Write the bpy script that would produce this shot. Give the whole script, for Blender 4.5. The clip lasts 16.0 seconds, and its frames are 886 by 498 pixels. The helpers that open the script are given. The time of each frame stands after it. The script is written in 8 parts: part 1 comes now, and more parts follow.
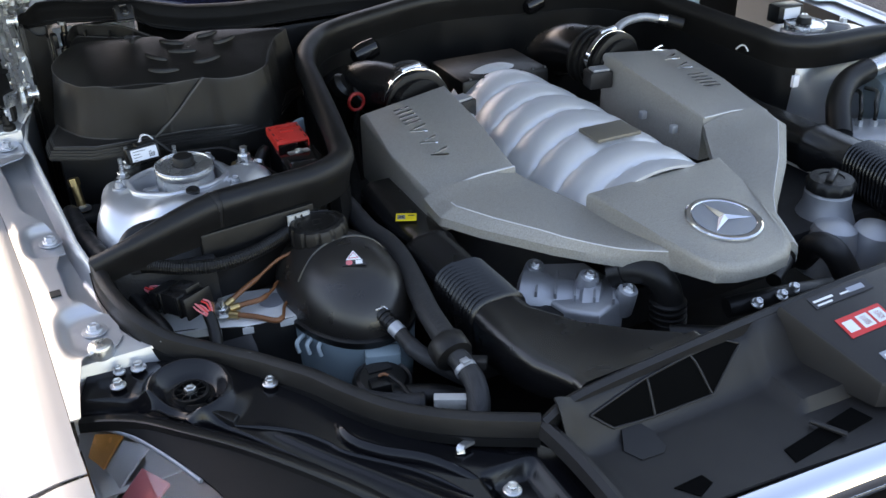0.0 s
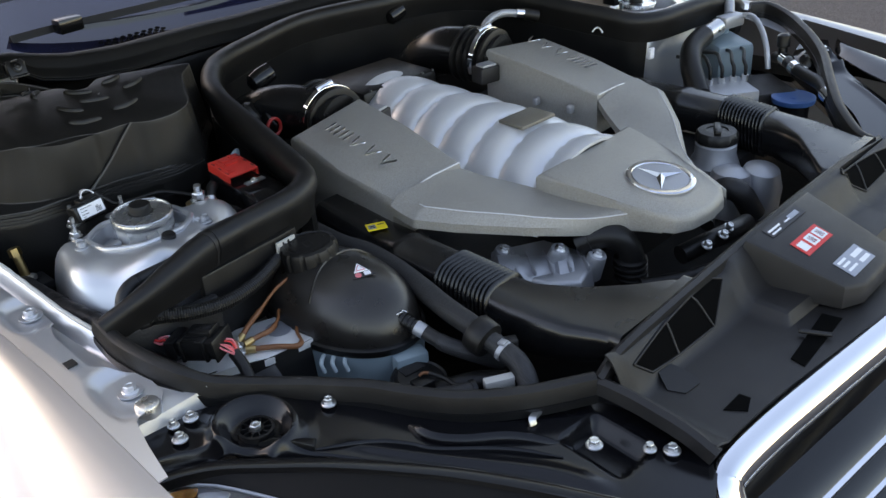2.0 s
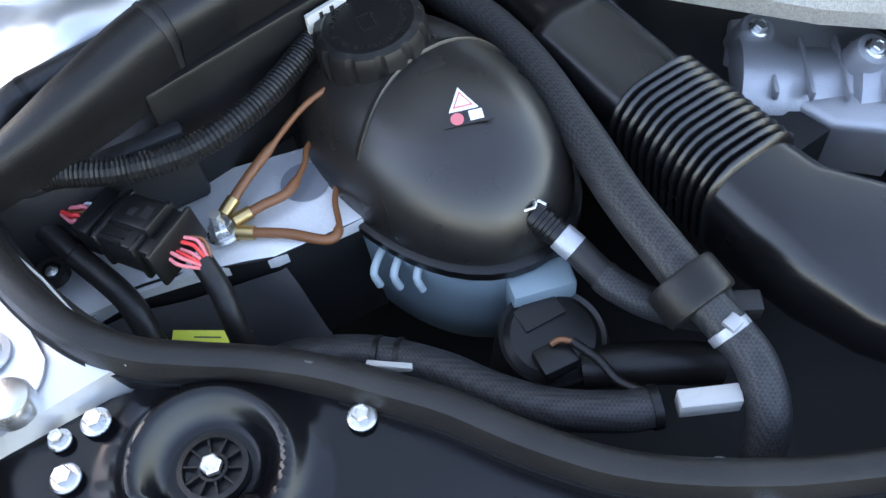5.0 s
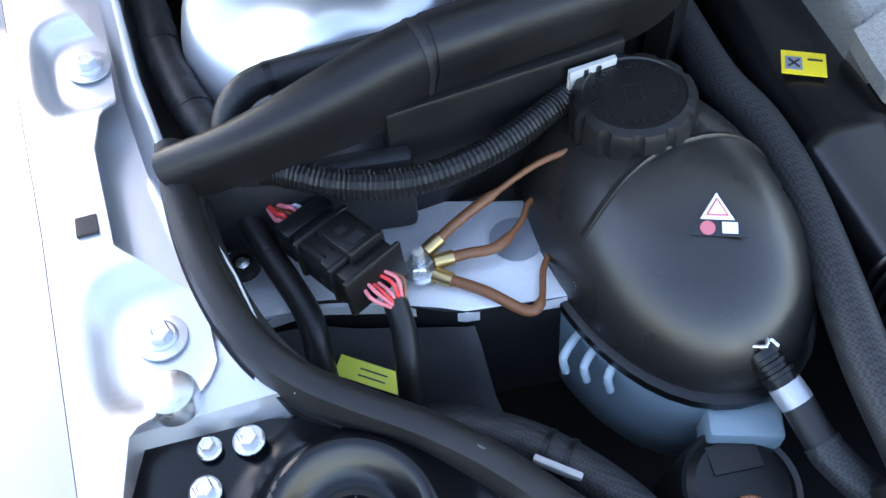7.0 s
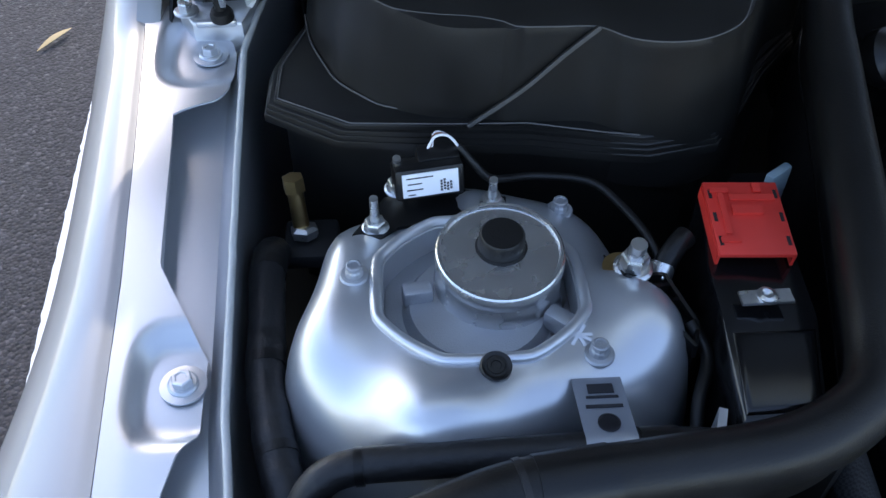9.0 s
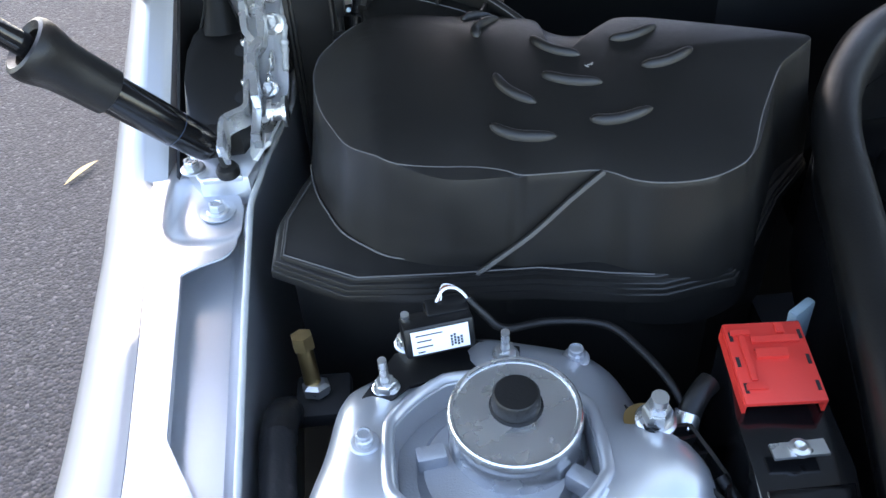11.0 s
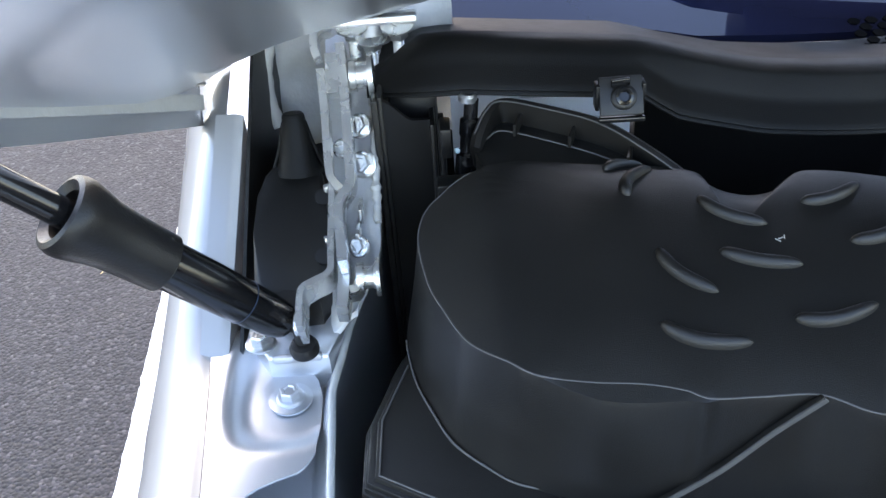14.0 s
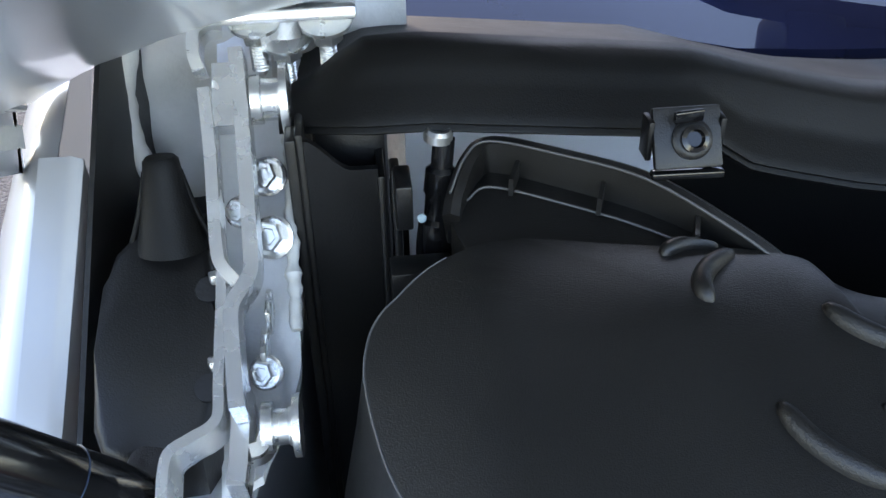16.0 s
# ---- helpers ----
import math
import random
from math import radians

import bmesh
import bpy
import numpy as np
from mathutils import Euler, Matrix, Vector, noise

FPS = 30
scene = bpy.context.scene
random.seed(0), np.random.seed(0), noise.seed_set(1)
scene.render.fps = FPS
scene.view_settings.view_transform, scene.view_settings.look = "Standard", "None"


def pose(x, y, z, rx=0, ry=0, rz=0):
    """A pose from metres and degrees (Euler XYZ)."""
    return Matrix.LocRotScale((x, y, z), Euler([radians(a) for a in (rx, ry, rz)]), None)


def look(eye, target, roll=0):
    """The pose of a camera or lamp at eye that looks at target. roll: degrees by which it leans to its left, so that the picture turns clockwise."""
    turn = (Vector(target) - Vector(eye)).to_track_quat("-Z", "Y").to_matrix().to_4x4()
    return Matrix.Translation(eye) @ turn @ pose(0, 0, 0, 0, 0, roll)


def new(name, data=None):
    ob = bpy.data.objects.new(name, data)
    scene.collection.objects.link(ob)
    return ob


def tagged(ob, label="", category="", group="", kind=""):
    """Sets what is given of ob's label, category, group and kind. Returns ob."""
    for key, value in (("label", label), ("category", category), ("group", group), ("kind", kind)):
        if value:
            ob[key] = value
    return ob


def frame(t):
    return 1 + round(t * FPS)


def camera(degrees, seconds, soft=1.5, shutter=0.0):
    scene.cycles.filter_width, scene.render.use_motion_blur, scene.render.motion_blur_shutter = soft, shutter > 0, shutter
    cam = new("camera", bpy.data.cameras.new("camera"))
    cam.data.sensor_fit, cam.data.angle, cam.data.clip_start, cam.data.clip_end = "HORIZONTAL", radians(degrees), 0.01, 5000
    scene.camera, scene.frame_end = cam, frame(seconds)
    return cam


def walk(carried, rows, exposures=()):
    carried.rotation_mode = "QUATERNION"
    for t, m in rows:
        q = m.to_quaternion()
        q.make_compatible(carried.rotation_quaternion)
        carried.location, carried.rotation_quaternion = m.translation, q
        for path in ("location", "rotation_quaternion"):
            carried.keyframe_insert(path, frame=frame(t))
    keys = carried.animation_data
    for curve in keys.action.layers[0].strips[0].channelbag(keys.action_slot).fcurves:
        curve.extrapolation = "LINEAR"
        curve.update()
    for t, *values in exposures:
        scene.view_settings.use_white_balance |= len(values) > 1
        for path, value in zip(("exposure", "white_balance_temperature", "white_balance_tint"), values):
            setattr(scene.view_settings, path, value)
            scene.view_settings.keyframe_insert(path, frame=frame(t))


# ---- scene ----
cam = camera(52.1, 16.0)
PATH = [
    (0, (-0.692, -0.649, 1.2025), (0.126, 0.893, 0.2265), -1.5),
    (0.5, (-0.843, -0.609, 1.2165), (0.281, 0.751, 0.2755), -3.6),
    (1, (-0.932, -0.591, 1.2275), (0.314, 0.67, 0.3015), -3.3),
    (1.5, (-0.948, -0.581, 1.2265), (0.301, 0.682, 0.3075), -3.2),
    (2, (-0.907, -0.54, 1.2145), (0.32, 0.709, 0.2485), -4.0),
    (2.5, (-0.787, -0.46, 1.1985), (0.351, 0.829, 0.1785), -5.4),
    (3, (-0.713, -0.392, 1.1755), (0.299, 0.88, 0.0095), -6.4),
    (3.5, (-0.675, -0.285, 1.1525), (0.21, 0.886, -0.2065), -5.6),
    (3.7, (-0.655, -0.247, 1.1305), (0.186, 0.785, -0.3625), -6.2),
    (5.8, (-0.544, -0.147, 1.0765), (-0.106, 0.865, -0.5915), -7.3),
    (6, (-0.542, -0.137, 1.0745), (-0.112, 0.869, -0.5995), -6.7),
    (6.5, (-0.55, -0.12, 1.0735), (-0.151, 0.932, -0.5805), -4.7),
    (7, (-0.581, -0.101, 1.0745), (-0.279, 1.024, -0.5515), -3.1),
    (7.5, (-0.597, -0.045, 1.0825), (-0.332, 1.092, -0.5415), 0.6),
    (8, (-0.589, 0.011, 1.0965), (-0.369, 1.194, -0.5015), 1.7),
    (8.5, (-0.574, 0.027, 1.1085), (-0.462, 1.308, -0.4225), 1.4),
    (9, (-0.55, 0.033, 1.1225), (-0.463, 1.401, -0.3345), 0.5),
    (9.5, (-0.536, 0.03, 1.1345), (-0.454, 1.49, -0.2305), -1.3),
    (9.7, (-0.532, 0.028, 1.1375), (-0.448, 1.524, -0.1875), -1.9),
    (11.8, (-0.549, 0.138, 1.1325), (-0.534, 1.656, -0.1705), -4.9),
    (12, (-0.565, 0.162, 1.1305), (-0.556, 1.671, -0.1825), -4.4),
    (12.5, (-0.588, 0.193, 1.1235), (-0.643, 1.697, -0.1935), -4.6),
    (13, (-0.59, 0.203, 1.1215), (-0.657, 1.734, -0.1635), -4.8),
    (13.5, (-0.586, 0.206, 1.1265), (-0.632, 1.821, -0.0525), -5.8),
    (14, (-0.582, 0.207, 1.1165), (-0.603, 1.813, -0.0755), -4.5),
    (14.5, (-0.598, 0.334, 1.0325), (-0.473, 1.895, -0.2115), -1.4),
    (15, (-0.598, 0.366, 1.0285), (-0.46, 1.912, -0.2325), -1.1),
    (15.5, (-0.598, 0.374, 1.0355), (-0.449, 1.956, -0.1785), -1.1),
    (16, (-0.594, 0.375, 1.0395), (-0.437, 1.99, -0.1295), -1.0),
]
from mathutils.bvhtree import BVHTree

walk(cam, [(t, look(eye, target, roll)) for t, eye, target, roll in PATH],
     exposures=[(0.0, 2.20, 8100, 17), (0.5, 2.60, 8700, 17), (1.0, 2.35, 8900, 17), (1.5, 2.15, 8900, 17), (2.0, 2.05, 8800, 17), (2.5, 1.95, 8600, 17), (3.0, 2.45, 8300, 17), (3.5, 2.65, 7600, 17), (6.0, 3.60, 7800, 16), (6.5, 3.70, 7700, 16), (7.0, 3.10, 7000, 16), (7.5, 2.42, 6700, 15), (8.0, 2.20, 6600, 15), (9.0, 2.10, 6700, 15), (9.7, 2.45, 6900, 15), (12.0, 3.37, 7100, 15), (13.0, 2.85, 7000, 15), (14.0, 3.02, 7200, 15), (14.6, 3.17, 7500, 15), (16.0, 3.22, 7400, 15)])

# ---------------- world and sun ----------------
SUN_AZ, SUN_EL = 101.0, 38.0      # degrees: azimuth of the sun seen from above (0 = +x, 90 = +y)
world = bpy.data.worlds.new("sky")
scene.world = world
world.use_nodes = True
wn = world.node_tree.nodes
sky = wn.new("ShaderNodeTexSky")
sky.sky_type, sky.sun_disc = "NISHITA", False
sky.dust_density, sky.air_density = 0.8, 1.0
sky.sun_elevation, sky.sun_rotation = radians(SUN_EL), radians(90.0 - SUN_AZ)
wn["Background"].inputs["Strength"].default_value = 0.14
world.node_tree.links.new(sky.outputs["Color"], wn["Background"].inputs["Color"])
sun_data = bpy.data.lights.new("sun", "SUN")
sun_data.energy, sun_data.angle, sun_data.color = 0.42, radians(1.0), (1.0, 0.93, 0.82)
sun = new("sun", sun_data)
sd = Vector((math.cos(radians(SUN_AZ)) * math.cos(radians(SUN_EL)), math.sin(radians(SUN_AZ)) * math.cos(radians(SUN_EL)), math.sin(radians(SUN_EL))))
sun.matrix_world = look(tuple(sd * 10), (0, 0, 0))


# ---------------- materials ----------------
def mat(name, col, rough=0.5, metal=0.0, var=0.15, scale=60.0, fine=900.0, bump=0.15, coat=0.0, rvar=0.12, spec=0.5, dust=0.0):
    """A surface with two scales of variation in colour and gloss, and fine relief; dust: pale film in patches."""
    m = bpy.data.materials.new(name)
    m.use_nodes = True
    nt = m.node_tree
    b = nt.nodes["Principled BSDF"]
    b.inputs["Metallic"].default_value, b.inputs["Coat Weight"].default_value = metal, coat
    b.inputs["Coat Roughness"].default_value = 0.06
    b.inputs["Specular IOR Level"].default_value = spec
    tc = nt.nodes.new("ShaderNodeTexCoord")
    n1, n2 = nt.nodes.new("ShaderNodeTexNoise"), nt.nodes.new("ShaderNodeTexNoise")
    n1.inputs["Scale"].default_value, n1.inputs["Detail"].default_value = scale, 6.0
    n2.inputs["Scale"].default_value, n2.inputs["Detail"].default_value = fine, 3.0
    for n in (n1, n2):
        nt.links.new(tc.outputs["Object"], n.inputs["Vector"])
    mx = nt.nodes.new("ShaderNodeMix")
    mx.data_type = "RGBA"
    mx.inputs["A"].default_value = (*[c * (1 - var) for c in col], 1)
    mx.inputs["B"].default_value = (*[min(1, c * (1 + var)) for c in col], 1)
    add = nt.nodes.new("ShaderNodeMath")
    add.operation = "MULTIPLY_ADD"
    add.inputs[1].default_value = 0.35
    nt.links.new(n2.outputs["Fac"], add.inputs[0])
    sc = nt.nodes.new("ShaderNodeMath")
    sc.operation = "MULTIPLY"
    sc.inputs[1].default_value = 0.65
    nt.links.new(n1.outputs["Fac"], sc.inputs[0])
    nt.links.new(sc.outputs[0], add.inputs[2])
    nt.links.new(add.outputs[0], mx.inputs["Factor"])
    out = mx.outputs["Result"]
    if dust > 0:
        n3 = nt.nodes.new("ShaderNodeTexNoise")
        n3.inputs["Scale"].default_value, n3.inputs["Detail"].default_value = 14.0, 8.0
        nt.links.new(tc.outputs["Object"], n3.inputs["Vector"])
        r = nt.nodes.new("ShaderNodeMapRange")
        r.inputs["From Min"].default_value, r.inputs["From Max"].default_value = 0.45, 0.8
        r.inputs["To Max"].default_value = dust
        nt.links.new(n3.outputs["Fac"], r.inputs["Value"])
        m2 = nt.nodes.new("ShaderNodeMix")
        m2.data_type = "RGBA"
        m2.inputs["B"].default_value = (0.16, 0.145, 0.12, 1)
        nt.links.new(out, m2.inputs["A"])
        nt.links.new(r.outputs["Result"], m2.inputs["Factor"])
        out = m2.outputs["Result"]
    nt.links.new(out, b.inputs["Base Color"])
    rr = nt.nodes.new("ShaderNodeMapRange")
    rr.inputs["To Min"].default_value, rr.inputs["To Max"].default_value = max(0.02, rough - rvar), min(1, rough + rvar)
    nt.links.new(n1.outputs["Fac"], rr.inputs["Value"])
    nt.links.new(rr.outputs["Result"], b.inputs["Roughness"])
    if bump > 0:
        bp = nt.nodes.new("ShaderNodeBump")
        bp.inputs["Strength"].default_value, bp.inputs["Distance"].default_value = bump, 0.0006
        nt.links.new(n2.outputs["Fac"], bp.inputs["Height"])
        nt.links.new(bp.outputs["Normal"], b.inputs["Normal"])
    return m


M_PAINT = mat("silver_paint", (0.34, 0.342, 0.348), 0.46, 0.48, 0.03, 8, 2500, 0.02, coat=0.7, rvar=0.03)
M_INNER = mat("silver_underpaint", (0.60, 0.61, 0.63), 0.33, 0.75, 0.05, 12, 2000, 0.05, coat=0.15, rvar=0.05)
M_BLACKPLASTIC = mat("black_plastic", (0.0065, 0.0064, 0.0066), 0.34, 0, 0.25, 40, 1500, 0.25, dust=0.015, spec=0.35)
M_BOX = mat("matt_black_plastic", (0.0085, 0.0080, 0.0075), 0.36, 0, 0.2, 30, 1800, 0.35, dust=0.03, spec=0.42)
M_GREYPLASTIC = mat("dark_grey_plastic", (0.0145, 0.0135, 0.0135), 0.46, 0, 0.15, 30, 1600, 0.35, dust=0.05, spec=0.38)
M_RUBBER = mat("black_rubber", (0.0085, 0.0080, 0.0078), 0.40, 0, 0.3, 50, 900, 0.3, dust=0.03, spec=0.32)
M_STRIP = mat("weathered_rubber", (0.0125, 0.0115, 0.0108), 0.44, 0, 0.35, 60, 700, 0.4, dust=0.07, spec=0.32)
M_COWL = mat("dull_black_cowl", (0.005, 0.005, 0.005), 0.5, 0, 0.25, 40, 1500, 0.3, dust=0.02, spec=0.15)
M_DARKBLUE = mat("dark_blue_print", (0.015, 0.03, 0.06), 0.4, 0, 0.1, 40, 1500, 0.1)
M_DARKRED = mat("dark_red_plastic", (0.30, 0.015, 0.012), 0.42, 0, 0.1, 40, 1500, 0.15)
M_FOAM = mat("wrinkled_black_tape", (0.010, 0.010, 0.011), 0.5, 0, 0.3, 60, 300, 0.8)
M_GLOSSBLACK = mat("gloss_black_steel", (0.005, 0.005, 0.0055), 0.16, 0, 0.2, 25, 700, 0.05, coat=0.15, dust=0.015, spec=0.4)
M_PANEL = mat("satin_black_steel", (0.004, 0.004, 0.005), 0.19, 0, 0.2, 25, 700, 0.06, coat=0.0, dust=0.010, spec=0.36)
M_COVER = mat("sparkling_grey_cover", (0.36, 0.345, 0.315), 0.44, 0.6, 0.75, 650, 1100, 1.8, rvar=0.25)
M_DUCT = mat("shiny_black_duct", (0.0055, 0.0055, 0.006), 0.24, 0, 0.25, 30, 1500, 0.12, dust=0.02, spec=0.5)
# Near-black for openings: the shade inside them is put into the colour.
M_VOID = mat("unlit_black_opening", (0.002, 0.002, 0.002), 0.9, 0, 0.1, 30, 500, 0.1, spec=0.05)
M_ALLOY = mat("satin_aluminium", (0.66, 0.67, 0.69), 0.38, 0.45, 0.06, 40, 1200, 0.12)
M_CAST = mat("cast_aluminium", (0.42, 0.43, 0.45), 0.46, 0.7, 0.12, 90, 1000, 0.5)
M_ZINC = mat("zinc_plated_steel", (0.66, 0.66, 0.65), 0.30, 0.95, 0.12, 80, 1500, 0.1)
M_BRIGHTZINC = mat("bright_zinc_plating", (0.72, 0.72, 0.71), 0.27, 0.93, 0.14, 60, 1500, 0.12)
M_YELLOWZINC = mat("dull_olive_plated_steel", (0.30, 0.30, 0.26), 0.40, 0.65, 0.04, 80, 1500, 0.1)
M_PLATE = mat("dull_bronze_plate", (0.22, 0.20, 0.165), 0.45, 0.6, 0.2, 200, 1500, 0.3)
M_CHROME = mat("chrome", (0.85, 0.85, 0.86), 0.05, 1.0, 0.02, 10, 600, 0.0, rvar=0.02)
M_BRASS = mat("brass", (0.52, 0.37, 0.17), 0.36, 1.0, 0.15, 60, 900, 0.1)
M_RED = mat("red_plastic", (0.62, 0.035, 0.025), 0.42, 0, 0.1, 40, 1500, 0.15)
M_BLUECAP = mat("blue_plastic", (0.03, 0.11, 0.30), 0.45, 0, 0.1, 40, 1500, 0.2)
M_TANKBASE = mat("translucent_blue_grey_plastic", (0.20, 0.27, 0.30), 0.4, 0, 0.15, 20, 900, 0.1)
M_LINER = mat("dusty_grey_liner", (0.036, 0.035, 0.037), 0.5, 0, 0.3, 30, 700, 0.4, dust=0.15, spec=0.45)
M_CLIP = mat("pale_blue_grey_plastic", (0.36, 0.44, 0.47), 0.4, 0, 0.15, 20, 900, 0.1)
M_YELLOW = mat("yellow_label", (0.85, 0.62, 0.02), 0.5, 0, 0.05, 30, 800, 0.0)
M_TAG = mat("yellow_green_tag", (0.75, 0.78, 0.08), 0.5, 0, 0.05, 30, 800, 0.0)
M_WHITE = mat("white_paper", (0.78, 0.79, 0.82), 0.5, 0, 0.04, 30, 800, 0.0)
M_REDLABEL = mat("red_label", (0.66, 0.03, 0.03), 0.45, 0, 0.05, 30, 800, 0.0)
M_INK = mat("black_ink", (0.02, 0.02, 0.025), 0.5, 0, 0.05, 30, 800, 0.0)
M_SILVERLABEL = mat("silver_label", (0.32, 0.34, 0.38), 0.35, 0.5, 0.05, 30, 800, 0.0)
M_COPPER = mat("brown_cable", (0.20, 0.075, 0.028), 0.45, 0, 0.2, 40, 900, 0.1)
M_PINK = mat("pink_wire", (0.62, 0.16, 0.18), 0.45, 0, 0.2, 40, 900, 0.0)
M_SEALER = mat("grey_sealer", (0.50, 0.49, 0.46), 0.5, 0.0, 0.15, 40, 300, 0.6)
M_TANK = mat("satin_black_moulding", (0.014, 0.0125, 0.0115), 0.30, 0, 0.2, 40, 1500, 0.12, dust=0.03, spec=0.55)
M_PILLAR = mat("satin_silver_sealed_steel", (0.68, 0.685, 0.69), 0.42, 0.25, 0.14, 70, 400, 0.5, dust=0.05)
# Pale edges and scuffs: light caught by rounded edges is painted in beside wear.
M_EDGE = mat("pale_edge_light_and_wear", (0.085, 0.082, 0.08), 0.45, 0, 0.3, 200, 1500, 0.2)


def asphalt():
    """Coarse rolled asphalt: dark binder, grey stones of some millimetres, a few pale ones."""
    m = mat("asphalt", (0.026, 0.0240, 0.0257), 0.85, 0, 0.4, 7, 300, 0.6, rvar=0.08)
    nt = m.node_tree
    b = nt.nodes["Principled BSDF"]
    tc = nt.nodes.new("ShaderNodeTexCoord")
    vo = nt.nodes.new("ShaderNodeTexVoronoi")
    vo.inputs["Scale"].default_value = 150.0
    nt.links.new(tc.outputs["Object"], vo.inputs["Vector"])
    sep = nt.nodes.new("ShaderNodeSeparateColor")
    nt.links.new(vo.outputs["Color"], sep.inputs["Color"])
    rp = nt.nodes.new("ShaderNodeValToRGB")
    e = rp.color_ramp.elements
    e[0].position, e[0].color = 0.0, (0.45, 0.45, 0.46, 1)
    e[1].position, e[1].color = 1.0, (2.6, 2.5, 2.45, 1)
    for pos, c in ((0.45, 0.8), (0.85, 1.2), (0.95, 1.7)):
        k = e.new(pos)
        k.color = (c, c * 0.98, c, 1)
    nt.links.new(sep.outputs["Red"], rp.inputs["Fac"])
    mul = nt.nodes.new("ShaderNodeMix")
    mul.data_type, mul.blend_type = "RGBA", "MULTIPLY"
    mul.inputs["Factor"].default_value = 1.0
    old = b.inputs["Base Color"].links[0].from_socket
    nt.links.new(old, mul.inputs["A"])
    nt.links.new(rp.outputs["Color"], mul.inputs["B"])
    nt.links.new(mul.outputs["Result"], b.inputs["Base Color"])
    bp = nt.nodes.new("ShaderNodeBump")
    bp.inputs["Strength"].default_value, bp.inputs["Distance"].default_value = 0.9, 0.003
    bp.invert = True
    nt.links.new(vo.outputs["Distance"], bp.inputs["Height"])
    nt.links.new(bp.outputs["Normal"], b.inputs["Normal"])
    return m


M_ASPHALT = asphalt()
M_LINE = mat("worn_white_road_paint", (0.75, 0.75, 0.74), 0.7, 0, 0.12, 25, 300, 0.8)
M_LEAF = mat("dry_leaf", (0.42, 0.30, 0.13), 0.7, 0, 0.2, 50, 400, 0.4)
# Near-black for recesses, slots and deep places: their shade is put into the colour.
M_DARK = mat("near_black_cavity_shade", (0.006, 0.006, 0.007), 0.6, 0, 0.2, 30, 500, 0.2)
M_BRAID = mat("braided_sleeve", (0.016, 0.016, 0.017), 0.55, 0, 0.3, 60, 500, 0.6)


def weave(m, scale):
    """Adds a diagonal weave relief to a sleeve's material."""
    nt = m.node_tree
    b = nt.nodes["Principled BSDF"]
    tc = nt.nodes.new("ShaderNodeTexCoord")
    ck = nt.nodes.new("ShaderNodeTexChecker")
    ck.inputs["Scale"].default_value = scale
    mp = nt.nodes.new("ShaderNodeMapping")
    mp.inputs["Rotation"].default_value = (0.6, 0.5, 0.78)
    nt.links.new(tc.outputs["Object"], mp.inputs["Vector"])
    nt.links.new(mp.outputs["Vector"], ck.inputs["Vector"])
    bp = nt.nodes.new("ShaderNodeBump")
    bp.inputs["Strength"].default_value, bp.inputs["Distance"].default_value = 0.6, 0.0008
    nt.links.new(ck.outputs["Fac"], bp.inputs["Height"])
    ck.inputs["Color1"].default_value, ck.inputs["Color2"].default_value = (0.009, 0.009, 0.0095, 1), (0.030, 0.030, 0.032, 1)
    nt.links.new(ck.outputs["Color"], b.inputs["Base Color"])
    nt.links.new(bp.outputs["Normal"], b.inputs["Normal"])


weave(M_BRAID, 620)


def glass_mat(name, col, rough=0.02):
    m = bpy.data.materials.new(name)
    m.use_nodes = True
    b = m.node_tree.nodes["Principled BSDF"]
    b.inputs["Base Color"].default_value = (*col, 1)
    b.inputs["Roughness"].default_value = rough
    b.inputs["Transmission Weight"].default_value = 1.0
    b.inputs["IOR"].default_value = 1.45
    return m


M_LENS = glass_mat("clear_lens", (0.95, 0.96, 0.97))
M_WINDSCREEN = mat("tinted_windscreen", (0.010, 0.012, 0.03), 0.03, 0, 0.05, 5, 600, 0.0, coat=0.0, rvar=0.01, spec=0.5)

# ---------------- mesh helpers ----------------


def thing(name, at, label, category, group="", kind=""):
    ob = new(name)
    ob.empty_display_size = 0.02
    ob.location = at
    ob.matrix_world = Matrix.Translation(at)
    return tagged(ob, label, category, group, kind)


def part(name, bm, material, parent=None, label="", smooth=True, sharp=40.0):
    """Links a bmesh, given in world places, as one mesh object under its thing or part."""
    bmesh.ops.recalc_face_normals(bm, faces=bm.faces[:])
    if smooth:
        lim = radians(sharp)
        for f in bm.faces:
            f.smooth = True
        for e in bm.edges:
            e.smooth = len(e.link_faces) == 2 and e.calc_face_angle(0.0) < lim
    me = bpy.data.meshes.new(name)
    bm.to_mesh(me)
    bm.free()
    me.materials.append(material)
    ob = new(name, me)
    if parent is not None:
        ob.parent = parent
        base = Vector((0, 0, 0))
        p = parent
        while p is not None:
            base += p.location
            p = p.parent
        me.transform(Matrix.Translation(-base))
    if label:
        ob["label"] = label
    return ob


def solo(name, bm, material, label, category, group="", kind="", smooth=True, sharp=40.0):
    """One thing that is one mesh."""
    return tagged(part(name, bm, material, None, "", smooth, sharp), label, category, group, kind)


def B():
    return bmesh.new()


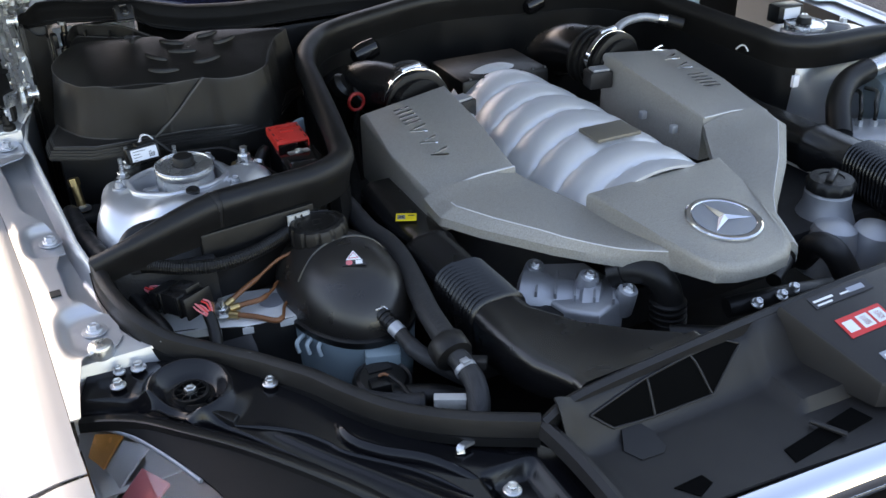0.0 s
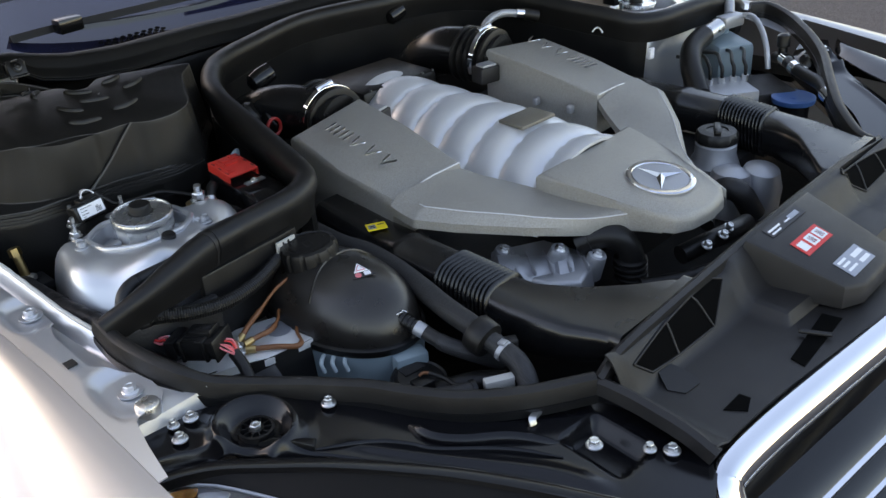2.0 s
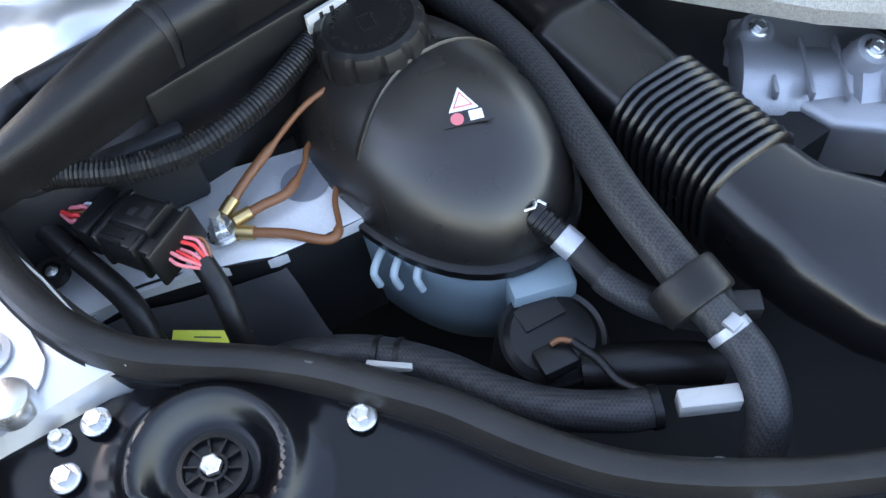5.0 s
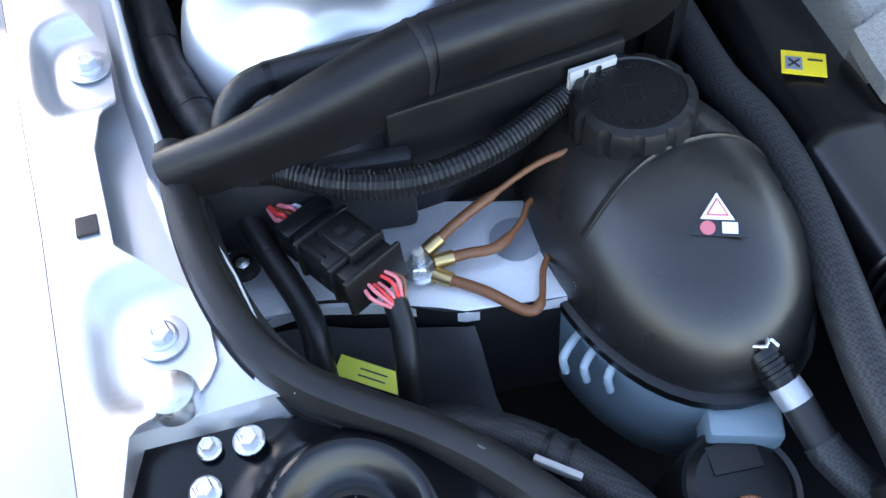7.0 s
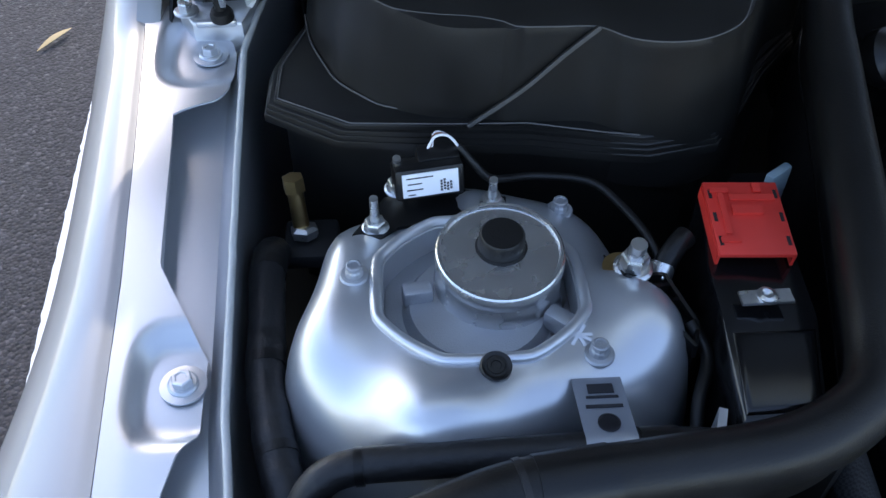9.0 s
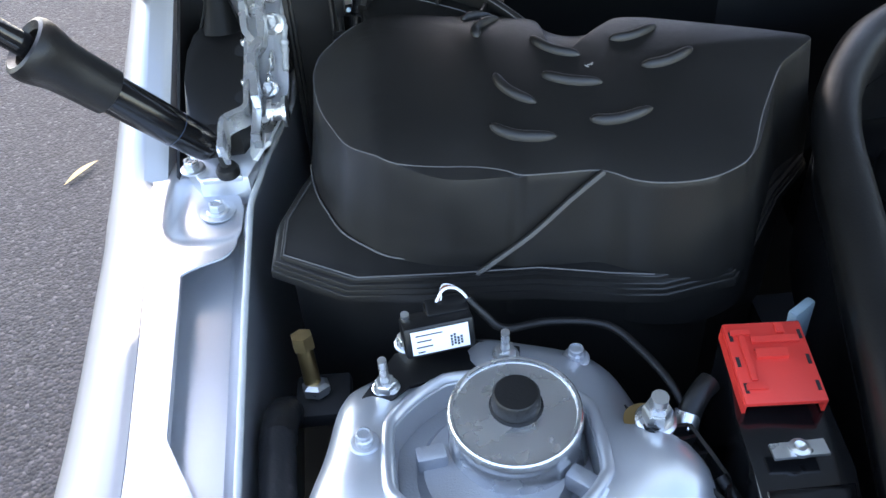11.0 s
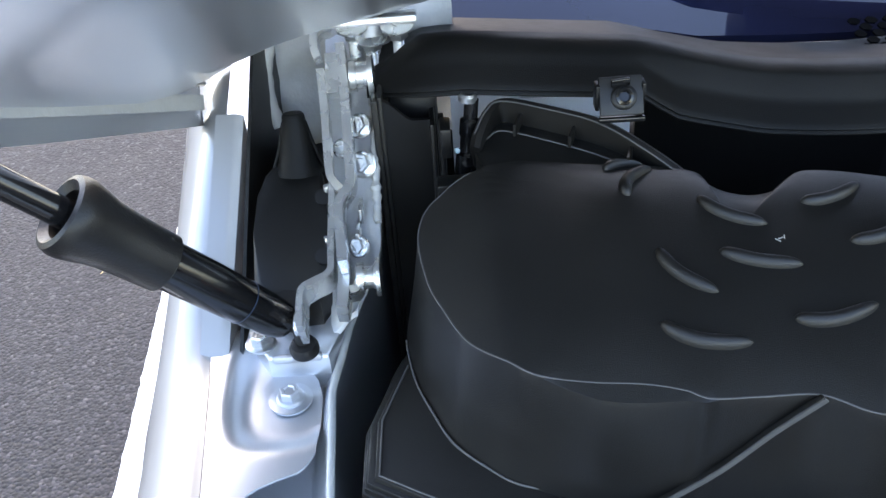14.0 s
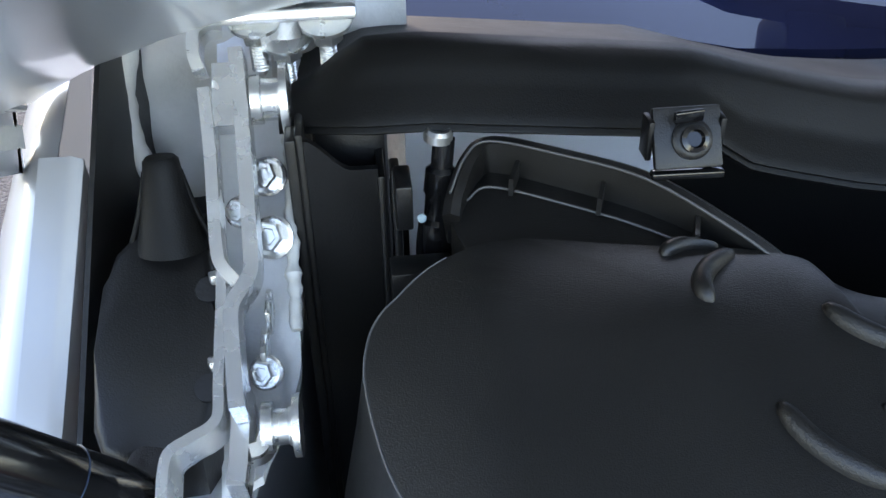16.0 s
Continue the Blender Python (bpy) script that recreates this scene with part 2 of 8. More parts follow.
def box(bm, c, size, rz=0.0, bev=0.0, m=None):
    x, y, z = (s / 2 for s in size)
    mm = m if m is not None else Matrix.Translation(c) @ Matrix.Rotation(radians(rz), 4, "Z")
    vs = [bm.verts.new(mm @ Vector((sx * x, sy * y, sz * z))) for sx in (-1, 1) for sy in (-1, 1) for sz in (-1, 1)]
    fs = [bm.faces.new([vs[i] for i in q]) for q in ((0, 1, 3, 2), (4, 6, 7, 5), (0, 4, 5, 1), (2, 3, 7, 6), (0, 2, 6, 4), (1, 5, 7, 3))]
    if bev > 0:
        es = list({e for f in fs for e in f.edges})
        bmesh.ops.bevel(bm, geom=es, offset=bev, segments=2, affect="EDGES", profile=0.5)
    return bm


def prism(bm, poly, zt, zb, bev=0.0, seg=2):
    """A plate with the outline poly; zt and zb: heights, or functions of x and y."""
    ft = zt if callable(zt) else (lambda x, y: zt)
    fb = zb if callable(zb) else (lambda x, y: zb)
    top = [bm.verts.new((x, y, ft(x, y))) for x, y in poly]
    bot = [bm.verts.new((x, y, fb(x, y))) for x, y in poly]
    f = bm.faces.new(top)
    bm.faces.new(bot[::-1])
    n = len(poly)
    for i in range(n):
        bm.faces.new((top[i], bot[i], bot[(i + 1) % n], top[(i + 1) % n]))
    if bev > 0:
        bmesh.ops.bevel(bm, geom=list(f.edges), offset=bev, segments=seg, affect="EDGES", profile=0.5)
    return bm


def frame_of(d):
    d = Vector(d).normalized()
    u = d.orthogonal().normalized()
    return u, d.cross(u), d


def ring(bm, c, u, v, prof):
    return [bm.verts.new(Vector(c) + u * a + v * b) for a, b in prof]


def bridge(bm, r0, r1, closed=True):
    n = len(r0)
    for i in range(n if closed else n - 1):
        bm.faces.new((r0[i], r0[(i + 1) % n], r1[(i + 1) % n], r1[i]))


def lathe(bm, base, axis, prof, seg=24, u0=None):
    """Turns a profile of (radius, height) about axis from base; closed ends."""
    u, v, d = frame_of(axis)
    if u0 is not None:
        u = Vector(u0).normalized()
        v = d.cross(u)
    rings = []
    for r, h in prof:
        c = Vector(base) + d * h
        rings.append([bm.verts.new(c + u * (r * math.cos(2 * math.pi * i / seg)) + v * (r * math.sin(2 * math.pi * i / seg))) for i in range(seg)])
    for a, b in zip(rings, rings[1:]):
        bridge(bm, a, b)
    bm.faces.new(rings[0][::-1])
    bm.faces.new(rings[-1])
    return bm


def cyl(bm, p0, p1, r0, r1=None, seg=16):
    d = Vector(p1) - Vector(p0)
    return lathe(bm, p0, d, [(r0, 0), (r0 if r1 is None else r1, d.length)], seg)


def catmull(pts, n):
    """A smooth line of n steps between each two points."""
    P = [Vector(p) for p in pts]
    P = [P[0] * 2 - P[1]] + P + [P[-1] * 2 - P[-2]]
    out = []
    for i in range(1, len(P) - 2):
        a, b, c, d = P[i - 1:i + 3]
        for k in range(n):
            t = k / n
            out.append(0.5 * ((2 * b) + (c - a) * t + (2 * a - 5 * b + 4 * c - d) * t * t + (3 * b - a - 3 * c + d) * t ** 3))
    out.append(P[-2])
    return out


def sweep(bm, pts, prof, n=6, up=(0, 0, 1), scale=None, smooth=True):
    """Sweeps a profile (a radius, or a list of (sideways, upwards)) along a line; scale: size along it, from 0 to 1."""
    line = catmull(pts, n) if smooth else [Vector(p) for p in pts]
    if not isinstance(prof, (list, tuple)):
        k = 12 if prof < 0.012 else 16
        prof = [(prof * math.cos(2 * math.pi * i / k), prof * math.sin(2 * math.pi * i / k)) for i in range(k)]
    rings = []
    upv = Vector(up)
    for i, p in enumerate(line):
        d = (line[min(i + 1, len(line) - 1)] - line[max(i - 1, 0)]).normalized()
        side = d.cross(upv)
        if side.length < 0.05:
            side = d.orthogonal()
        side.normalize()
        u2 = side.cross(d).normalized()
        s = scale(i / (len(line) - 1)) if scale else 1.0
        rings.append([bm.verts.new(p + side * (a * s) + u2 * (b * s)) for a, b in prof])
    for a, b in zip(rings, rings[1:]):
        bridge(bm, a, b)
    bm.faces.new(rings[0][::-1])
    bm.faces.new(rings[-1])
    return bm


def surf(bm, f, nu, nv, thick=0.0, down=(0, 0, -1)):
    """A sheet f(u, v) over the unit square, with a thickness along down."""
    top = [[bm.verts.new(f(i / nu, j / nv)) for j in range(nv + 1)] for i in range(nu + 1)]
    for i in range(nu):
        for j in range(nv):
            bm.faces.new((top[i][j], top[i + 1][j], top[i + 1][j + 1], top[i][j + 1]))
    if thick > 0:
        dv = Vector(down) * thick
        bot = [[bm.verts.new(v.co + dv) for v in row] for row in top]
        for i in range(nu):
            for j in range(nv):
                bm.faces.new((bot[i][j], bot[i][j + 1], bot[i + 1][j + 1], bot[i + 1][j]))
        for i in range(nu):
            for j in (0, nv):
                bm.faces.new((top[i][j], top[i + 1][j], bot[i + 1][j], bot[i][j]))
        for j in range(nv):
            for i in (0, nu):
                bm.faces.new((top[i][j], top[i][j + 1], bot[i][j + 1], bot[i][j]))
    return bm


def loft(bm, rings, caps=True):
    rr = [[bm.verts.new(p) for p in r] for r in rings]
    for a, b in zip(rr, rr[1:]):
        bridge(bm, a, b)
    if caps:
        bm.faces.new(rr[0][::-1])
        bm.faces.new(rr[-1])
    return bm


def lerp(x, table):
    """Piecewise straight line through a short table of (x, value)."""
    if x <= table[0][0]:
        return table[0][1]
    for (a, va), (b, vb) in zip(table, table[1:]):
        if x <= b:
            return va + (vb - va) * (x - a) / (b - a)
    return table[-1][1]


def sstep(x, a, b):
    t = max(0.0, min(1.0, (x - a) / (b - a)))
    return t * t * (3 - 2 * t)


def hexhead(bm, at, axis=(0, 0, 1), af=0.010, h=0.006, flange=0.010, fh=0.002):
    lathe(bm, at, axis, [(flange, 0), (flange, fh * 0.6), (flange * 0.85, fh), (af * 0.62, fh)], 20)
    u, v, d = frame_of(axis)
    base = Vector(at) + d * fh
    r = af / math.sqrt(3)
    lathe(bm, base, axis, [(r, 0), (r, h * 0.85), (r * 0.88, h), (r * 0.6, h), (r * 0.5, h * 0.85)], 6)
    return bm


def bolt(at, axis=(0, 0, 1), af=0.010, h=0.006, flange=0.010, material=None, label="zinc-plated hex bolt with a round flange", group="flange bolts of the body panels"):
    bm = hexhead(B(), at, axis, af, h, flange)
    return solo("bolt", bm, material or M_ZINC, label, "bolt", group, sharp=25)


# ---------------- ground ----------------
bm = B()
surf(bm, lambda u, v: ((u - 0.5) * 600, (v - 0.5) * 600, 0.0), 6, 6)
solo("ground", bm, M_ASPHALT, "dark grey coarse asphalt car park ground", "ground", kind="structure")


def road_line(name, p0, p1, w):
    d = Vector((p1[0] - p0[0], p1[1] - p0[1], 0)).normalized()
    n = Vector((-d.y, d.x, 0))
    L = (Vector(p1) - Vector(p0)).length
    bm = B()

    def f(u, v):
        e = (v - 0.5) * w
        if v in (0.0, 1.0):
            e += 0.004 * noise.noise((u * L * 90, v * 7, 0))
        p = Vector((*p0, 0)) + d * (u * L) + n * e
        return (p.x, p.y, 0.004)
    surf(bm, f, 520, 4, 0.003)
    return solo(name, bm, M_LINE, "worn white painted parking line on asphalt", "road marking", "parking lines", smooth=False)


road_line("parking_line", (-0.836, -2.6), (-1.290, 4.5), 0.12)
road_line("parking_line", (4.30, -2.5), (4.62, 5.0), 0.12)


# ---------------- body: fender and inner wing ----------------
def zf(y):
    """Height of the fender's top ledge along the car."""
    return 0.7325 + 0.13 * (y - 0.13) - 0.075 * (y - 0.13) ** 2


RIDGE = [(-0.05, -0.690), (0.0, -0.692), (0.2, -0.694), (0.36, -0.701), (0.45, -0.708), (0.56, -0.718), (0.585, -0.7215), (0.68, -0.7085), (0.78, -0.712), (1.4, -0.745)]
LIP = [(0.02, -0.684), (0.06, -0.677), (0.092, -0.669), (0.098, -0.654), (0.106, -0.636), (0.116, -0.629), (0.15, -0.629), (0.166, -0.648), (0.182, -0.663), (0.24, -0.665), (0.26, -0.660), (0.272, -0.652),
       (0.314, -0.652), (0.335, -0.664), (0.37, -0.682), (0.465, -0.688), (0.4885, -0.690), (0.4945, -0.680), (0.4985, -0.6665), (0.504, -0.661), (0.5102, -0.6577), (0.5526, -0.6575), (0.566, -0.661), (0.575, -0.668), (0.60, -0.672)]
INNER = [(0.0, -0.600), (0.084, -0.598), (0.10, -0.604), (0.155, -0.614), (0.19, -0.624), (0.233, -0.634), (0.28, -0.640), (0.45, -0.648), (0.55, -0.652), (0.60, -0.644), (0.66, -0.630), (0.9, -0.622)]
TABS = [(-0.662, 0.298, 0.026, 0.033), (-0.650, 0.132, 0.030, 0.036), (-0.676, 0.560, 0.030, 0.045)]


def lip_z(x, y):
    z = zf(y)
    for tx, ty, ax, ay in TABS:
        d = (abs((x - tx) / ax) ** 3.2 + abs((y - ty) / ay) ** 3.2) ** (1 / 3.2)
        z -= 0.0075 * (1 - sstep(d, 0.70, 1.10))
    return z


def build_fender(mirror=None):
    def mx(p):
        return p if mirror is None else (2 * mirror - p[0], p[1], p[2])
    fender = thing("front_fender", mx((-0.80, 0.5, 0.0)), "silver metallic painted front fender with a creased top edge" if mirror is None else "silver metallic painted front fender on the far side of the bay", "fender", "front fenders")
    bm = B()
    y0, y1 = -0.040, 1.25
    prof = [(0.0, 0.0), (0.002, 0.0004), (0.004, 0.0009), (0.006, 0.0012), (0.012, 0.0012), (0.022, -0.004), (0.034, -0.016), (0.045, -0.034), (0.057, -0.062), (0.070, -0.095), (0.086, -0.135), (0.104, -0.18),
            (0.128, -0.245), (0.148, -0.33), (0.158, -0.42)]

    def f(u, v):
        y = y0 + (y1 - y0) * u
        k = v * (len(prof) - 1)
        i = min(int(k), len(prof) - 2)
        a, b = prof[i], prof[i + 1]
        dx, dz = a[0] + (b[0] - a[0]) * (k - i), a[1] + (b[1] - a[1]) * (k - i)
        wide = 1.0 + 0.12 * sstep(y, 0.5, 1.1) + 1.0 * (1 - sstep(y, -0.02, 0.44)) - 0.10 * sstep(y, 0.40, 0.60) * (1 - sstep(y, 0.7, 0.9))
        rear = max(0.0, 0.768 + 0.98 * (min(y, 0.685) - 0.58) + 0.30 * max(0, y - 0.685) - zf(y)) if y > 0.575 else 0.0
        yy = y - 0.10 * dx * (1 - u)
        dz *= 1 - 0.45 * (1 - sstep(y, 0.0, 0.46)) * (1 - sstep(dx, 0.11, 0.158))
        return mx((lerp(y, RIDGE) - dx * wide, yy, zf(y) + dz + rear * (1 - min(1, dx / 0.15))))
    surf(bm, f, 60, (len(prof) - 1) * 2, 0.0012)
    part("outer_skin", bm, M_PAINT, fender)
    bm = B()

    def nose(u, v):
        p = f(0.0, v)
        y = -0.044 - 0.30 * u
        dx = abs(p[0] - mx((lerp(-0.04, RIDGE), 0, 0))[0])
        s = 1 if mirror is None else -1
        return (p[0] + s * 0.42 * u * u * 0.30, y - 0.10 * dx, p[2] - 0.025 * u - 0.16 * u * u)
    surf(bm, nose, 20, 28, 0.0015)
    if mirror is None:
        solo("front_bumper", bm, M_PAINT, "silver painted bumper corner beside the headlight", "bumper")
    else:
        solo("headlight_housing", bm, M_GLOSSBLACK, "dark glossy headlight housing on the far side", "headlight housing")
    bm = B()

    def g(u, v):
        y = 0.02 + 0.58 * u if mirror is None else 0.15 + 0.45 * u
        x = lerp(y, RIDGE) + 0.0005 + (lerp(y, LIP) - lerp(y, RIDGE)) * v
        return mx((x, y, lip_z(x, y)))
    surf(bm, g, 150, 22, 0.0012)
    part("bolted_lip", bm, M_INNER, fender, "scalloped silver inner lip of the fender")
    if mirror is None:
        # the tall rear edge of the fender beside the hinge pocket
        bm = B()

        def h(u, v):
            y = 0.574 + 0.106 * u
            z = 0.766 + 0.104 * u
            return (-0.7275 + 0.014 * u + 0.016 * min(1.0, v / 0.5), y, z + 0.0035 - 0.0015 * sstep(v, 0.36, 0.5) - 0.07 * max(0, v - 0.5))
        surf(bm, h, 10, 16, 0.0015)
        part("hinge_flange", bm, M_PAINT, fender, "bright silver flange beside the hinge pocket")
    return fender


build_fender()
inner_wing = thing("inner_wing", (-0.64, 0.3, 0.60), "silver painted inner wing panel with a sealed edge", "body panel")
bm = B()


def wing(u, v):
    y = -0.0 + 0.72 * u
    a, b = lerp(y, RIDGE) + 0.004, lerp(y, INNER)
    x = a + (b - a) * v
    sag = 0.014 * sstep(v, 0.05, 0.25) * (1 - sstep(v, 0.82, 1.0)) * sstep(y, 0.10, 0.17)
    return (x, y, zf(y) - 0.0035 - sag - 0.008 * (1 - sstep(y, 0.09, 0.15)) - min(0.06, 4.0 * max(0.0, 0.0945 - y)))


surf(bm, wing, 90, 16, 0.0012)
part("channel", bm, M_INNER, inner_wing)
bm = B()
surf(bm, lambda u, v: (lerp(0.09 + 0.63 * u, INNER) + 0.002, 0.09 + 0.63 * u, zf(0.09 + 0.63 * u) - 0.004 - 0.22 * v), 60, 6, 0.0012, (-1, 0, 0))
part("upright", bm, M_INNER, inner_wing)
bm = B()
sweep(bm, [(lerp(y, INNER) + 0.001, y, zf(y) - 0.001 + 0.0012 * noise.noise((y * 90, 0, 0))) for y in [0.23 + 0.008 * i for i in range(60)]], 0.0022, n=2)
part("sealer_bead", bm, M_SEALER, inner_wing, "uneven bead of pale seam sealer")
# square hole: a thin near-black plate paints the shade inside it
bm = B()
box(bm, (-0.673, 0.196, zf(0.196) + 0.0005), (0.010, 0.011, 0.002))
part("square_hole", bm, M_DARK, inner_wing)

for p in ((-0.662, 0.300), (-0.650, 0.134), (-0.674, 0.552)):
    z = lip_z(*p) + 0.0005
    bm = lathe(B(), (*p, z), (0, 0, 1), [(0.0118, 0), (0.0118, 0.0010), (0.008, 0.0014)], 28)
    hexhead(bm, (*p, z + 0.001), af=0.0095, h=0.005, flange=0.0078)
    solo("bolt", bm, M_INNER, "silver painted hex bolt with a washer holding the fender lip", "bolt", "fender bolts", sharp=25)

# ---------------- strut tower ----------------
TC = (-0.512, 0.338)
TOPS = []


def tower_z(x, y):
    """Height of the near strut tower's skin."""
    hit = TOPS[0].ray_cast(Vector((x, y, 2.0)), Vector((0, 0, -1)))[0]
    return hit.z if hit is not None else 0.75


def tower(cx, cy, name_label, mirror=False):
    sx = -1 if mirror else 1
    t = thing("strut_tower", (cx, cy, 0.55), name_label, "strut tower", "strut towers")
    bm = B()
    nseg, rows = 96, []
    prof = [(0.0, 0.0), (0.10, -0.0005), (0.25, -0.001), (0.4, -0.002), (0.55, -0.005), (0.66, -0.009), (0.76, -0.015), (0.84, -0.023), (0.91, -0.034), (0.96, -0.046), (1.0, -0.062), (1.03, -0.085), (1.06, -0.12), (1.09, -0.18), (1.11, -0.26)]
    hole = 0.052

    def out(a):
        c, s = math.cos(a), math.sin(a)
        r = 1.0 / ((abs(c) / 0.103) ** 2.6 + (abs(s) / 0.099) ** 2.6) ** (1 / 2.6)
        return r * (1 + 0.06 * math.cos(3 * a + 0.6) + 0.05 * math.cos(5 * a + 2.0))

    def inn(a):
        c, s = math.cos(a), math.sin(a)
        oc = min(1.0 / max(1e-6, abs(math.cos(a - k * math.pi / 4))) for k in range(8))
        return hole * (0.55 * min(oc, 1.075) + 0.45 * 1.0 / (abs(c) ** 2.6 + abs(s * 1.06) ** 2.6) ** (1 / 2.6))
    for k, (q, dz) in enumerate(prof):
        row = []
        for i in range(nseg):
            a = 2 * math.pi * i / nseg
            r = inn(a) + (out(a) - inn(a)) * q
            x, y = r * math.cos(a), r * math.sin(a)
            z = 0.770 - 0.10 * y + dz
            w = q * (1 - sstep(q, 0.85, 1.0))
            z += 0.0125 * w * math.cos(4 * a + 0.9) + 0.0060 * w * math.cos(7 * a + 1.0)
            row.append(bm.verts.new((cx + sx * x, cy + y, z)))
        rows.append(row)
    for a, b in zip(rows, rows[1:]):
        bridge(bm, a, b)
    lip = [bm.verts.new((v.co.x + (cx - v.co.x) * 0.05, v.co.y + (cy - v.co.y) * 0.05, v.co.z - 0.001)) for v in rows[0]]
    low = [bm.verts.new((v.co.x, v.co.y, v.co.z - 0.02)) for v in lip]
    bridge(bm, lip, rows[0])
    bridge(bm, low, lip)
    TOPS.append(BVHTree.FromBMesh(bm))
    part("dome", bm, M_INNER, t, "smooth silver pressed dome")
    bm = B()
    sweep(bm, [(cx + sx * inn(2 * math.pi * i / 48) * 1.02 * math.cos(2 * math.pi * i / 48), cy + inn(2 * math.pi * i / 48) * 1.02 * math.sin(2 * math.pi * i / 48), 0.7705 - 0.10 * inn(2 * math.pi * i / 48) * math.sin(2 * math.pi * i / 48)) for i in range(49)], 0.0032, n=2)
    part("opening_rim", bm, M_INNER, t)
    bm = lathe(B(), (cx, cy, 0.715), (0, 0, 1), [(0.070, 0.0), (0.070, 0.028), (0.0, 0.03)][:2] + [(0.066, 0.030), (0.04, 0.034), (0.036, 0.040)], 48)
    part("mount_casting", bm, M_CAST, t, "cast aluminium strut mount")
    for a in (188, 318, 80):
        ax, ay = math.cos(radians(a)), math.sin(radians(a))
        bm = box(B(), (cx + sx * 0.010 + ax * 0.042, cy + 0.012 + ay * 0.042, 0.757), (0.016, 0.010, 0.012), rz=a, bev=0.002)
        part("mount_lug", bm, M_CAST, t)
    c2 = (cx + sx * 0.012, cy + 0.016)
    bm = lathe(B(), (*c2, 0.744), (-0.0, -0.06, 1), [(0.040, 0.0), (0.034, 0.012), (0.0335, 0.024), (0.0325, 0.0255), (0.0325, 0.028), (0.0340, 0.0295), (0.0342, 0.0335), (0.0330, 0.0358), (0.0318, 0.0362), (0.0305, 0.0352), (0.0302, 0.0300)], 56)
    part("mount_cup", bm, M_BRIGHTZINC, t, "bright zinc strut mount cup")
    bm = lathe(B(), (*c2, 0.744), (-0.0, -0.06, 1), [(0.0306, 0.0335), (0.0302, 0.0350), (0.0292, 0.0346), (0.0180, 0.0344), (0.0174, 0.0350), (0.001, 0.0350)], 56)
    part("cup_rim", lathe(B(), (*c2, 0.744), (-0.0, -0.06, 1), [(0.0334, 0.0352), (0.0336, 0.0364), (0.0328, 0.0372), (0.0314, 0.0370), (0.0308, 0.0360), (0.0304, 0.0310)], 56), M_BRIGHTZINC, t, "bright rolled rim of the cup")
    part("cup_top", bm, M_YELLOWZINC, t, "dull olive-grey plated top disc", sharp=30)
    bm = lathe(B(), (c2[0] + sx * 0.001, c2[1] + 0.002, 0.7775), (0, -0.05, 1), [(0.0145, 0), (0.0145, 0.0015), (0.0125, 0.0025), (0.0120, 0.0105), (0.0108, 0.0120), (0.0, 0.0122)][:5] + [(0.001, 0.0122)], 32)
    part("rubber_cap", bm, M_RUBBER, t, "small black rubber cap")
    return t


tower(*TC, "silver strut tower dome with a bright strut mount")
tower(0.566, 0.372, "silver strut tower dome on the far side of the bay", True)
for x, y in ((-0.576, 0.348), (-0.458, 0.2905), (-0.460, 0.401)):
    z = tower_z(x, y) - 0.0005
    bm = lathe(B(), (x, y, z), (0, 0, 1), [(0.0078, 0), (0.0078, 0.001), (0.0070, 0.0018), (0.0045, 0.0023)], 24)
    lathe(bm, (x, y, z + 0.002), (0, 0, 1), [(0.0050, 0), (0.0048, 0.003), (0.0042, 0.004), (0.0042, 0.0064), (0.0033, 0.0068), (0.0029, 0.0058)], 12)
    solo("torx_bolt", bm, M_CAST, "zinc-plated star-drive bolt on the strut tower", "bolt", "strut tower bolts", sharp=25)

# ---------------- air box (cabin filter housing) ----------------
RIM = [(-0.545, 0.615), (-0.5693, 0.6125), (-0.5793, 0.6086), (-0.5860, 0.6035), (-0.5923, 0.5985), (-0.5968, 0.5898), (-0.5985, 0.5740), (-0.5942, 0.5457), (-0.5869, 0.5249), (-0.5776, 0.5045), (-0.5638, 0.4897), (-0.5503, 0.4792), (-0.5296, 0.4738), (-0.5065, 0.4708), (-0.4911, 0.4665), (-0.4817, 0.4618),
       (-0.4624, 0.4610), (-0.4385, 0.4600), (-0.4219, 0.4505), (-0.4057, 0.4460), (-0.3858, 0.4455), (-0.3686, 0.4505), (-0.3560, 0.4605), (-0.3425, 0.4883), (-0.328, 0.514), (-0.318, 0.529), (-0.303, 0.541), (-0.294, 0.5505),
       (-0.311, 0.559), (-0.3417, 0.5710), (-0.3682, 0.5810), (-0.388, 0.588), (-0.4040, 0.5905), (-0.4130, 0.5860), (-0.4205, 0.5790), (-0.4320, 0.5765), (-0.4440, 0.5800), (-0.4520, 0.5870), (-0.4562, 0.5965), (-0.475, 0.6030), (-0.5104, 0.6085), (-0.53, 0.6125)]


def box_z(x, y):
    return 0.843 + 0.16 * (y - 0.46) - 0.35 * max(0.0, -0.56 - x) + 0.005 * sstep(x, -0.45, -0.28)


LID_TOP = []
airbox = thing("air_box", (-0.46, 0.55, 0.74), "matt black plastic air box with a kidney-shaped lid", "air box")
cx0, cy0 = -0.45, 0.545
rimv = catmull([(x, y, 0) for x, y in RIM] + [(RIM[0][0], RIM[0][1], 0)], 8)[:-1]
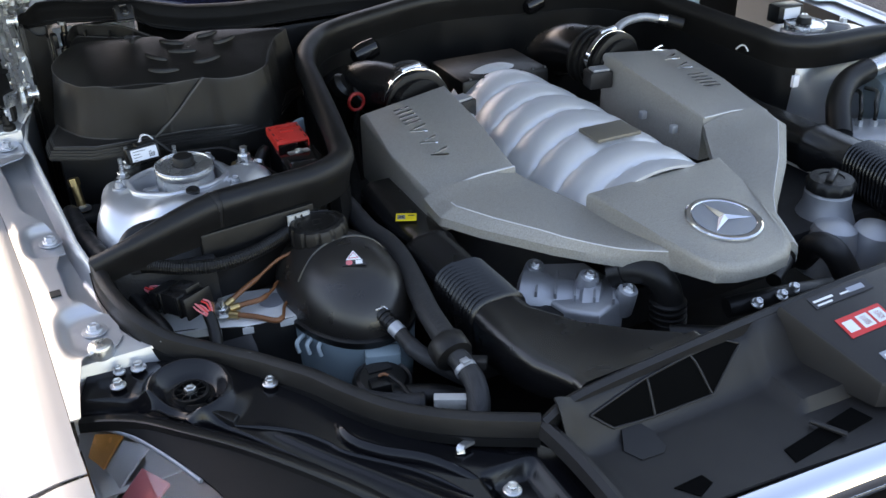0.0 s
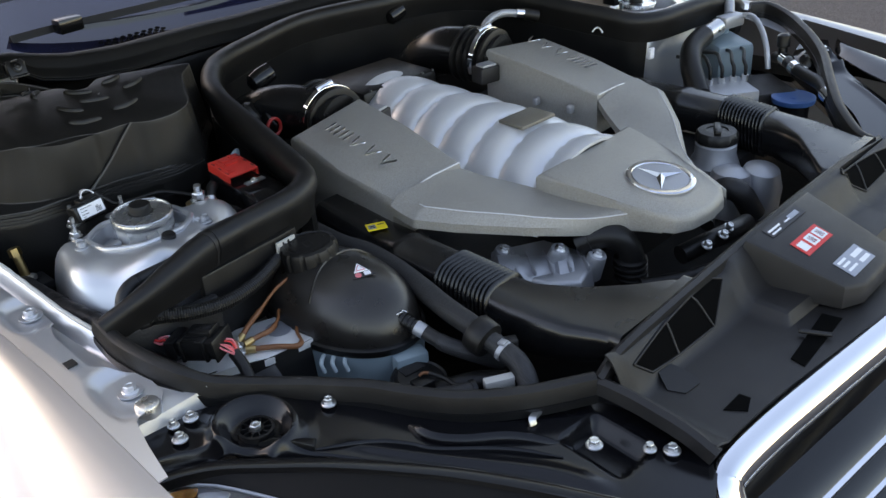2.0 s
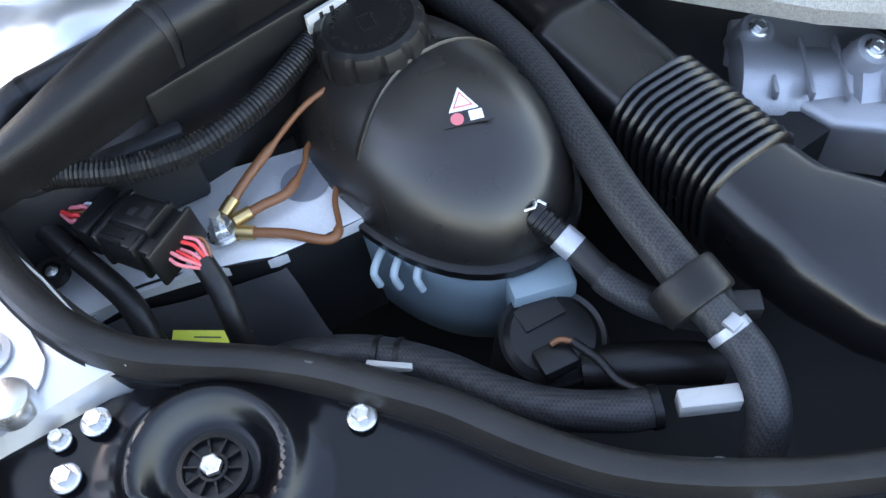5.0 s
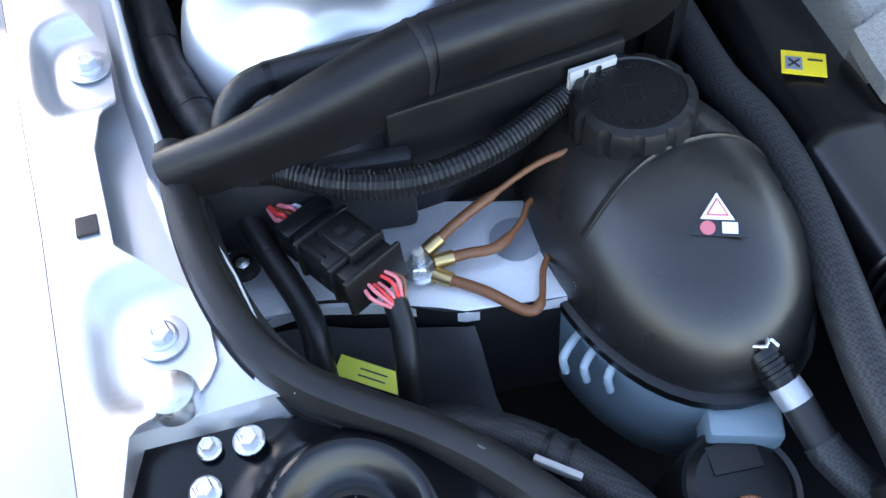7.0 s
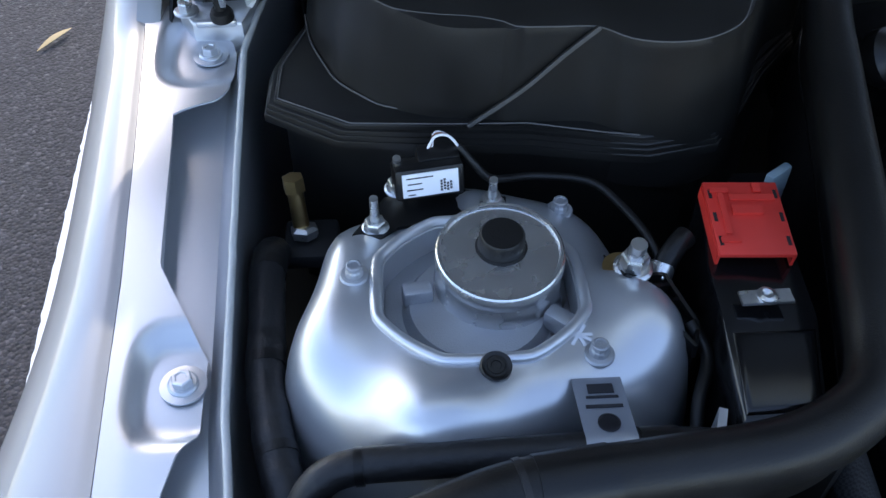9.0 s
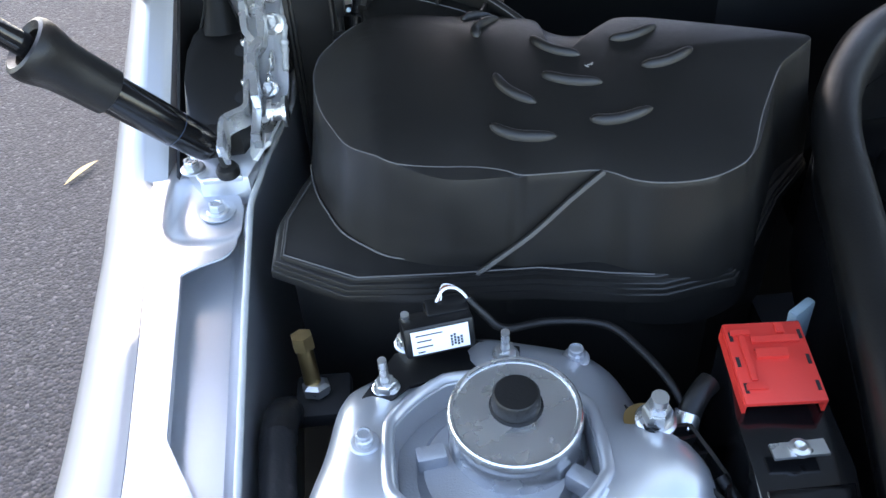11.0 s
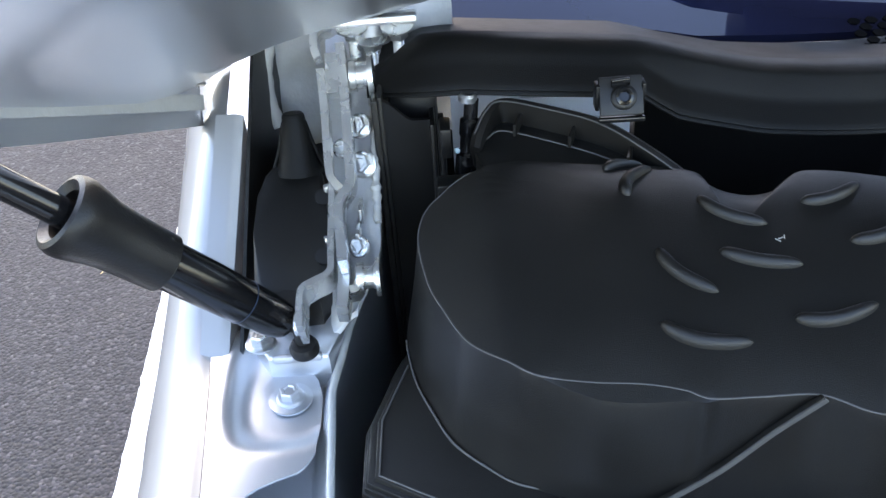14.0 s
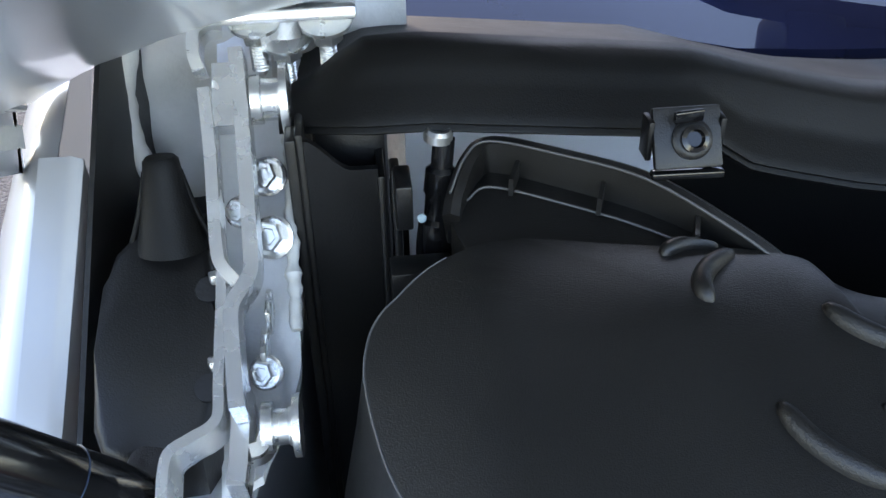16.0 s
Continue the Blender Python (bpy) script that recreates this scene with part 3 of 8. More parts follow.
CRES = [((-0.4877, 0.5393), (-0.4818, 0.5230), (-0.4664, 0.5112)), ((-0.4605, 0.5354), (-0.4460, 0.5268), (-0.4256, 0.5232)), ((-0.4953, 0.4978), (-0.4808, 0.4866), (-0.4586, 0.4845)),
        ((-0.4389, 0.4950), (-0.4232, 0.4910), (-0.4017, 0.4982)), ((-0.4612, 0.5720), (-0.4523, 0.5580), (-0.4338, 0.5499)), ((-0.4146, 0.5636), (-0.3997, 0.5635), (-0.3822, 0.5743)),
        ((-0.4011, 0.5351), (-0.3851, 0.5356), (-0.3669, 0.5458)), ((-0.4934, 0.5759), (-0.4921, 0.5881), (-0.4775, 0.6004)), ((-0.5017, 0.6000), (-0.4921, 0.6060), (-0.4807, 0.6045))]


def lid_z(x, y):
    if LID_TOP:
        hit = LID_TOP[0].ray_cast(Vector((x, y, 2.0)), Vector((0, 0, -1)))[0]
        if hit is not None:
            return hit.z
    q = 0.0
    for p in rimv:
        dx, dy = p.x - cx0, p.y - cy0
        t = ((x - cx0) * dx + (y - cy0) * dy) / (dx * dx + dy * dy)
        q = max(q, t)
    return box_z(x, y) + 0.006 * (1 - min(1.0, q) ** 3)


def grip_bump(a, b, c):
    """A crescent-shaped ridge: half round, tapering to both ends."""
    A, Bq, C = Vector((*a, 0)), Vector((*b, 0)), Vector((*c, 0))
    mid = Bq * 2 - (A + C) / 2
    rings = []
    for i in range(25):
        t = i / 24
        p = A * (1 - t) ** 2 + mid * 2 * t * (1 - t) + C * t * t
        d = ((mid - A) * (1 - t) + (C - mid) * t).normalized()
        n = Vector((-d.y, d.x, 0))
        w = max(0.0004, 0.0038 * (1 - abs(2 * t - 1) ** 4.5) ** 0.55)
        row = []
        for k in range(11):
            g = math.pi * k / 10
            q = p + n * (w * math.cos(g) * (1.0 if math.cos(g) > 0 else 0.8))
            row.append((q.x, q.y, lid_z(q.x, q.y) - 0.0006 + 1.25 * w * math.sin(g)))
        rings.append(row)
    bm = B()
    rr = [[bm.verts.new(p) for p in r] for r in rings]
    for r0, r1 in zip(rr, rr[1:]):
        bridge(bm, r0, r1)
    bm.faces.new(rr[0][::-1])
    bm.faces.new(rr[-1])
    return bm


bm = B()
NR = 24
rows = []
for k in range(NR + 1):
    q = 1 - k / NR
    row = []
    for p in rimv:
        x, y = cx0 + (p.x - cx0) * q, cy0 + (p.y - cy0) * q
        z = box_z(x, y) + 0.006 * (1 - q ** 3)
        row.append((x, y, z))
    rows.append(row)
ring0 = []
vr = [[bm.verts.new(p) for p in r] for r in rows[:-1]]
for a, b in zip(vr, vr[1:]):
    bridge(bm, a, b)
cv = bm.verts.new(rows[-1][0])
for i in range(len(rimv)):
    bm.faces.new((vr[-1][i], vr[-1][(i + 1) % len(rimv)], cv))
# skirt, with a bevelled facet cut into the front of the rim
prev = vr[0]
for k, (fr, dz) in enumerate(((0.004, -0.0009), (0.0090, -0.006), (0.036, -0.032), (0.078, -0.066), (0.09, -0.10))):
    nxt = []
    for i, p in enumerate(rimv):
        c = max(0.0, 1 - ((p.x + 0.514) / 0.036) ** 2) ** 1.3 if p.y < 0.5 else 0.0
        c += 0.7 * max(0.0, 1 - ((p.y - 0.488) / 0.028) ** 2) ** 0.8 if p.x > -0.37 else 0.0
        x, y = cx0 + (p.x - cx0) * (1 + fr), cy0 + (p.y - cy0) * (1 + fr)
        cy_, cz_ = ((0.0085, 0.0022), (0.0095, 0.0030), (0.0075, 0.003), (0.005, 0.0), (0.003, 0.0))[k]
        nxt.append(bm.verts.new((x, y - cy_ * c, box_z(p.x, p.y) + dz - cz_ * c)))
    bridge(bm, prev, nxt)
    prev = nxt
LID_TOP.append(BVHTree.FromBMesh(bm))
lid = part("lid", bm, M_BOX, airbox, "kidney-shaped lid with crescent-shaped grip bumps", sharp=20)
# Thin pale line paints the light caught along the rounded, worn rim.
edge = [(cx0 + (p.x - cx0) * 1.003, cy0 + (p.y - cy0) * 1.003, box_z(p.x, p.y) - 0.0004) for p in rimv]
part("rim_line", sweep(B(), edge[8:200], 0.00045, smooth=False), M_EDGE, lid, "thin worn moulding line round the rim, paler for caught light")
for c in CRES:
    part("grip_bump", grip_bump(*c), M_BOX, lid, sharp=50)
for k, (x, y, a) in enumerate(((-0.4308, 0.5400, 20), (-0.4290, 0.5405, 75), (-0.4325, 0.5388, -50))):
    part("scuff", box(B(), (x, y, lid_z(x, y) + 0.0001), (0.0030, 0.0005, 0.0003), rz=a), M_SEALER, lid, smooth=False)
TRAY = [(-0.598, 0.605), (-0.618, 0.560), (-0.6315, 0.520), (-0.6320, 0.4835), (-0.5865, 0.4550), (-0.530, 0.4490), (-0.474, 0.4450), (-0.425, 0.4355), (-0.403, 0.4325), (-0.360, 0.441), (-0.336, 0.474), (-0.312, 0.510), (-0.280, 0.545), (-0.28, 0.62), (-0.56, 0.66)]


def grown(poly, d):
    """The outline moved outwards by about d."""
    gx, gy = sum(p[0] for p in poly) / len(poly), sum(p[1] for p in poly) / len(poly)
    out = []
    for x, y in poly:
        v = Vector((x - gx, y - gy))
        v = v * (1 + d / v.length * 1.15)
        out.append((gx + v.x, gy + v.y))
    return out


for d, z in ((-0.0055, 0.7810), (-0.0020, 0.7780), (-0.0006, 0.7748), (0.0008, 0.7712)):
    part("tray_step", prism(B(), grown(TRAY, d), z, z - 0.006, 0.0009), M_BOX, airbox, "stepped black tray under the lid")
inner = grown(TRAY, -0.0075)
part("tray_line", sweep(B(), [(x, y, 0.7814) for x, y in inner[1:9]], 0.0005, smooth=False), M_EDGE, airbox)
part("lower_housing", prism(B(), grown(TRAY, -0.010), 0.766, 0.62), M_BOX, airbox)
foot = [(cx0 + (p.x - cx0) * 1.082, cy0 + (p.y - cy0) * 1.082, 0.7817) for p in rimv]
part("foot_line", sweep(B(), foot[48:98], 0.0006, smooth=False), M_EDGE, airbox)
bm = B()
sweep(bm, [(-0.438, 0.4575, 0.8435), (-0.456, 0.4575, 0.826), (-0.476, 0.4560, 0.806), (-0.495, 0.4560, 0.790), (-0.509, 0.4555, 0.779)], [(-0.0014, -0.001), (-0.0014, 0.0024), (0.0014, 0.0024), (0.0014, -0.001)], n=3, up=(0, -1, 0.2))
rib = part("seam_rib", bm, M_BOX, airbox, "slanting moulded seam rib")
# Pale strip puts the light on the rib's top edge into colour.
part("rib_edge", sweep(B(), [(-0.438, 0.4547, 0.8450), (-0.456, 0.4547, 0.8275), (-0.476, 0.4532, 0.8075), (-0.495, 0.4532, 0.7915), (-0.509, 0.4527, 0.7805)], [(-0.0003, -0.0012), (-0.0003, 0.0012), (0.0006, 0.0012), (0.0006, -0.0012)], n=3), M_EDGE, rib)

# ---------------- engine cover ----------------
AX = 0.010


def cover_z(x, y):
    return 0.7295 + 0.115 * y + 0.09 * max(0.0, y - 0.19)


cover = thing("engine_cover", (AX, 0.15, 0.64), "sparkling grey V-shaped engine cover with a round badge", "engine cover")
for s in (-1, 1):
    P = [(AX + s * x, y) for x, y in ((0.135, 0.402), (0.268, 0.392), (0.272, 0.290), (0.272, 0.1985), (0.150, 0.1985), (0.142, 0.30))]
    if s < 0:
        P = P[::-1]
    bm = prism(B(), P, lambda x, y: cover_z(x, y) + 0.012 * sstep(abs(x - AX), 0.272, 0.20) - 0.012, lambda x, y: 0.69, 0.007, 3)
    part("wing_shell", bm, M_COVER, cover, sharp=30)
    if s < 0:
        IN = [(0.150, 0.1965), (0.122, 0.146), (0.1085, 0.112), (0.097, 0.06), (0.078, 0.0), (0.062, -0.030), (0.050, -0.050)]
        OUT = [(0.277, 0.1965), (0.277, 0.158), (0.250, 0.118), (0.192, 0.055), (0.134, 0.0135), (0.094, -0.012), (0.070, -0.050)]
    else:
        IN = [(0.150, 0.1965), (0.118, 0.146), (0.095, 0.112), (0.078, 0.06), (0.060, 0.0), (0.047, -0.045), (0.035, -0.066)]
        OUT = [(0.266, 0.1965), (0.262, 0.155), (0.185, 0.080), (0.115, 0.025), (0.078, -0.008), (0.060, -0.040), (0.046, -0.070)]

    def sh(u, v):
        k = u * 6
        i = min(int(k), 5)
        f = k - i
        f = f * f * (3 - 2 * f) * 0.3 + f * 0.7
        a = [IN[i][q] + (IN[i + 1][q] - IN[i][q]) * f for q in (0, 1)]
        o = [OUT[i][q] + (OUT[i + 1][q] - OUT[i][q]) * f for q in (0, 1)]
        x, y = a[0] + (o[0] - a[0]) * v, a[1] + (o[1] - a[1]) * v
        dip = 0.015 * (1 - sstep(x, 0.10, 0.20)) * sstep(y, -0.05, 0.09)
        return (AX + s * x, y, cover_z(x, y) - 0.0015 - 0.002 * (1 - sstep(y, 0.17, 0.1965)) - dip - 0.010 * sstep(v, 0.84, 1.0) ** 1.5 - 0.03 * max(0, 0.12 - y) * sstep(v, 0.3, 1))
    bm = surf(B(), sh, 48, 24, 0.011)
    part("shoulder_shell", bm, M_COVER, cover, sharp=35)
    # Bright strip stands in for the highlight along the shoulder's crease.
    edge_highlight = [sh(i / 48, 0.87) for i in range(6, 49)]
    part("edge_highlight", sweep(B(), [(x, y, z) for x, y, z in edge_highlight], 0.0007, smooth=False), M_ALLOY, cover, "thin bright strip standing in for the edge highlight")
    part("seam_line", sweep(B(), [(AX + s * (0.152 + 0.0165 * i), 0.1975, cover_z(0, 0.1975) - 0.0003 - 0.012 * (1 - sstep(0.152 + 0.0165 * i, 0.272, 0.20))) for i in range(8)], 0.0011, smooth=False), M_ALLOY, cover, "pale seam between the cover halves")
    # letters stand in as bars
    for i in range(5):
        yy = 0.362 - i * 0.0085 if s < 0 else 0.262 + i * 0.0085
        bm = box(B(), (AX + s * 0.222, yy, cover_z(0, yy) + 0.0006), (0.026, 0.0032, 0.0012), rz=-14 * s)
        part("emblem_bar", bm, M_CHROME, cover)
    for i in range(3):
        yy = 0.312 - i * 0.028 if s < 0 else 0.322 + i * 0.028
        for k in (-1, 1):
            bm = box(B(), (AX + s * 0.222 + 0.004 * k, yy + 0.006 * k, cover_z(0, yy) + 0.0006), (0.022, 0.003, 0.0012), rz=22 * k)
            part("emblem_bar", bm, M_CHROME, cover)
FRONT = [(-0.1000, 0.108), (-0.092, 0.05), (-0.084, 0.0), (-0.0735, -0.045), (-0.063, -0.069), (-0.042, -0.080), (-0.005, -0.085), (0.028, -0.081), (0.044, -0.070), (0.056, -0.045), (0.072, 0.01), (0.086, 0.05), (0.104, 0.108)]
bm = prism(B(), FRONT, lambda x, y: cover_z(x, y) + 0.0035 - 0.10 * max(0, -0.045 - y), 0.7015, 0.008, 4)
part("front_shell", bm, M_COVER, cover, sharp=30)
badge = part("badge", lathe(B(), (AX - 0.006, -0.006, 0.7308), (0, -0.115, 1), [(0.043, 0.0), (0.043, 0.0022), (0.041, 0.0034), (0.0365, 0.0034), (0.0350, 0.0018), (0.001, 0.0018)], 56), M_CHROME, cover, "round chrome badge ring", sharp=25)
bm = lathe(B(), (AX - 0.006, -0.0062, 0.7328), (0, -0.115, 1), [(0.0349, 0), (0.0349, 0.0008), (0.001, 0.0008)], 48)
part("badge_mesh", bm, M_SILVERLABEL, badge, "fine grey mesh disc")
for a in (90, 210, 330):
    bm = B()
    c, s = math.cos(radians(a + 4)), math.sin(radians(a + 4))
    o = Vector((AX - 0.006, -0.006, 0.7341))
    tip = o + Vector((c * 0.034, s * 0.034, s * 0.034 * 0.115))
    l, r = o + Vector((-s * 0.0058, c * 0.0058, 0)), o + Vector((s * 0.0058, -c * 0.0058, 0))
    vt = [bm.verts.new(p) for p in (l, tip, r, o + Vector((0, 0, 0.004)), o - Vector((c, s, 0)) * 0.003)]
    for q in ((0, 1, 3), (1, 2, 3), (2, 4, 3), (4, 0, 3), (0, 4, 2, 1)):
        bm.faces.new([vt[i] for i in q])
    part("badge_arm", bm, M_CHROME, badge, smooth=False)

# ---------------- intake manifold ----------------
manifold = thing("intake_manifold", (AX, 0.3, 0.6), "ribbed satin aluminium intake manifold", "intake manifold")
bm = B()


def manif(u, v):
    y = 0.100 + 0.40 * u
    w = 0.118 - 0.02 * sstep(u, 0.55, 1.0)
    s = (v - 0.5) * 2
    x = AX + w * math.sin(s * 1.42) / math.sin(1.42)
    ph = (y + 0.10 * abs(x - AX) * 0.9 - 0.02) / 0.058
    rib = abs(math.sin(math.pi * ph)) ** 0.45
    z = 0.640 + (0.112 + 0.045 * u * 0.5) * math.cos(s * 1.42) ** 0.8 - 0.010 * (1 - rib)
    return (x, y, z)


surf(bm, manif, 150, 44, 0.004)
part("plenum", bm, M_ALLOY, manifold, sharp=60)
bm = box(B(), (AX + 0.004, 0.214, 0.7590), (0.066, 0.046, 0.005), rz=-3, bev=0.0012)
part("maker_plate", bm, M_PLATE, manifold, "plain dull metal builder's plate")
# Valley sheet below the manifold; deep shade is painted as near-black.
bm = B()
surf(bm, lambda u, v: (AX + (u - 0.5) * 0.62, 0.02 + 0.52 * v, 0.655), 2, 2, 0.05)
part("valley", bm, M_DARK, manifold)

# ---------------- bay shell ----------------
# Floor sheet closing the bay, coloured near-black for the shade down there.
bm = B()
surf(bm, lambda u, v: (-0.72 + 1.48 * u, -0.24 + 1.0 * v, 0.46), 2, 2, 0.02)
solo("bay_floor", bm, M_DARK, "underside tray at the bottom of the engine bay, near-black for deep shade", "tray", kind="structure")
bm = B()
box(bm, (0.02, 0.745, 0.62), (1.45, 0.05, 0.40), bev=0.01)
solo("firewall", bm, M_BLACKPLASTIC, "black lined firewall behind the engine", "wall", kind="structure")

# ---------------- expansion tank ----------------
TK = Vector((-0.3970, 0.1430, 0.0))
tank = thing("expansion_tank", (TK.x, TK.y, 0.58), "black-domed coolant expansion tank with a ribbed screw cap", "expansion tank")


def tank_ring(q, z, n=56):
    out = []
    for i in range(n):
        a = 2 * math.pi * i / n
        c, s = math.cos(a), math.sin(a)
        r = 1.0 / ((abs(c) / 0.0530) ** 2.15 + (abs(s) / 0.0840) ** 2.15) ** (1 / 2.3)
        x, y = c * r * q, s * r * q
        ang = radians(4)
        out.append((TK.x + x * math.cos(ang) - y * math.sin(ang), TK.y + x * math.sin(ang) + y * math.cos(ang), z))
    return out


bm = B()
rings = [tank_ring(1.0, 0.680)]
for k in range(1, 15):
    a = math.pi / 2 * k / 15
    rings.append(tank_ring(math.cos(a) ** 0.80, 0.682 + 0.064 * math.sin(a)))
rings.append(tank_ring(0.03, 0.7465))
loft(bm, rings)
# moulded parting line across the dome
shape = bm.copy()
dome = part("dome", bm, M_TANK, tank, "smooth black moulded dome", sharp=50)
bm = B()
dome_top = BVHTree.FromBMesh(shape)
shape.free()
crease = catmull([(-0.449, 0.128, 0), (-0.440, 0.132, 0), (-0.424, 0.140, 0), (-0.404, 0.147, 0), (-0.380, 0.150, 0), (-0.356, 0.149, 0), (-0.338, 0.144, 0)], 8)
sweep(bm, [(p.x, p.y, dome_top.ray_cast(Vector((p.x, p.y, 2)), Vector((0, 0, -1)))[0].z) for p in crease if dome_top.ray_cast(Vector((p.x, p.y, 2)), Vector((0, 0, -1)))[0] is not None], [(-0.0035, -0.003), (-0.0030, 0.0002), (0.0, 0.0016), (0.0010, 0.0002), (0.0012, -0.003)], n=2)
part("parting_line", bm, M_TANK, tank)
bm = loft(B(), [tank_ring(1.035, 0.674), tank_ring(1.05, 0.676), tank_ring(1.05, 0.682), tank_ring(1.02, 0.6835)])
part("seam_flange", bm, M_BLACKPLASTIC, tank)
bm = loft(B(), [tank_ring(0.80, 0.585), tank_ring(0.96, 0.60), tank_ring(1.0, 0.63), tank_ring(1.03, 0.672), tank_ring(1.03, 0.6745)])
part("base", bm, M_TANKBASE, tank, "translucent blue-grey lower half")
CAP = Vector((-0.4040, 0.1765, 0.0))
bm = lathe(B(), (CAP.x, CAP.y, 0.712), (-0.06, 0.05, 1), [(0.029, 0), (0.029, 0.022), (0.027, 0.026)], 40)
part("neck", bm, M_BLACKPLASTIC, tank)
bm = B()
u, v, d = frame_of((-0.06, 0.05, 1))
for k, (r, h) in enumerate(((0.0285, 0.0), (0.0300, 0.002), (0.0300, 0.020), (0.0282, 0.0245), (0.0255, 0.0258), (0.0248, 0.0248), (0.008, 0.0248))):
    row = []
    for i in range(96):
        a = 2 * math.pi * i / 96
        rr = r + (0.0017 if (i % 8) < 6 and k in (1, 2, 3) else 0.0)
        row.append(bm.verts.new(Vector((CAP.x, CAP.y, 0.732)) + d * h + u * (rr * math.cos(a)) + v * (rr * math.sin(a))))
    if k:
        bridge(bm, last, row)
    else:
        bm.faces.new(row[::-1])
    last = row
bm.faces.new(last)
cap = part("screw_cap", bm, M_BLACKPLASTIC, tank, "ribbed black screw cap with raised warning text")


def letters(text, size, depth):
    """Raised letters of the built-in font as meshes, one for each character."""
    out = []
    for ch in text:
        cu = bpy.data.curves.new("letter", "FONT")
        cu.body, cu.size, cu.extrude, cu.align_x, cu.resolution_u = ch, size, depth, "CENTER", 3
        ob = bpy.data.objects.new("letter", cu)
        out.append(bpy.data.meshes.new_from_object(ob))
        bpy.data.objects.remove(ob)
        bpy.data.curves.remove(cu)
    return out


cap_m = Matrix.Translation(Vector((CAP.x, CAP.y, 0.732)) + d * 0.0249) @ d.to_track_quat("Z", "Y").to_matrix().to_4x4()
for words, a0, step in (("DO NOT OPEN WHEN HOT", 205.0, -8.4), ("NICHT ÖFFNEN WENN HEISS", 225.0, 8.2)):
    bm = B()
    for i, me in enumerate(letters(words, 0.0046, 0.0004)):
        a = radians(a0 + step * i)
        face_out = step < 0
        m0 = cap_m @ Matrix.Translation((0.0198 * math.cos(a), 0.0198 * math.sin(a), 0)) @ Matrix.Rotation(a + (-math.pi / 2 if face_out else math.pi / 2), 4, "Z") @ Matrix.Translation((0, -0.0016, 0))
        me.transform(m0)
        bm.from_mesh(me)
        bpy.data.meshes.remove(me)
    part("raised_text", bm, M_TANK, cap, "raised moulded warning text", smooth=False)
bm = B()
for x, y, w, h in ((0, -0.0045, 0.013, 0.0005), (0, 0.0035, 0.009, 0.0005), (-0.0062, -0.001, 0.0005, 0.0075), (0.0062, -0.001, 0.0005, 0.0075), (-0.0055, 0.0042, 0.0026, 0.0012), (0.0055, 0.0042, 0.0026, 0.0012)):
    box(bm, None, (w, h, 0.0007), m=cap_m @ Matrix.Rotation(radians(28), 4, "Z") @ Matrix.Translation((x, y, 0)))
part("raised_symbol", bm, M_TANK, cap, "raised outline of a battery-shaped symbol", smooth=False)
# bracket clips on the base
for i, dx in enumerate((-0.012, -0.004, 0.005)):
    bm = B()
    sweep(bm, [(-0.440 + dx, 0.096 - dx, 0.670), (-0.450 + dx, 0.089 - dx, 0.672), (-0.457 + dx, 0.083 - dx, 0.670), (-0.456 + dx, 0.080 - dx, 0.661)], 0.0023, n=3)
    part("hose_clip", bm, M_CLIP, tank, "pale moulded hose clip")
bm = box(B(), (-0.400, 0.036, 0.660), (0.036, 0.020, 0.028), rz=-20, bev=0.003)
part("side_foot", bm, M_TANKBASE, tank)
NZ = Vector((-0.3925, 0.0545, 0.7020))
bm = B()
cyl(bm, NZ + Vector((-0.003, 0.012, 0.004)), NZ + Vector((0.006, -0.014, -0.006)), 0.008, 0.0068, 20)
part("outlet", bm, M_BLACKPLASTIC, tank)

# ---------------- overflow hose and braided hose ----------------
hose = thing("overflow_hose", (-0.37, 0.03, 0.62), "braided overflow hose with a bright metal ferrule", "hose")
bm = B()
cyl(bm, (-0.3858, 0.0380, 0.6966), (-0.3830, 0.0285, 0.6928), 0.0080, 0.0080, 28)
part("ferrule", bm, M_CAST, hose, "bright metal ferrule")
fd = Vector((0.0037, -0.0130, -0.0050))
part("neck", lathe(B(), (-0.3905, 0.0545, 0.7028), fd, [(0.0088, 0), (0.0088, 0.004), (0.0070, 0.0045), (0.0070, 0.0065), (0.0080, 0.007), (0.0080, 0.009), (0.0070, 0.0095), (0.0070, 0.0115), (0.0080, 0.012), (0.0080, 0.014), (0.0070, 0.0145), (0.0070, 0.020)], 28), M_BLACKPLASTIC, hose, "black ribbed outlet neck", sharp=25)
part("rubber_end", sweep(B(), [(-0.3830, 0.0285, 0.6928), (-0.3818, 0.0180, 0.6902), (-0.3805, 0.0085, 0.6882)], 0.0078), M_GREYPLASTIC, hose, "bare worn rubber hose end")
bm = sweep(B(), [(-0.3808, 0.0100, 0.6886), (-0.3785, 0.002, 0.686), (-0.3690, -0.0140, 0.680), (-0.352, -0.026, 0.668), (-0.335, -0.032, 0.655)], 0.0087)
part("sleeve", bm, M_BRAID, hose)
bm = B()
sweep(bm, [(-0.398, 0.055, 0.7095), (-0.392, 0.051, 0.7125), (-0.389, 0.0555, 0.7115), (-0.385, 0.051, 0.7090)], 0.0011, n=4)
part("wire_clip", bm, M_ZINC, hose, "bent wire spring clip")

cool = thing("coolant_hose", (-0.34, 0.05, 0.60), "thick black braided coolant hose beside the tank", "hose")
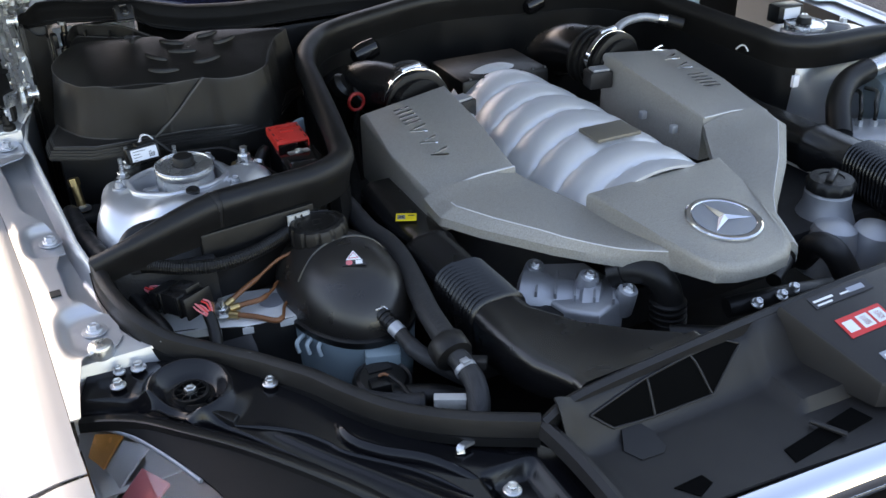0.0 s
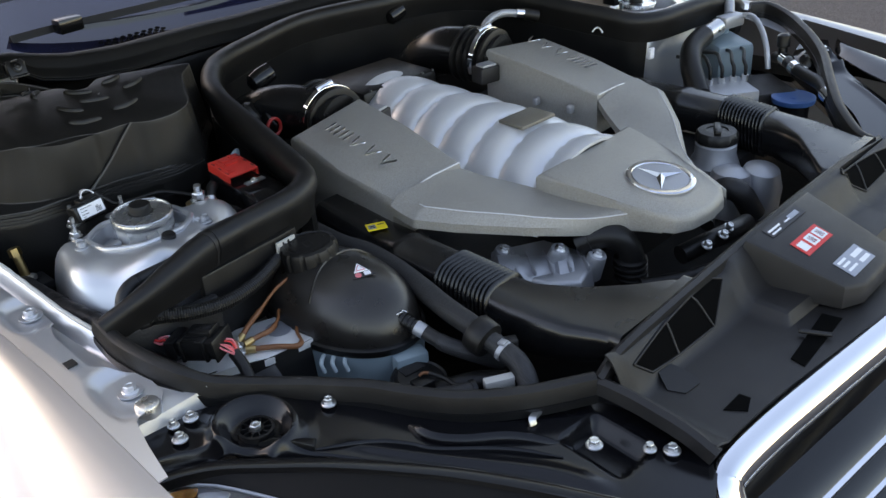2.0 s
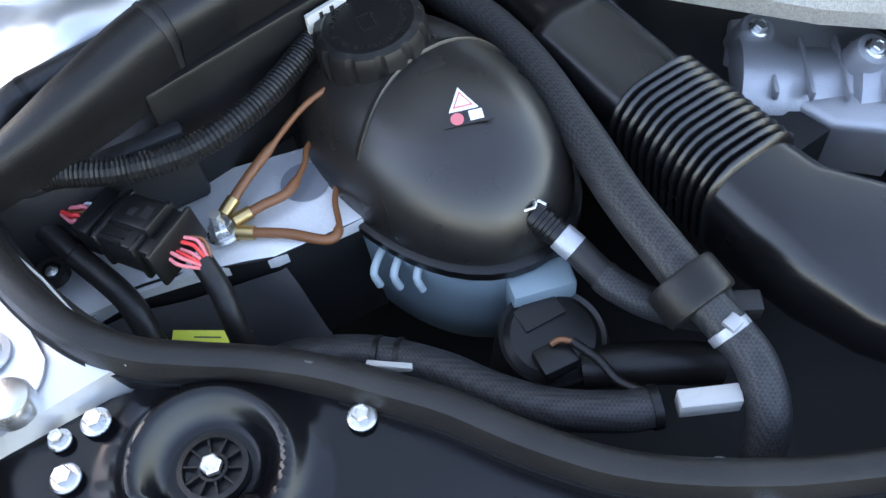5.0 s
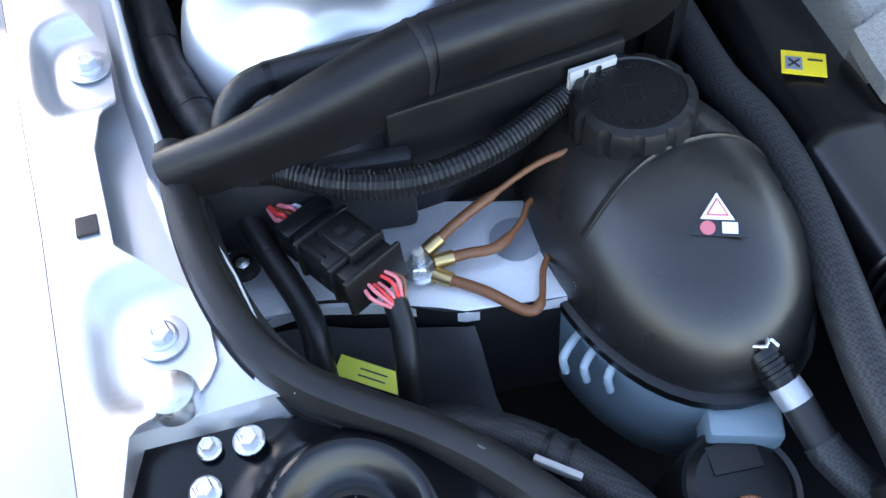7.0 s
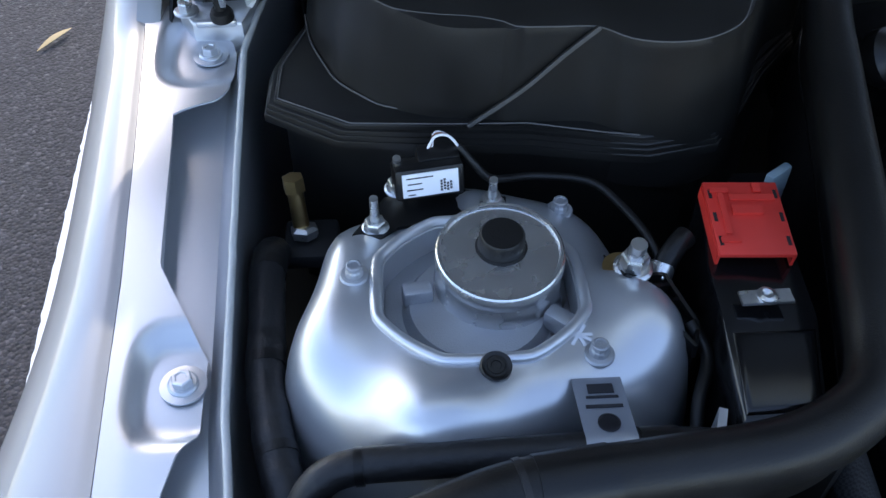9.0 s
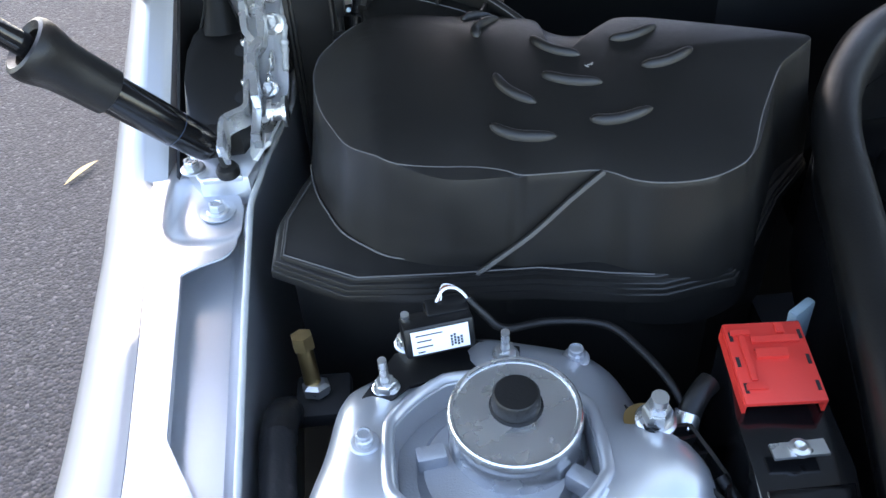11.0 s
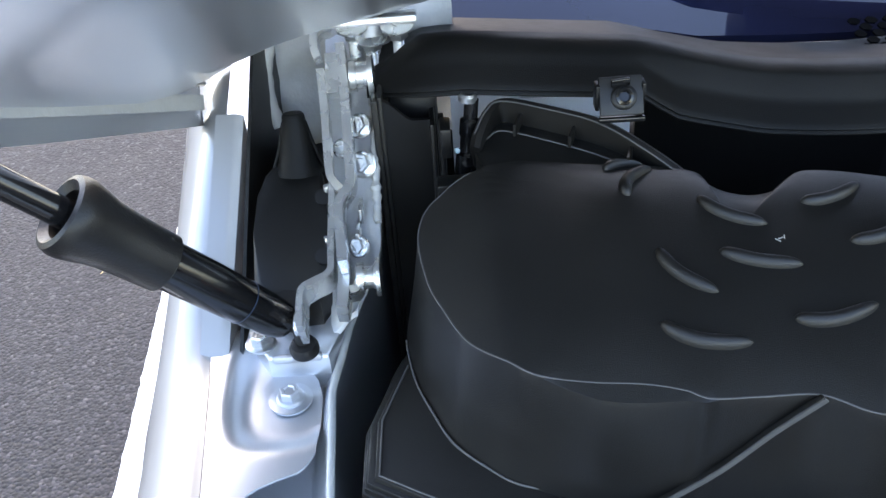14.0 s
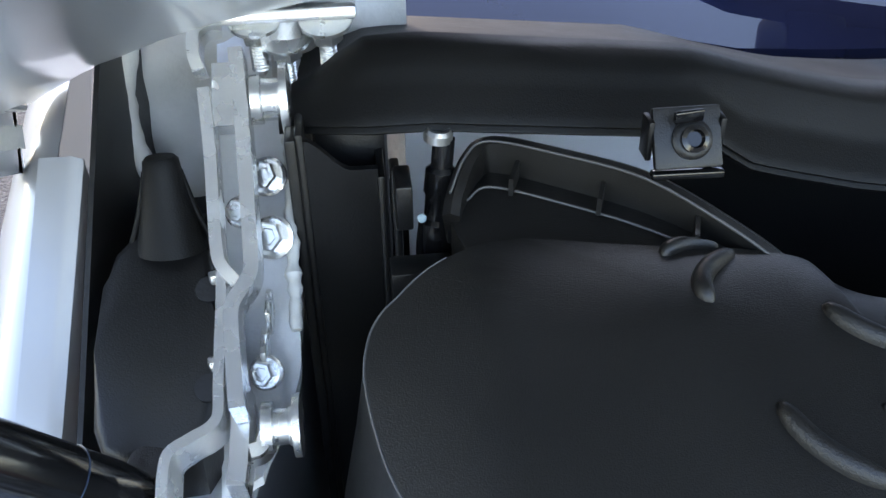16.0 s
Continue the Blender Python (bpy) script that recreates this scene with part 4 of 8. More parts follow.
bm = sweep(B(), [(-0.318, 0.36, 0.70), (-0.326, 0.28, 0.708), (-0.3325, 0.215, 0.712), (-0.3275, 0.174, 0.712), (-0.3300, 0.131, 0.711), (-0.3405, 0.0762, 0.709), (-0.3500, 0.0306, 0.706), (-0.3545, -0.0069, 0.703), (-0.3560, -0.034, 0.698)], 0.0118, n=8)
part("sleeve", bm, M_BRAID, cool)
bm = lathe(B(), (-0.3580, -0.018, 0.701), (0.0, -0.95, -0.25), [(0.0135, 0), (0.0185, 0.0005), (0.0195, 0.002), (0.0195, 0.018), (0.0185, 0.020), (0.0135, 0.0205)], 36)
part("collar", bm, M_RUBBER, cool, "wide rubber collar")
bm = sweep(B(), [(-0.3565, -0.034, 0.697), (-0.3540, -0.052, 0.690), (-0.3550, -0.072, 0.684), (-0.3640, -0.092, 0.672), (-0.378, -0.105, 0.645)], 0.0108, n=6)
part("lower_hose", bm, M_BRAID, cool)
bm = lathe(B(), (-0.3545, -0.050, 0.6905), (0.0, -0.95, -0.3), [(0.0108, 0), (0.0112, 0.0003), (0.0112, 0.005), (0.0108, 0.0053)], 28)
clampo = part("hose_clamp", bm, M_CAST, cool, "small steel hose clamp")
part("lock", box(B(), (-0.3560, -0.0535, 0.7010), (0.0085, 0.0075, 0.0030), rz=8, bev=0.0008), M_CAST, clampo)

# ---------------- intake duct on the near side ----------------
duct = thing("intake_duct", (-0.27, 0.05, 0.60), "black plastic intake duct with a ribbed bellows", "intake duct")


def rrect(c, side, upv, w, h, r=0.35, n=5):
    """A rounded rectangle of width w and height h about c."""
    out = []
    rad = min(w, h) * r
    for qx, qy, a0 in ((1, 1, 0), (-1, 1, 90), (-1, -1, 180), (1, -1, 270)):
        for k in range(n + 1):
            a = radians(a0 + 90 * k / n)
            out.append(Vector(c) + Vector(side) * (qx * (w / 2 - rad) + rad * math.cos(a)) + Vector(upv) * (qy * (h / 2 - rad) + rad * math.sin(a)))
    return out


def build_duct(t, mir=None):
    def M(p):
        return Vector(p) if mir is None else Vector((2 * mir - p[0], p[1], p[2]))
    up = Vector((0, 0.10, 1)).normalized()

    def R(c, w, h, turn=0.0, r=0.35):
        return [M(p) for p in rrect(c, (math.cos(radians(turn)), math.sin(radians(turn)), 0), up, w, h, r)]
    bm = B()
    loft(bm, [R((-0.275, 0.30, 0.700), 0.056, 0.050), R((-0.283, 0.20, 0.692), 0.060, 0.056), R((-0.284, 0.155, 0.691), 0.060, 0.058), R((-0.285, 0.150, 0.691), 0.066, 0.062), R((-0.285, 0.142, 0.690), 0.066, 0.062), R((-0.286, 0.138, 0.690), 0.062, 0.060), R((-0.287, 0.074, 0.688), 0.062, 0.062)])
    part("rear_pipe", bm, M_DUCT, t)
    for i in range(13):
        bm = B()
        y = 0.0755 - i * 0.0057
        z = 0.6885 - i * 0.00045
        loft(bm, [R((-0.287 + 0.0003 * i, y, z), 0.058, 0.060), R((-0.287 + 0.0003 * i, y - 0.0012, z), 0.067, 0.069), R((-0.287 + 0.0003 * i, y - 0.0025, z), 0.069, 0.071), R((-0.287 + 0.0003 * i, y - 0.0038, z), 0.067, 0.069), R((-0.287 + 0.0003 * i, y - 0.0058, z), 0.058, 0.060)])
        part("bellows_rib", bm, M_DUCT, t)
    bm = B()
    loft(bm, [R((-0.284, 0.004, 0.683), 0.062, 0.062), R((-0.282, -0.02, 0.681), 0.066, 0.062), R((-0.268, -0.06, 0.682), 0.090, 0.054, -6, 0.3), R((-0.245, -0.095, 0.684), 0.122, 0.044, -4, 0.3), R((-0.222, -0.125, 0.688), 0.140, 0.036, 0, 0.3), R((-0.218, -0.140, 0.688), 0.146, 0.034, 0, 0.25)])
    part("funnel", bm, M_DUCT, t, "flat flared intake funnel")
    bm = B()
    loft(bm, [R((-0.217, -0.1335, 0.689), 0.150, 0.040, 0, 0.25), R((-0.217, -0.146, 0.689), 0.150, 0.040, 0, 0.25)])
    part("funnel_lip", bm, M_DUCT, t)


build_duct(duct)
yst = thing("warning_sticker", (-0.290, 0.198, 0.722), "small yellow warning sticker on the intake duct", "sticker")
mY = Matrix.Translation((-0.290, 0.198, 0.7225)) @ Matrix.Rotation(radians(-28), 4, "Z")
part("sheet", box(B(), None, (0.024, 0.018, 0.0008), m=mY), M_YELLOW, yst, smooth=False)
part("print_block", box(B(), None, (0.009, 0.010, 0.0006), m=mY @ Matrix.Translation((-0.0055, -0.001, 0.0006))), M_SILVERLABEL, yst, smooth=False)
for k in (-1, 1):
    part("print_bar", box(B(), None, (0.0085, 0.0012, 0.0006), m=mY @ Matrix.Translation((-0.0055, -0.001, 0.0009)) @ Matrix.Rotation(0.8 * k, 4, "Z")), M_INK, yst, smooth=False)
part("print_bar", box(B(), None, (0.008, 0.0012, 0.0006), m=mY @ Matrix.Translation((0.006, 0.003, 0.0006))), M_INK, yst, smooth=False)
duct2 = thing("intake_duct", (0.30, 0.05, 0.60), "black plastic intake duct with a ribbed bellows on the far side", "intake duct")
build_duct(duct2, 0.022)

# ---------------- weatherstrips ----------------
strip_prof = [(a * 0.84, b * 0.9) for a, b in ((-0.013, -0.012), (-0.0125, -0.008), (-0.0095, -0.006), (-0.0100, 0.0), (-0.0085, 0.006), (-0.004, 0.0095), (0.002, 0.0098), (0.007, 0.0065), (0.0088, 0.0), (0.009, -0.012), (0.004, -0.016), (-0.004, -0.016))]
FRONT_STRIP = [(-0.628, 0.222, 0.752), (-0.629, 0.19, 0.744), (-0.625, 0.157, 0.740), (-0.617, 0.128, 0.735), (-0.607, 0.108, 0.729), (-0.593, 0.094, 0.720), (-0.572, 0.079, 0.713), (-0.548, 0.063, 0.706), (-0.525, 0.041, 0.703), (-0.505, 0.015, 0.702),
               (-0.488, -0.008, 0.701), (-0.466, -0.045, 0.698), (-0.438, -0.080, 0.694), (-0.392, -0.116, 0.690), (-0.336, -0.149, 0.688)]


def build_strip(label, pts):
    """A weatherstrip with its tube, its clip flange and scuffed patches."""
    t = thing("front_weatherstrip", pts[len(pts) // 2], label, "weatherstrip", "front weatherstrips")
    part("rubber_tube", sweep(B(), pts, strip_prof, n=8), M_STRIP, t)
    part("clip_flange", sweep(B(), [(x, y, z - 0.014) for x, y, z in pts], [(-0.0130, -0.006), (-0.0130, 0.003), (-0.010, 0.004), (0.009, 0.003), (0.009, -0.006)], n=8), M_BLACKPLASTIC, t)
    ln = catmull(pts, 12)
    for i in (14, 31, 45, 60, 77, 92):
        if i + 4 < len(ln):
            part("scuff", sweep(B(), [p + Vector((0, 0, 0.0084)) for p in ln[i:i + 4]], [(-0.0011, -0.001), (-0.0006, 0.0004), (0.0006, 0.0004), (0.0011, -0.001)], smooth=False, scale=lambda u: 0.5 + 0.5 * math.sin(math.pi * min(0.98, max(0.02, u)))), M_EDGE, t, "dull scuffed patch")
    return t


build_strip("scuffed black rubber weatherstrip along the front edge of the bay", FRONT_STRIP)
SEAL = [(-0.632, 0.206, 0.757), (-0.590, 0.1965, 0.774), (-0.550, 0.199, 0.785), (-0.504, 0.210, 0.790), (-0.445, 0.217, 0.790), (-0.392, 0.2245, 0.789), (-0.360, 0.238, 0.789), (-0.340, 0.258, 0.791), (-0.329, 0.298, 0.797), (-0.314, 0.365, 0.804), (-0.297, 0.45, 0.814),
        (-0.284, 0.51, 0.822), (-0.256, 0.566, 0.827), (-0.205, 0.620, 0.829), (-0.11, 0.660, 0.830), (0.02, 0.690, 0.832)]
AXS = 0.035
seal_all = SEAL + [(2 * AXS - x, y + 0.05 * sstep(-x, 0.1, 0.35), z) for x, y, z in SEAL[:-1][::-1]]
tall = [(-0.006, -0.038), (-0.009, -0.02), (-0.014, -0.006), (-0.013, 0.004), (-0.008, 0.010), (0.0, 0.0125), (0.008, 0.010), (0.013, 0.004), (0.014, -0.006), (0.009, -0.02), (0.006, -0.038)]
sealthing = thing("bay_weatherstrip", (-0.33, 0.3, 0.70), "broad black rubber weatherstrip that loops round the engine bay", "weatherstrip")
bm = sweep(B(), seal_all, tall, n=8, scale=lambda u: 0.62 + 0.38 * sstep(min(u, 1 - u), 0.0, 0.10))
part("rubber_tube", bm, M_RUBBER, sealthing)
bm = B()
sweep(bm, [(x, y, z - 0.050) for x, y, z in seal_all[6:-6]], [(-0.007, -0.06), (-0.007, 0.012), (0.007, 0.012), (0.007, -0.06)], n=8)
part("carrier_wall", bm, M_BLACKPLASTIC, sealthing)

# ---------------- front panel, shroud, grille ----------------


def pz(x, y):
    return 0.690 - 0.056 * (x + 0.5) + 0.106 * y - 0.003


panel = thing("headlamp_carrier", (-0.48, -0.06, 0.55), "glossy black steel front panel with pressed ribs", "front panel")
EDGE_IN = [(-0.665, 0.101), (-0.606, 0.090), (-0.556, 0.072), (-0.512, 0.028), (-0.486, -0.014), (-0.442, -0.076), (-0.39, -0.118), (-0.335, -0.148), (-0.318, -0.20), (-0.318, -0.27)]
EDGE_OUT = [(-0.682, 0.060), (-0.657, 0.050), (-0.630, 0.032), (-0.601, 0.0), (-0.569, -0.038), (-0.538, -0.082), (-0.507, -0.132), (-0.476, -0.192), (-0.448, -0.254), (-0.40, -0.31)]


SOFT_IN, SOFT_OUT = ([tuple(p)[:2] for p in catmull([(x, y, 0) for x, y in e], 6)] for e in (EDGE_IN, EDGE_OUT))


def along(pts, u):
    k = u * (len(pts) - 1)
    i = min(int(k), len(pts) - 2)
    f = k - i
    return (pts[i][0] + (pts[i + 1][0] - pts[i][0]) * f, pts[i][1] + (pts[i + 1][1] - pts[i][1]) * f)


def panel_f(u, v):
    a, b = along(SOFT_IN, u), along(SOFT_OUT, u)
    x, y = a[0] + (b[0] - a[0]) * v, a[1] + (b[1] - a[1]) * v
    z = pz(x, y)
    r = math.hypot(x + 0.590, y - 0.034)
    z += 0.0085 * math.exp(-((r - 0.0345) / 0.0060) ** 2) + 0.004 * (1 - sstep(r, 0.040, 0.056)) - 0.005 * (1 - sstep(r, 0.020, 0.029))
    z += 0.003 * math.exp(-((v - 0.72) / 0.06) ** 2) * sstep(u, 0.42, 0.5) * (1 - sstep(u, 0.82, 0.88))
    z -= 0.012 * sstep(v, 0.88, 1.0)
    z -= 0.014 * sstep(0.20 - abs(x + 0.375), 0.17, 0.185) * sstep(0.035 - abs(y + 0.19), 0.0, 0.01)
    return (x, y, z)


bm = surf(B(), panel_f, 180, 64, 0.002)
panel_tree = BVHTree.FromBMesh(bm)


def panel_top(x, y):
    spot = panel_tree.ray_cast(Vector((x, y, 2.0)), Vector((0, 0, -1)))[0]
    return spot.z if spot is not None else pz(x, y)


part("pressed_panel", bm, M_PANEL, panel)
for rib, w, h in (([(-0.4876, -0.0536), (-0.4835, -0.0794), (-0.4659, -0.1010), (-0.4311, -0.1286), (-0.3969, -0.1682)], 0.0065, 0.0085), ([(-0.5674, -0.0206), (-0.5247, -0.0493), (-0.5040, -0.0724), (-0.4922, -0.0921), (-0.4497, -0.1314), (-0.4178, -0.1740)], 0.0030, 0.0045)):
    line = catmull([(x, y, panel_top(x, y)) for x, y in rib], 8)
    part("pressed_rib", sweep(B(), line, [(-w, -0.003), (-w * 0.8, h * 0.4), (-w * 0.4, h * 0.85), (0.0, h), (w * 0.4, h * 0.85), (w * 0.8, h * 0.4), (w, -0.003)], n=1, scale=lambda u: 0.35 + 0.65 * min(1.0, 9 * u, 9 * (1 - u))), M_PANEL, panel, "glossy pressed rib")
bm = B()
sweep(bm, [(x, y, pz(x, y) - 0.02) for x, y in EDGE_IN[1:-1]], [(-0.002, -0.10), (-0.002, 0.018), (0.002, 0.018), (0.002, -0.10)], n=4)
part("back_wall", bm, M_GLOSSBLACK, panel)

for x, y, af in ((-0.522, 0.016, 0.009), (-0.402, -0.098, 0.009), (-0.356, -0.136, 0.011), (-0.387, -0.185, 0.010), (-0.355, -0.222, 0.008), (-0.342, -0.237, 0.010), (-0.624, 0.083, 0.009), (-0.646, 0.066, 0.009), (-0.641, 0.084, 0.007)):
    bolt((x, y, pz(x, y) + 0.003), af=af * 0.86, h=0.005, flange=af * 0.80, label="pale zinc-plated hex bolt on the black front panel", group="front panel bolts")

bump = thing("bonnet_bump_stop", (-0.650, 0.105, 0.712), "round grey adjustable bonnet bump stop on a threaded stud", "bump stop")
bm = lathe(B(), (-0.650, 0.105, 0.700), (0, 0, 1), [(0.005, 0), (0.005, 0.018)], 16)
part("stud", bm, M_ZINC, bump)
bm = lathe(B(), (-0.650, 0.105, 0.716), (0, 0, 1), [(0.010, 0), (0.0115, 0.0015), (0.0115, 0.010), (0.0105, 0.0125), (0.0085, 0.0135), (0.001, 0.0138)], 28)
part("head", bm, M_ZINC, bump)

shroud = thing("radiator_cover", (0.0, -0.20, 0.56), "dark grey moulded plastic radiator cover with air slots", "radiator cover")
bm = B()


def basin(u, v):
    x = -0.325 + 0.70 * u
    y = -0.152 - (0.118 + 0.03 * sstep(x, -0.3, 0.05)) * v
    z = 0.663 + 0.040 * (1 - sstep(v, 0.0, 0.28)) - 0.004 * v + 0.010 * (1 - sstep(u, 0.0, 0.04))
    z += 0.012 * sstep(x, -0.108, -0.098) * (1 - sstep(x, 0.19, 0.2)) * (1 - sstep(v, 0.55, 0.60))
    return (x, y, z)


surf(bm, basin, 140, 40, 0.003)
part("tray", bm, M_GREYPLASTIC, shroud)
bm = sweep(B(), [(-0.335, -0.153, 0.690), (-0.30, -0.151, 0.702), (-0.20, -0.150, 0.708), (-0.04, -0.149, 0.713), (0.10, -0.147, 0.712), (0.25, -0.143, 0.705), (0.36, -0.14, 0.695)], [(-0.005, -0.012), (-0.005, 0.003), (0, 0.006), (0.005, 0.003), (0.005, -0.012)], n=6)
part("rear_ridge", bm, M_GREYPLASTIC, shroud)


def tray_z(x, y):
    v = (-0.152 - y) / (0.118 + 0.03 * sstep(x, -0.3, 0.05))
    z = 0.663 + 0.040 * (1 - sstep(v, 0.0, 0.28)) - 0.004 * v + 0.010 * (1 - sstep((x + 0.325) / 0.70, 0.0, 0.04))
    return z + 0.012 * sstep(x, -0.108, -0.098) * (1 - sstep(x, 0.19, 0.2)) * (1 - sstep(v, 0.55, 0.60))


SLOT_UP = [(-0.295, -0.165), (-0.23, -0.158), (-0.174, -0.154), (-0.132, -0.153)]
SLOT_LO = [(-0.275, -0.174), (-0.233, -0.1765), (-0.163, -0.1785), (-0.118, -0.160)]
for s in (-1, 1):
    def slot(u, v, dz=0.0012):
        k = min(2, int(u * 3))
        f = u * 3 - k
        p = [(1 - f) * P[k][q] + f * P[k + 1][q] for P in (SLOT_UP, SLOT_LO) for q in (0, 1)]
        x, y = p[0] + (p[2] - p[0]) * v, p[1] + (p[3] - p[1]) * v
        xx = x if s < 0 else 0.065 - x
        return (xx, y, tray_z(xx, y) + dz)
    # A flat black sheet on the tray paints the shade inside the slot.
    part("air_slot", surf(B(), slot, 18, 8, 0.004), M_VOID, shroud, "near-black sheet for the shade inside an air slot")
    edge = [slot(i / 18, 0.0) for i in range(19)] + [slot(1.0, j / 6) for j in range(1, 7)] + [slot(1 - i / 18, 1.0) for i in range(1, 19)] + [slot(0.0, 1 - j / 6) for j in range(1, 7)]
    part("slot_rim", sweep(B(), edge, 0.0013, smooth=False), M_GREYPLASTIC, shroud)
    for u0 in (0.345, 0.66):
        part("slot_fin", sweep(B(), [slot(u0, v / 4, 0.0016) for v in range(5)], 0.0013, smooth=False), M_GREYPLASTIC, shroud)
bm = prism(B(), [(-0.068, -0.156), (0.088, -0.156), (0.076, -0.262), (0.06, -0.275), (-0.018, -0.275), (-0.045, -0.262)], lambda x, y: 0.724 + (y + 0.156) * 0.30, 0.665, 0.004, 2)
part("centre_hump", bm, M_GREYPLASTIC, shroud, "raised centre panel carrying stickers")
# Finger recess is a flat plate with its shade painted near-black.
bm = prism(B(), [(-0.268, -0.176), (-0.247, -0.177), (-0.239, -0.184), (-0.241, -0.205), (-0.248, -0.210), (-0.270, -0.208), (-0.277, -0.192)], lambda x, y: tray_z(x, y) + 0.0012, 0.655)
part("hand_recess", bm, M_DARK, shroud, "near-black plate for the shade in an oval finger recess")
# The latch openings are flat plates; their depth is black painted shade.
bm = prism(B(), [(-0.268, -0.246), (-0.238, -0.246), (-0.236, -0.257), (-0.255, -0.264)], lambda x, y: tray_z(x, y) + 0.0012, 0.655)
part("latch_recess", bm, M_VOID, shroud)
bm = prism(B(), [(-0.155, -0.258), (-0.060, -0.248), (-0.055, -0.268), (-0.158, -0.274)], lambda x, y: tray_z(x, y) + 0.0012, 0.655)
part("latch_opening", bm, M_VOID, shroud, "near-black plate for the shade inside a latch opening")
bm = sweep(B(), [(-0.112, -0.246, 0.666), (-0.096, -0.274, 0.664)], 0.0025, n=2)
part("latch_rod", bm, M_GREYPLASTIC, shroud)
bm = sweep(B(), [(-0.335, -0.150, 0.688), (-0.330, -0.19, 0.683), (-0.326, -0.24, 0.672), (-0.325, -0.272, 0.660)], [(-0.007, -0.01), (-0.006, 0.003), (0, 0.006), (0.006, 0.003), (0.007, -0.01)], n=5)
part("side_ridge", bm, M_GREYPLASTIC, shroud)


def hz_hump(x, y):
    return 0.724 + (y + 0.156) * 0.30 + 0.0006


def sticker(name, x, y, w, h, rz, material, label, bars=()):
    """A flat sticker on the centre panel, with bars for its print: (dx, dy, w, h, material)."""
    m0 = Matrix.Translation((x, y, hz_hump(x, y))) @ Matrix.Rotation(math.atan(0.30), 4, "X") @ Matrix.Rotation(radians(rz), 4, "Z")
    t = thing(name, (x, y, hz_hump(x, y)), label, "sticker")
    bm = box(B(), None, (w, h, 0.0006), m=m0)
    part("sheet", bm, material, t, smooth=False)
    for dx, dy, bw, bh, mt in bars:
        bm = box(B(), None, (bw, bh, 0.0006), m=m0 @ Matrix.Translation((dx, dy, 0.0006)))
        part("print_bar", bm, mt, t, smooth=False)
    return t


sticker("warning_sticker", 0.0, -0.203, 0.060, 0.024, 0, M_REDLABEL, "red warning sticker with white round symbols", [(-0.020, 0.0, 0.013, 0.013, M_WHITE), (0.0, 0.0, 0.015, 0.015, M_WHITE), (0.019, 0.0, 0.015, 0.015, M_WHITE), (0.0, 0.0, 0.008, 0.010, M_REDLABEL), (0.019, 0.0, 0.008, 0.010, M_REDLABEL)])
sticker("service_sticker", 0.008, -0.249, 0.056, 0.026, 0, M_SILVERLABEL, "silver service data sticker with rows of small print", [(-0.016 + 0.0, 0.008, 0.018, 0.003, M_WHITE), (-0.016, 0.002, 0.016, 0.003, M_WHITE), (-0.014, -0.005, 0.020, 0.003, M_WHITE), (0.014, 0.004, 0.022, 0.006, M_WHITE), (0.014, -0.006, 0.020, 0.005, M_WHITE)])
sticker("text_sticker", 0.004, -0.168, 0.080, 0.014, 0, M_INK, "small dark sticker with white print", [(-0.024, 0.001, 0.026, 0.0025, M_WHITE), (-0.026, -0.004, 0.02, 0.002, M_WHITE), (0.020, 0.0, 0.022, 0.006, M_SILVERLABEL), (0.004, -0.001, 0.012, 0.002, M_WHITE)])

grille = thing("front_grille", (0.0, -0.31, 0.35), "chrome-framed front grille with wide chrome-edged slats", "grille")
bm = sweep(B(), [(-0.338, -0.315, 0.575), (-0.345, -0.295, 0.612), (-0.338, -0.279, 0.637), (-0.318, -0.272, 0.648), (-0.25, -0.275, 0.652), (-0.15, -0.286, 0.655), (0.0, -0.302, 0.657), (0.15, -0.312, 0.657), (0.40, -0.30, 0.65)],
           [(0.0, -0.010), (-0.004, -0.002), (-0.003, 0.005), (0.003, 0.010), (0.011, 0.0125), (0.019, 0.0125), (0.027, 0.009), (0.033, 0.003), (0.036, -0.006), (0.034, -0.014)], n=10, up=(0, -0.75, 0.66))
part("chrome_frame", bm, M_CHROME, grille, "broad chrome surround")
for k in range(3):
    z, y = 0.603 - 0.042 * k, -0.012 * k
    bm = sweep(B(), [(-0.328, -0.300 + y, z), (-0.2, -0.312 + y, z + 0.002), (0.0, -0.328 + y, z + 0.004), (0.35, -0.335 + y, z + 0.002)], [(-0.002, 0.003), (0.020, -0.004), (0.030, -0.016), (0.024, -0.018), (0.0, -0.008)], n=6)
    slat = part("slat", bm, M_GLOSSBLACK, grille, "glossy dark slat")
    bm = sweep(B(), [(-0.328, -0.331 + y, z - 0.018), (-0.2, -0.343 + y, z - 0.016), (0.0, -0.359 + y, z - 0.014), (0.35, -0.366 + y, z - 0.016)], [(-0.002, 0.002), (0.004, 0.001), (0.004, -0.003), (-0.002, -0.003)], n=6)
    part("chrome_edge", bm, M_CHROME, slat, "thin chrome edge")
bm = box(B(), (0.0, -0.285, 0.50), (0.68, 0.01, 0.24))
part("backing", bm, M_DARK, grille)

# ---------------- headlight and bumper ----------------
headlight = thing("headlight", (-0.55, -0.08, 0.45), "clear headlight with amber inside and a black top rim", "headlight")
HE = [(-0.684, 0.052), (-0.660, 0.042), (-0.634, 0.024), (-0.605, -0.008), (-0.573, -0.046), (-0.542, -0.090), (-0.511, -0.140), (-0.480, -0.200), (-0.452, -0.262), (-0.42, -0.32)]


def rim_z(x, y):
    """Height of the headlight's upper rim."""
    return 0.695 + 0.02 * min(0.0, y + 0.14)


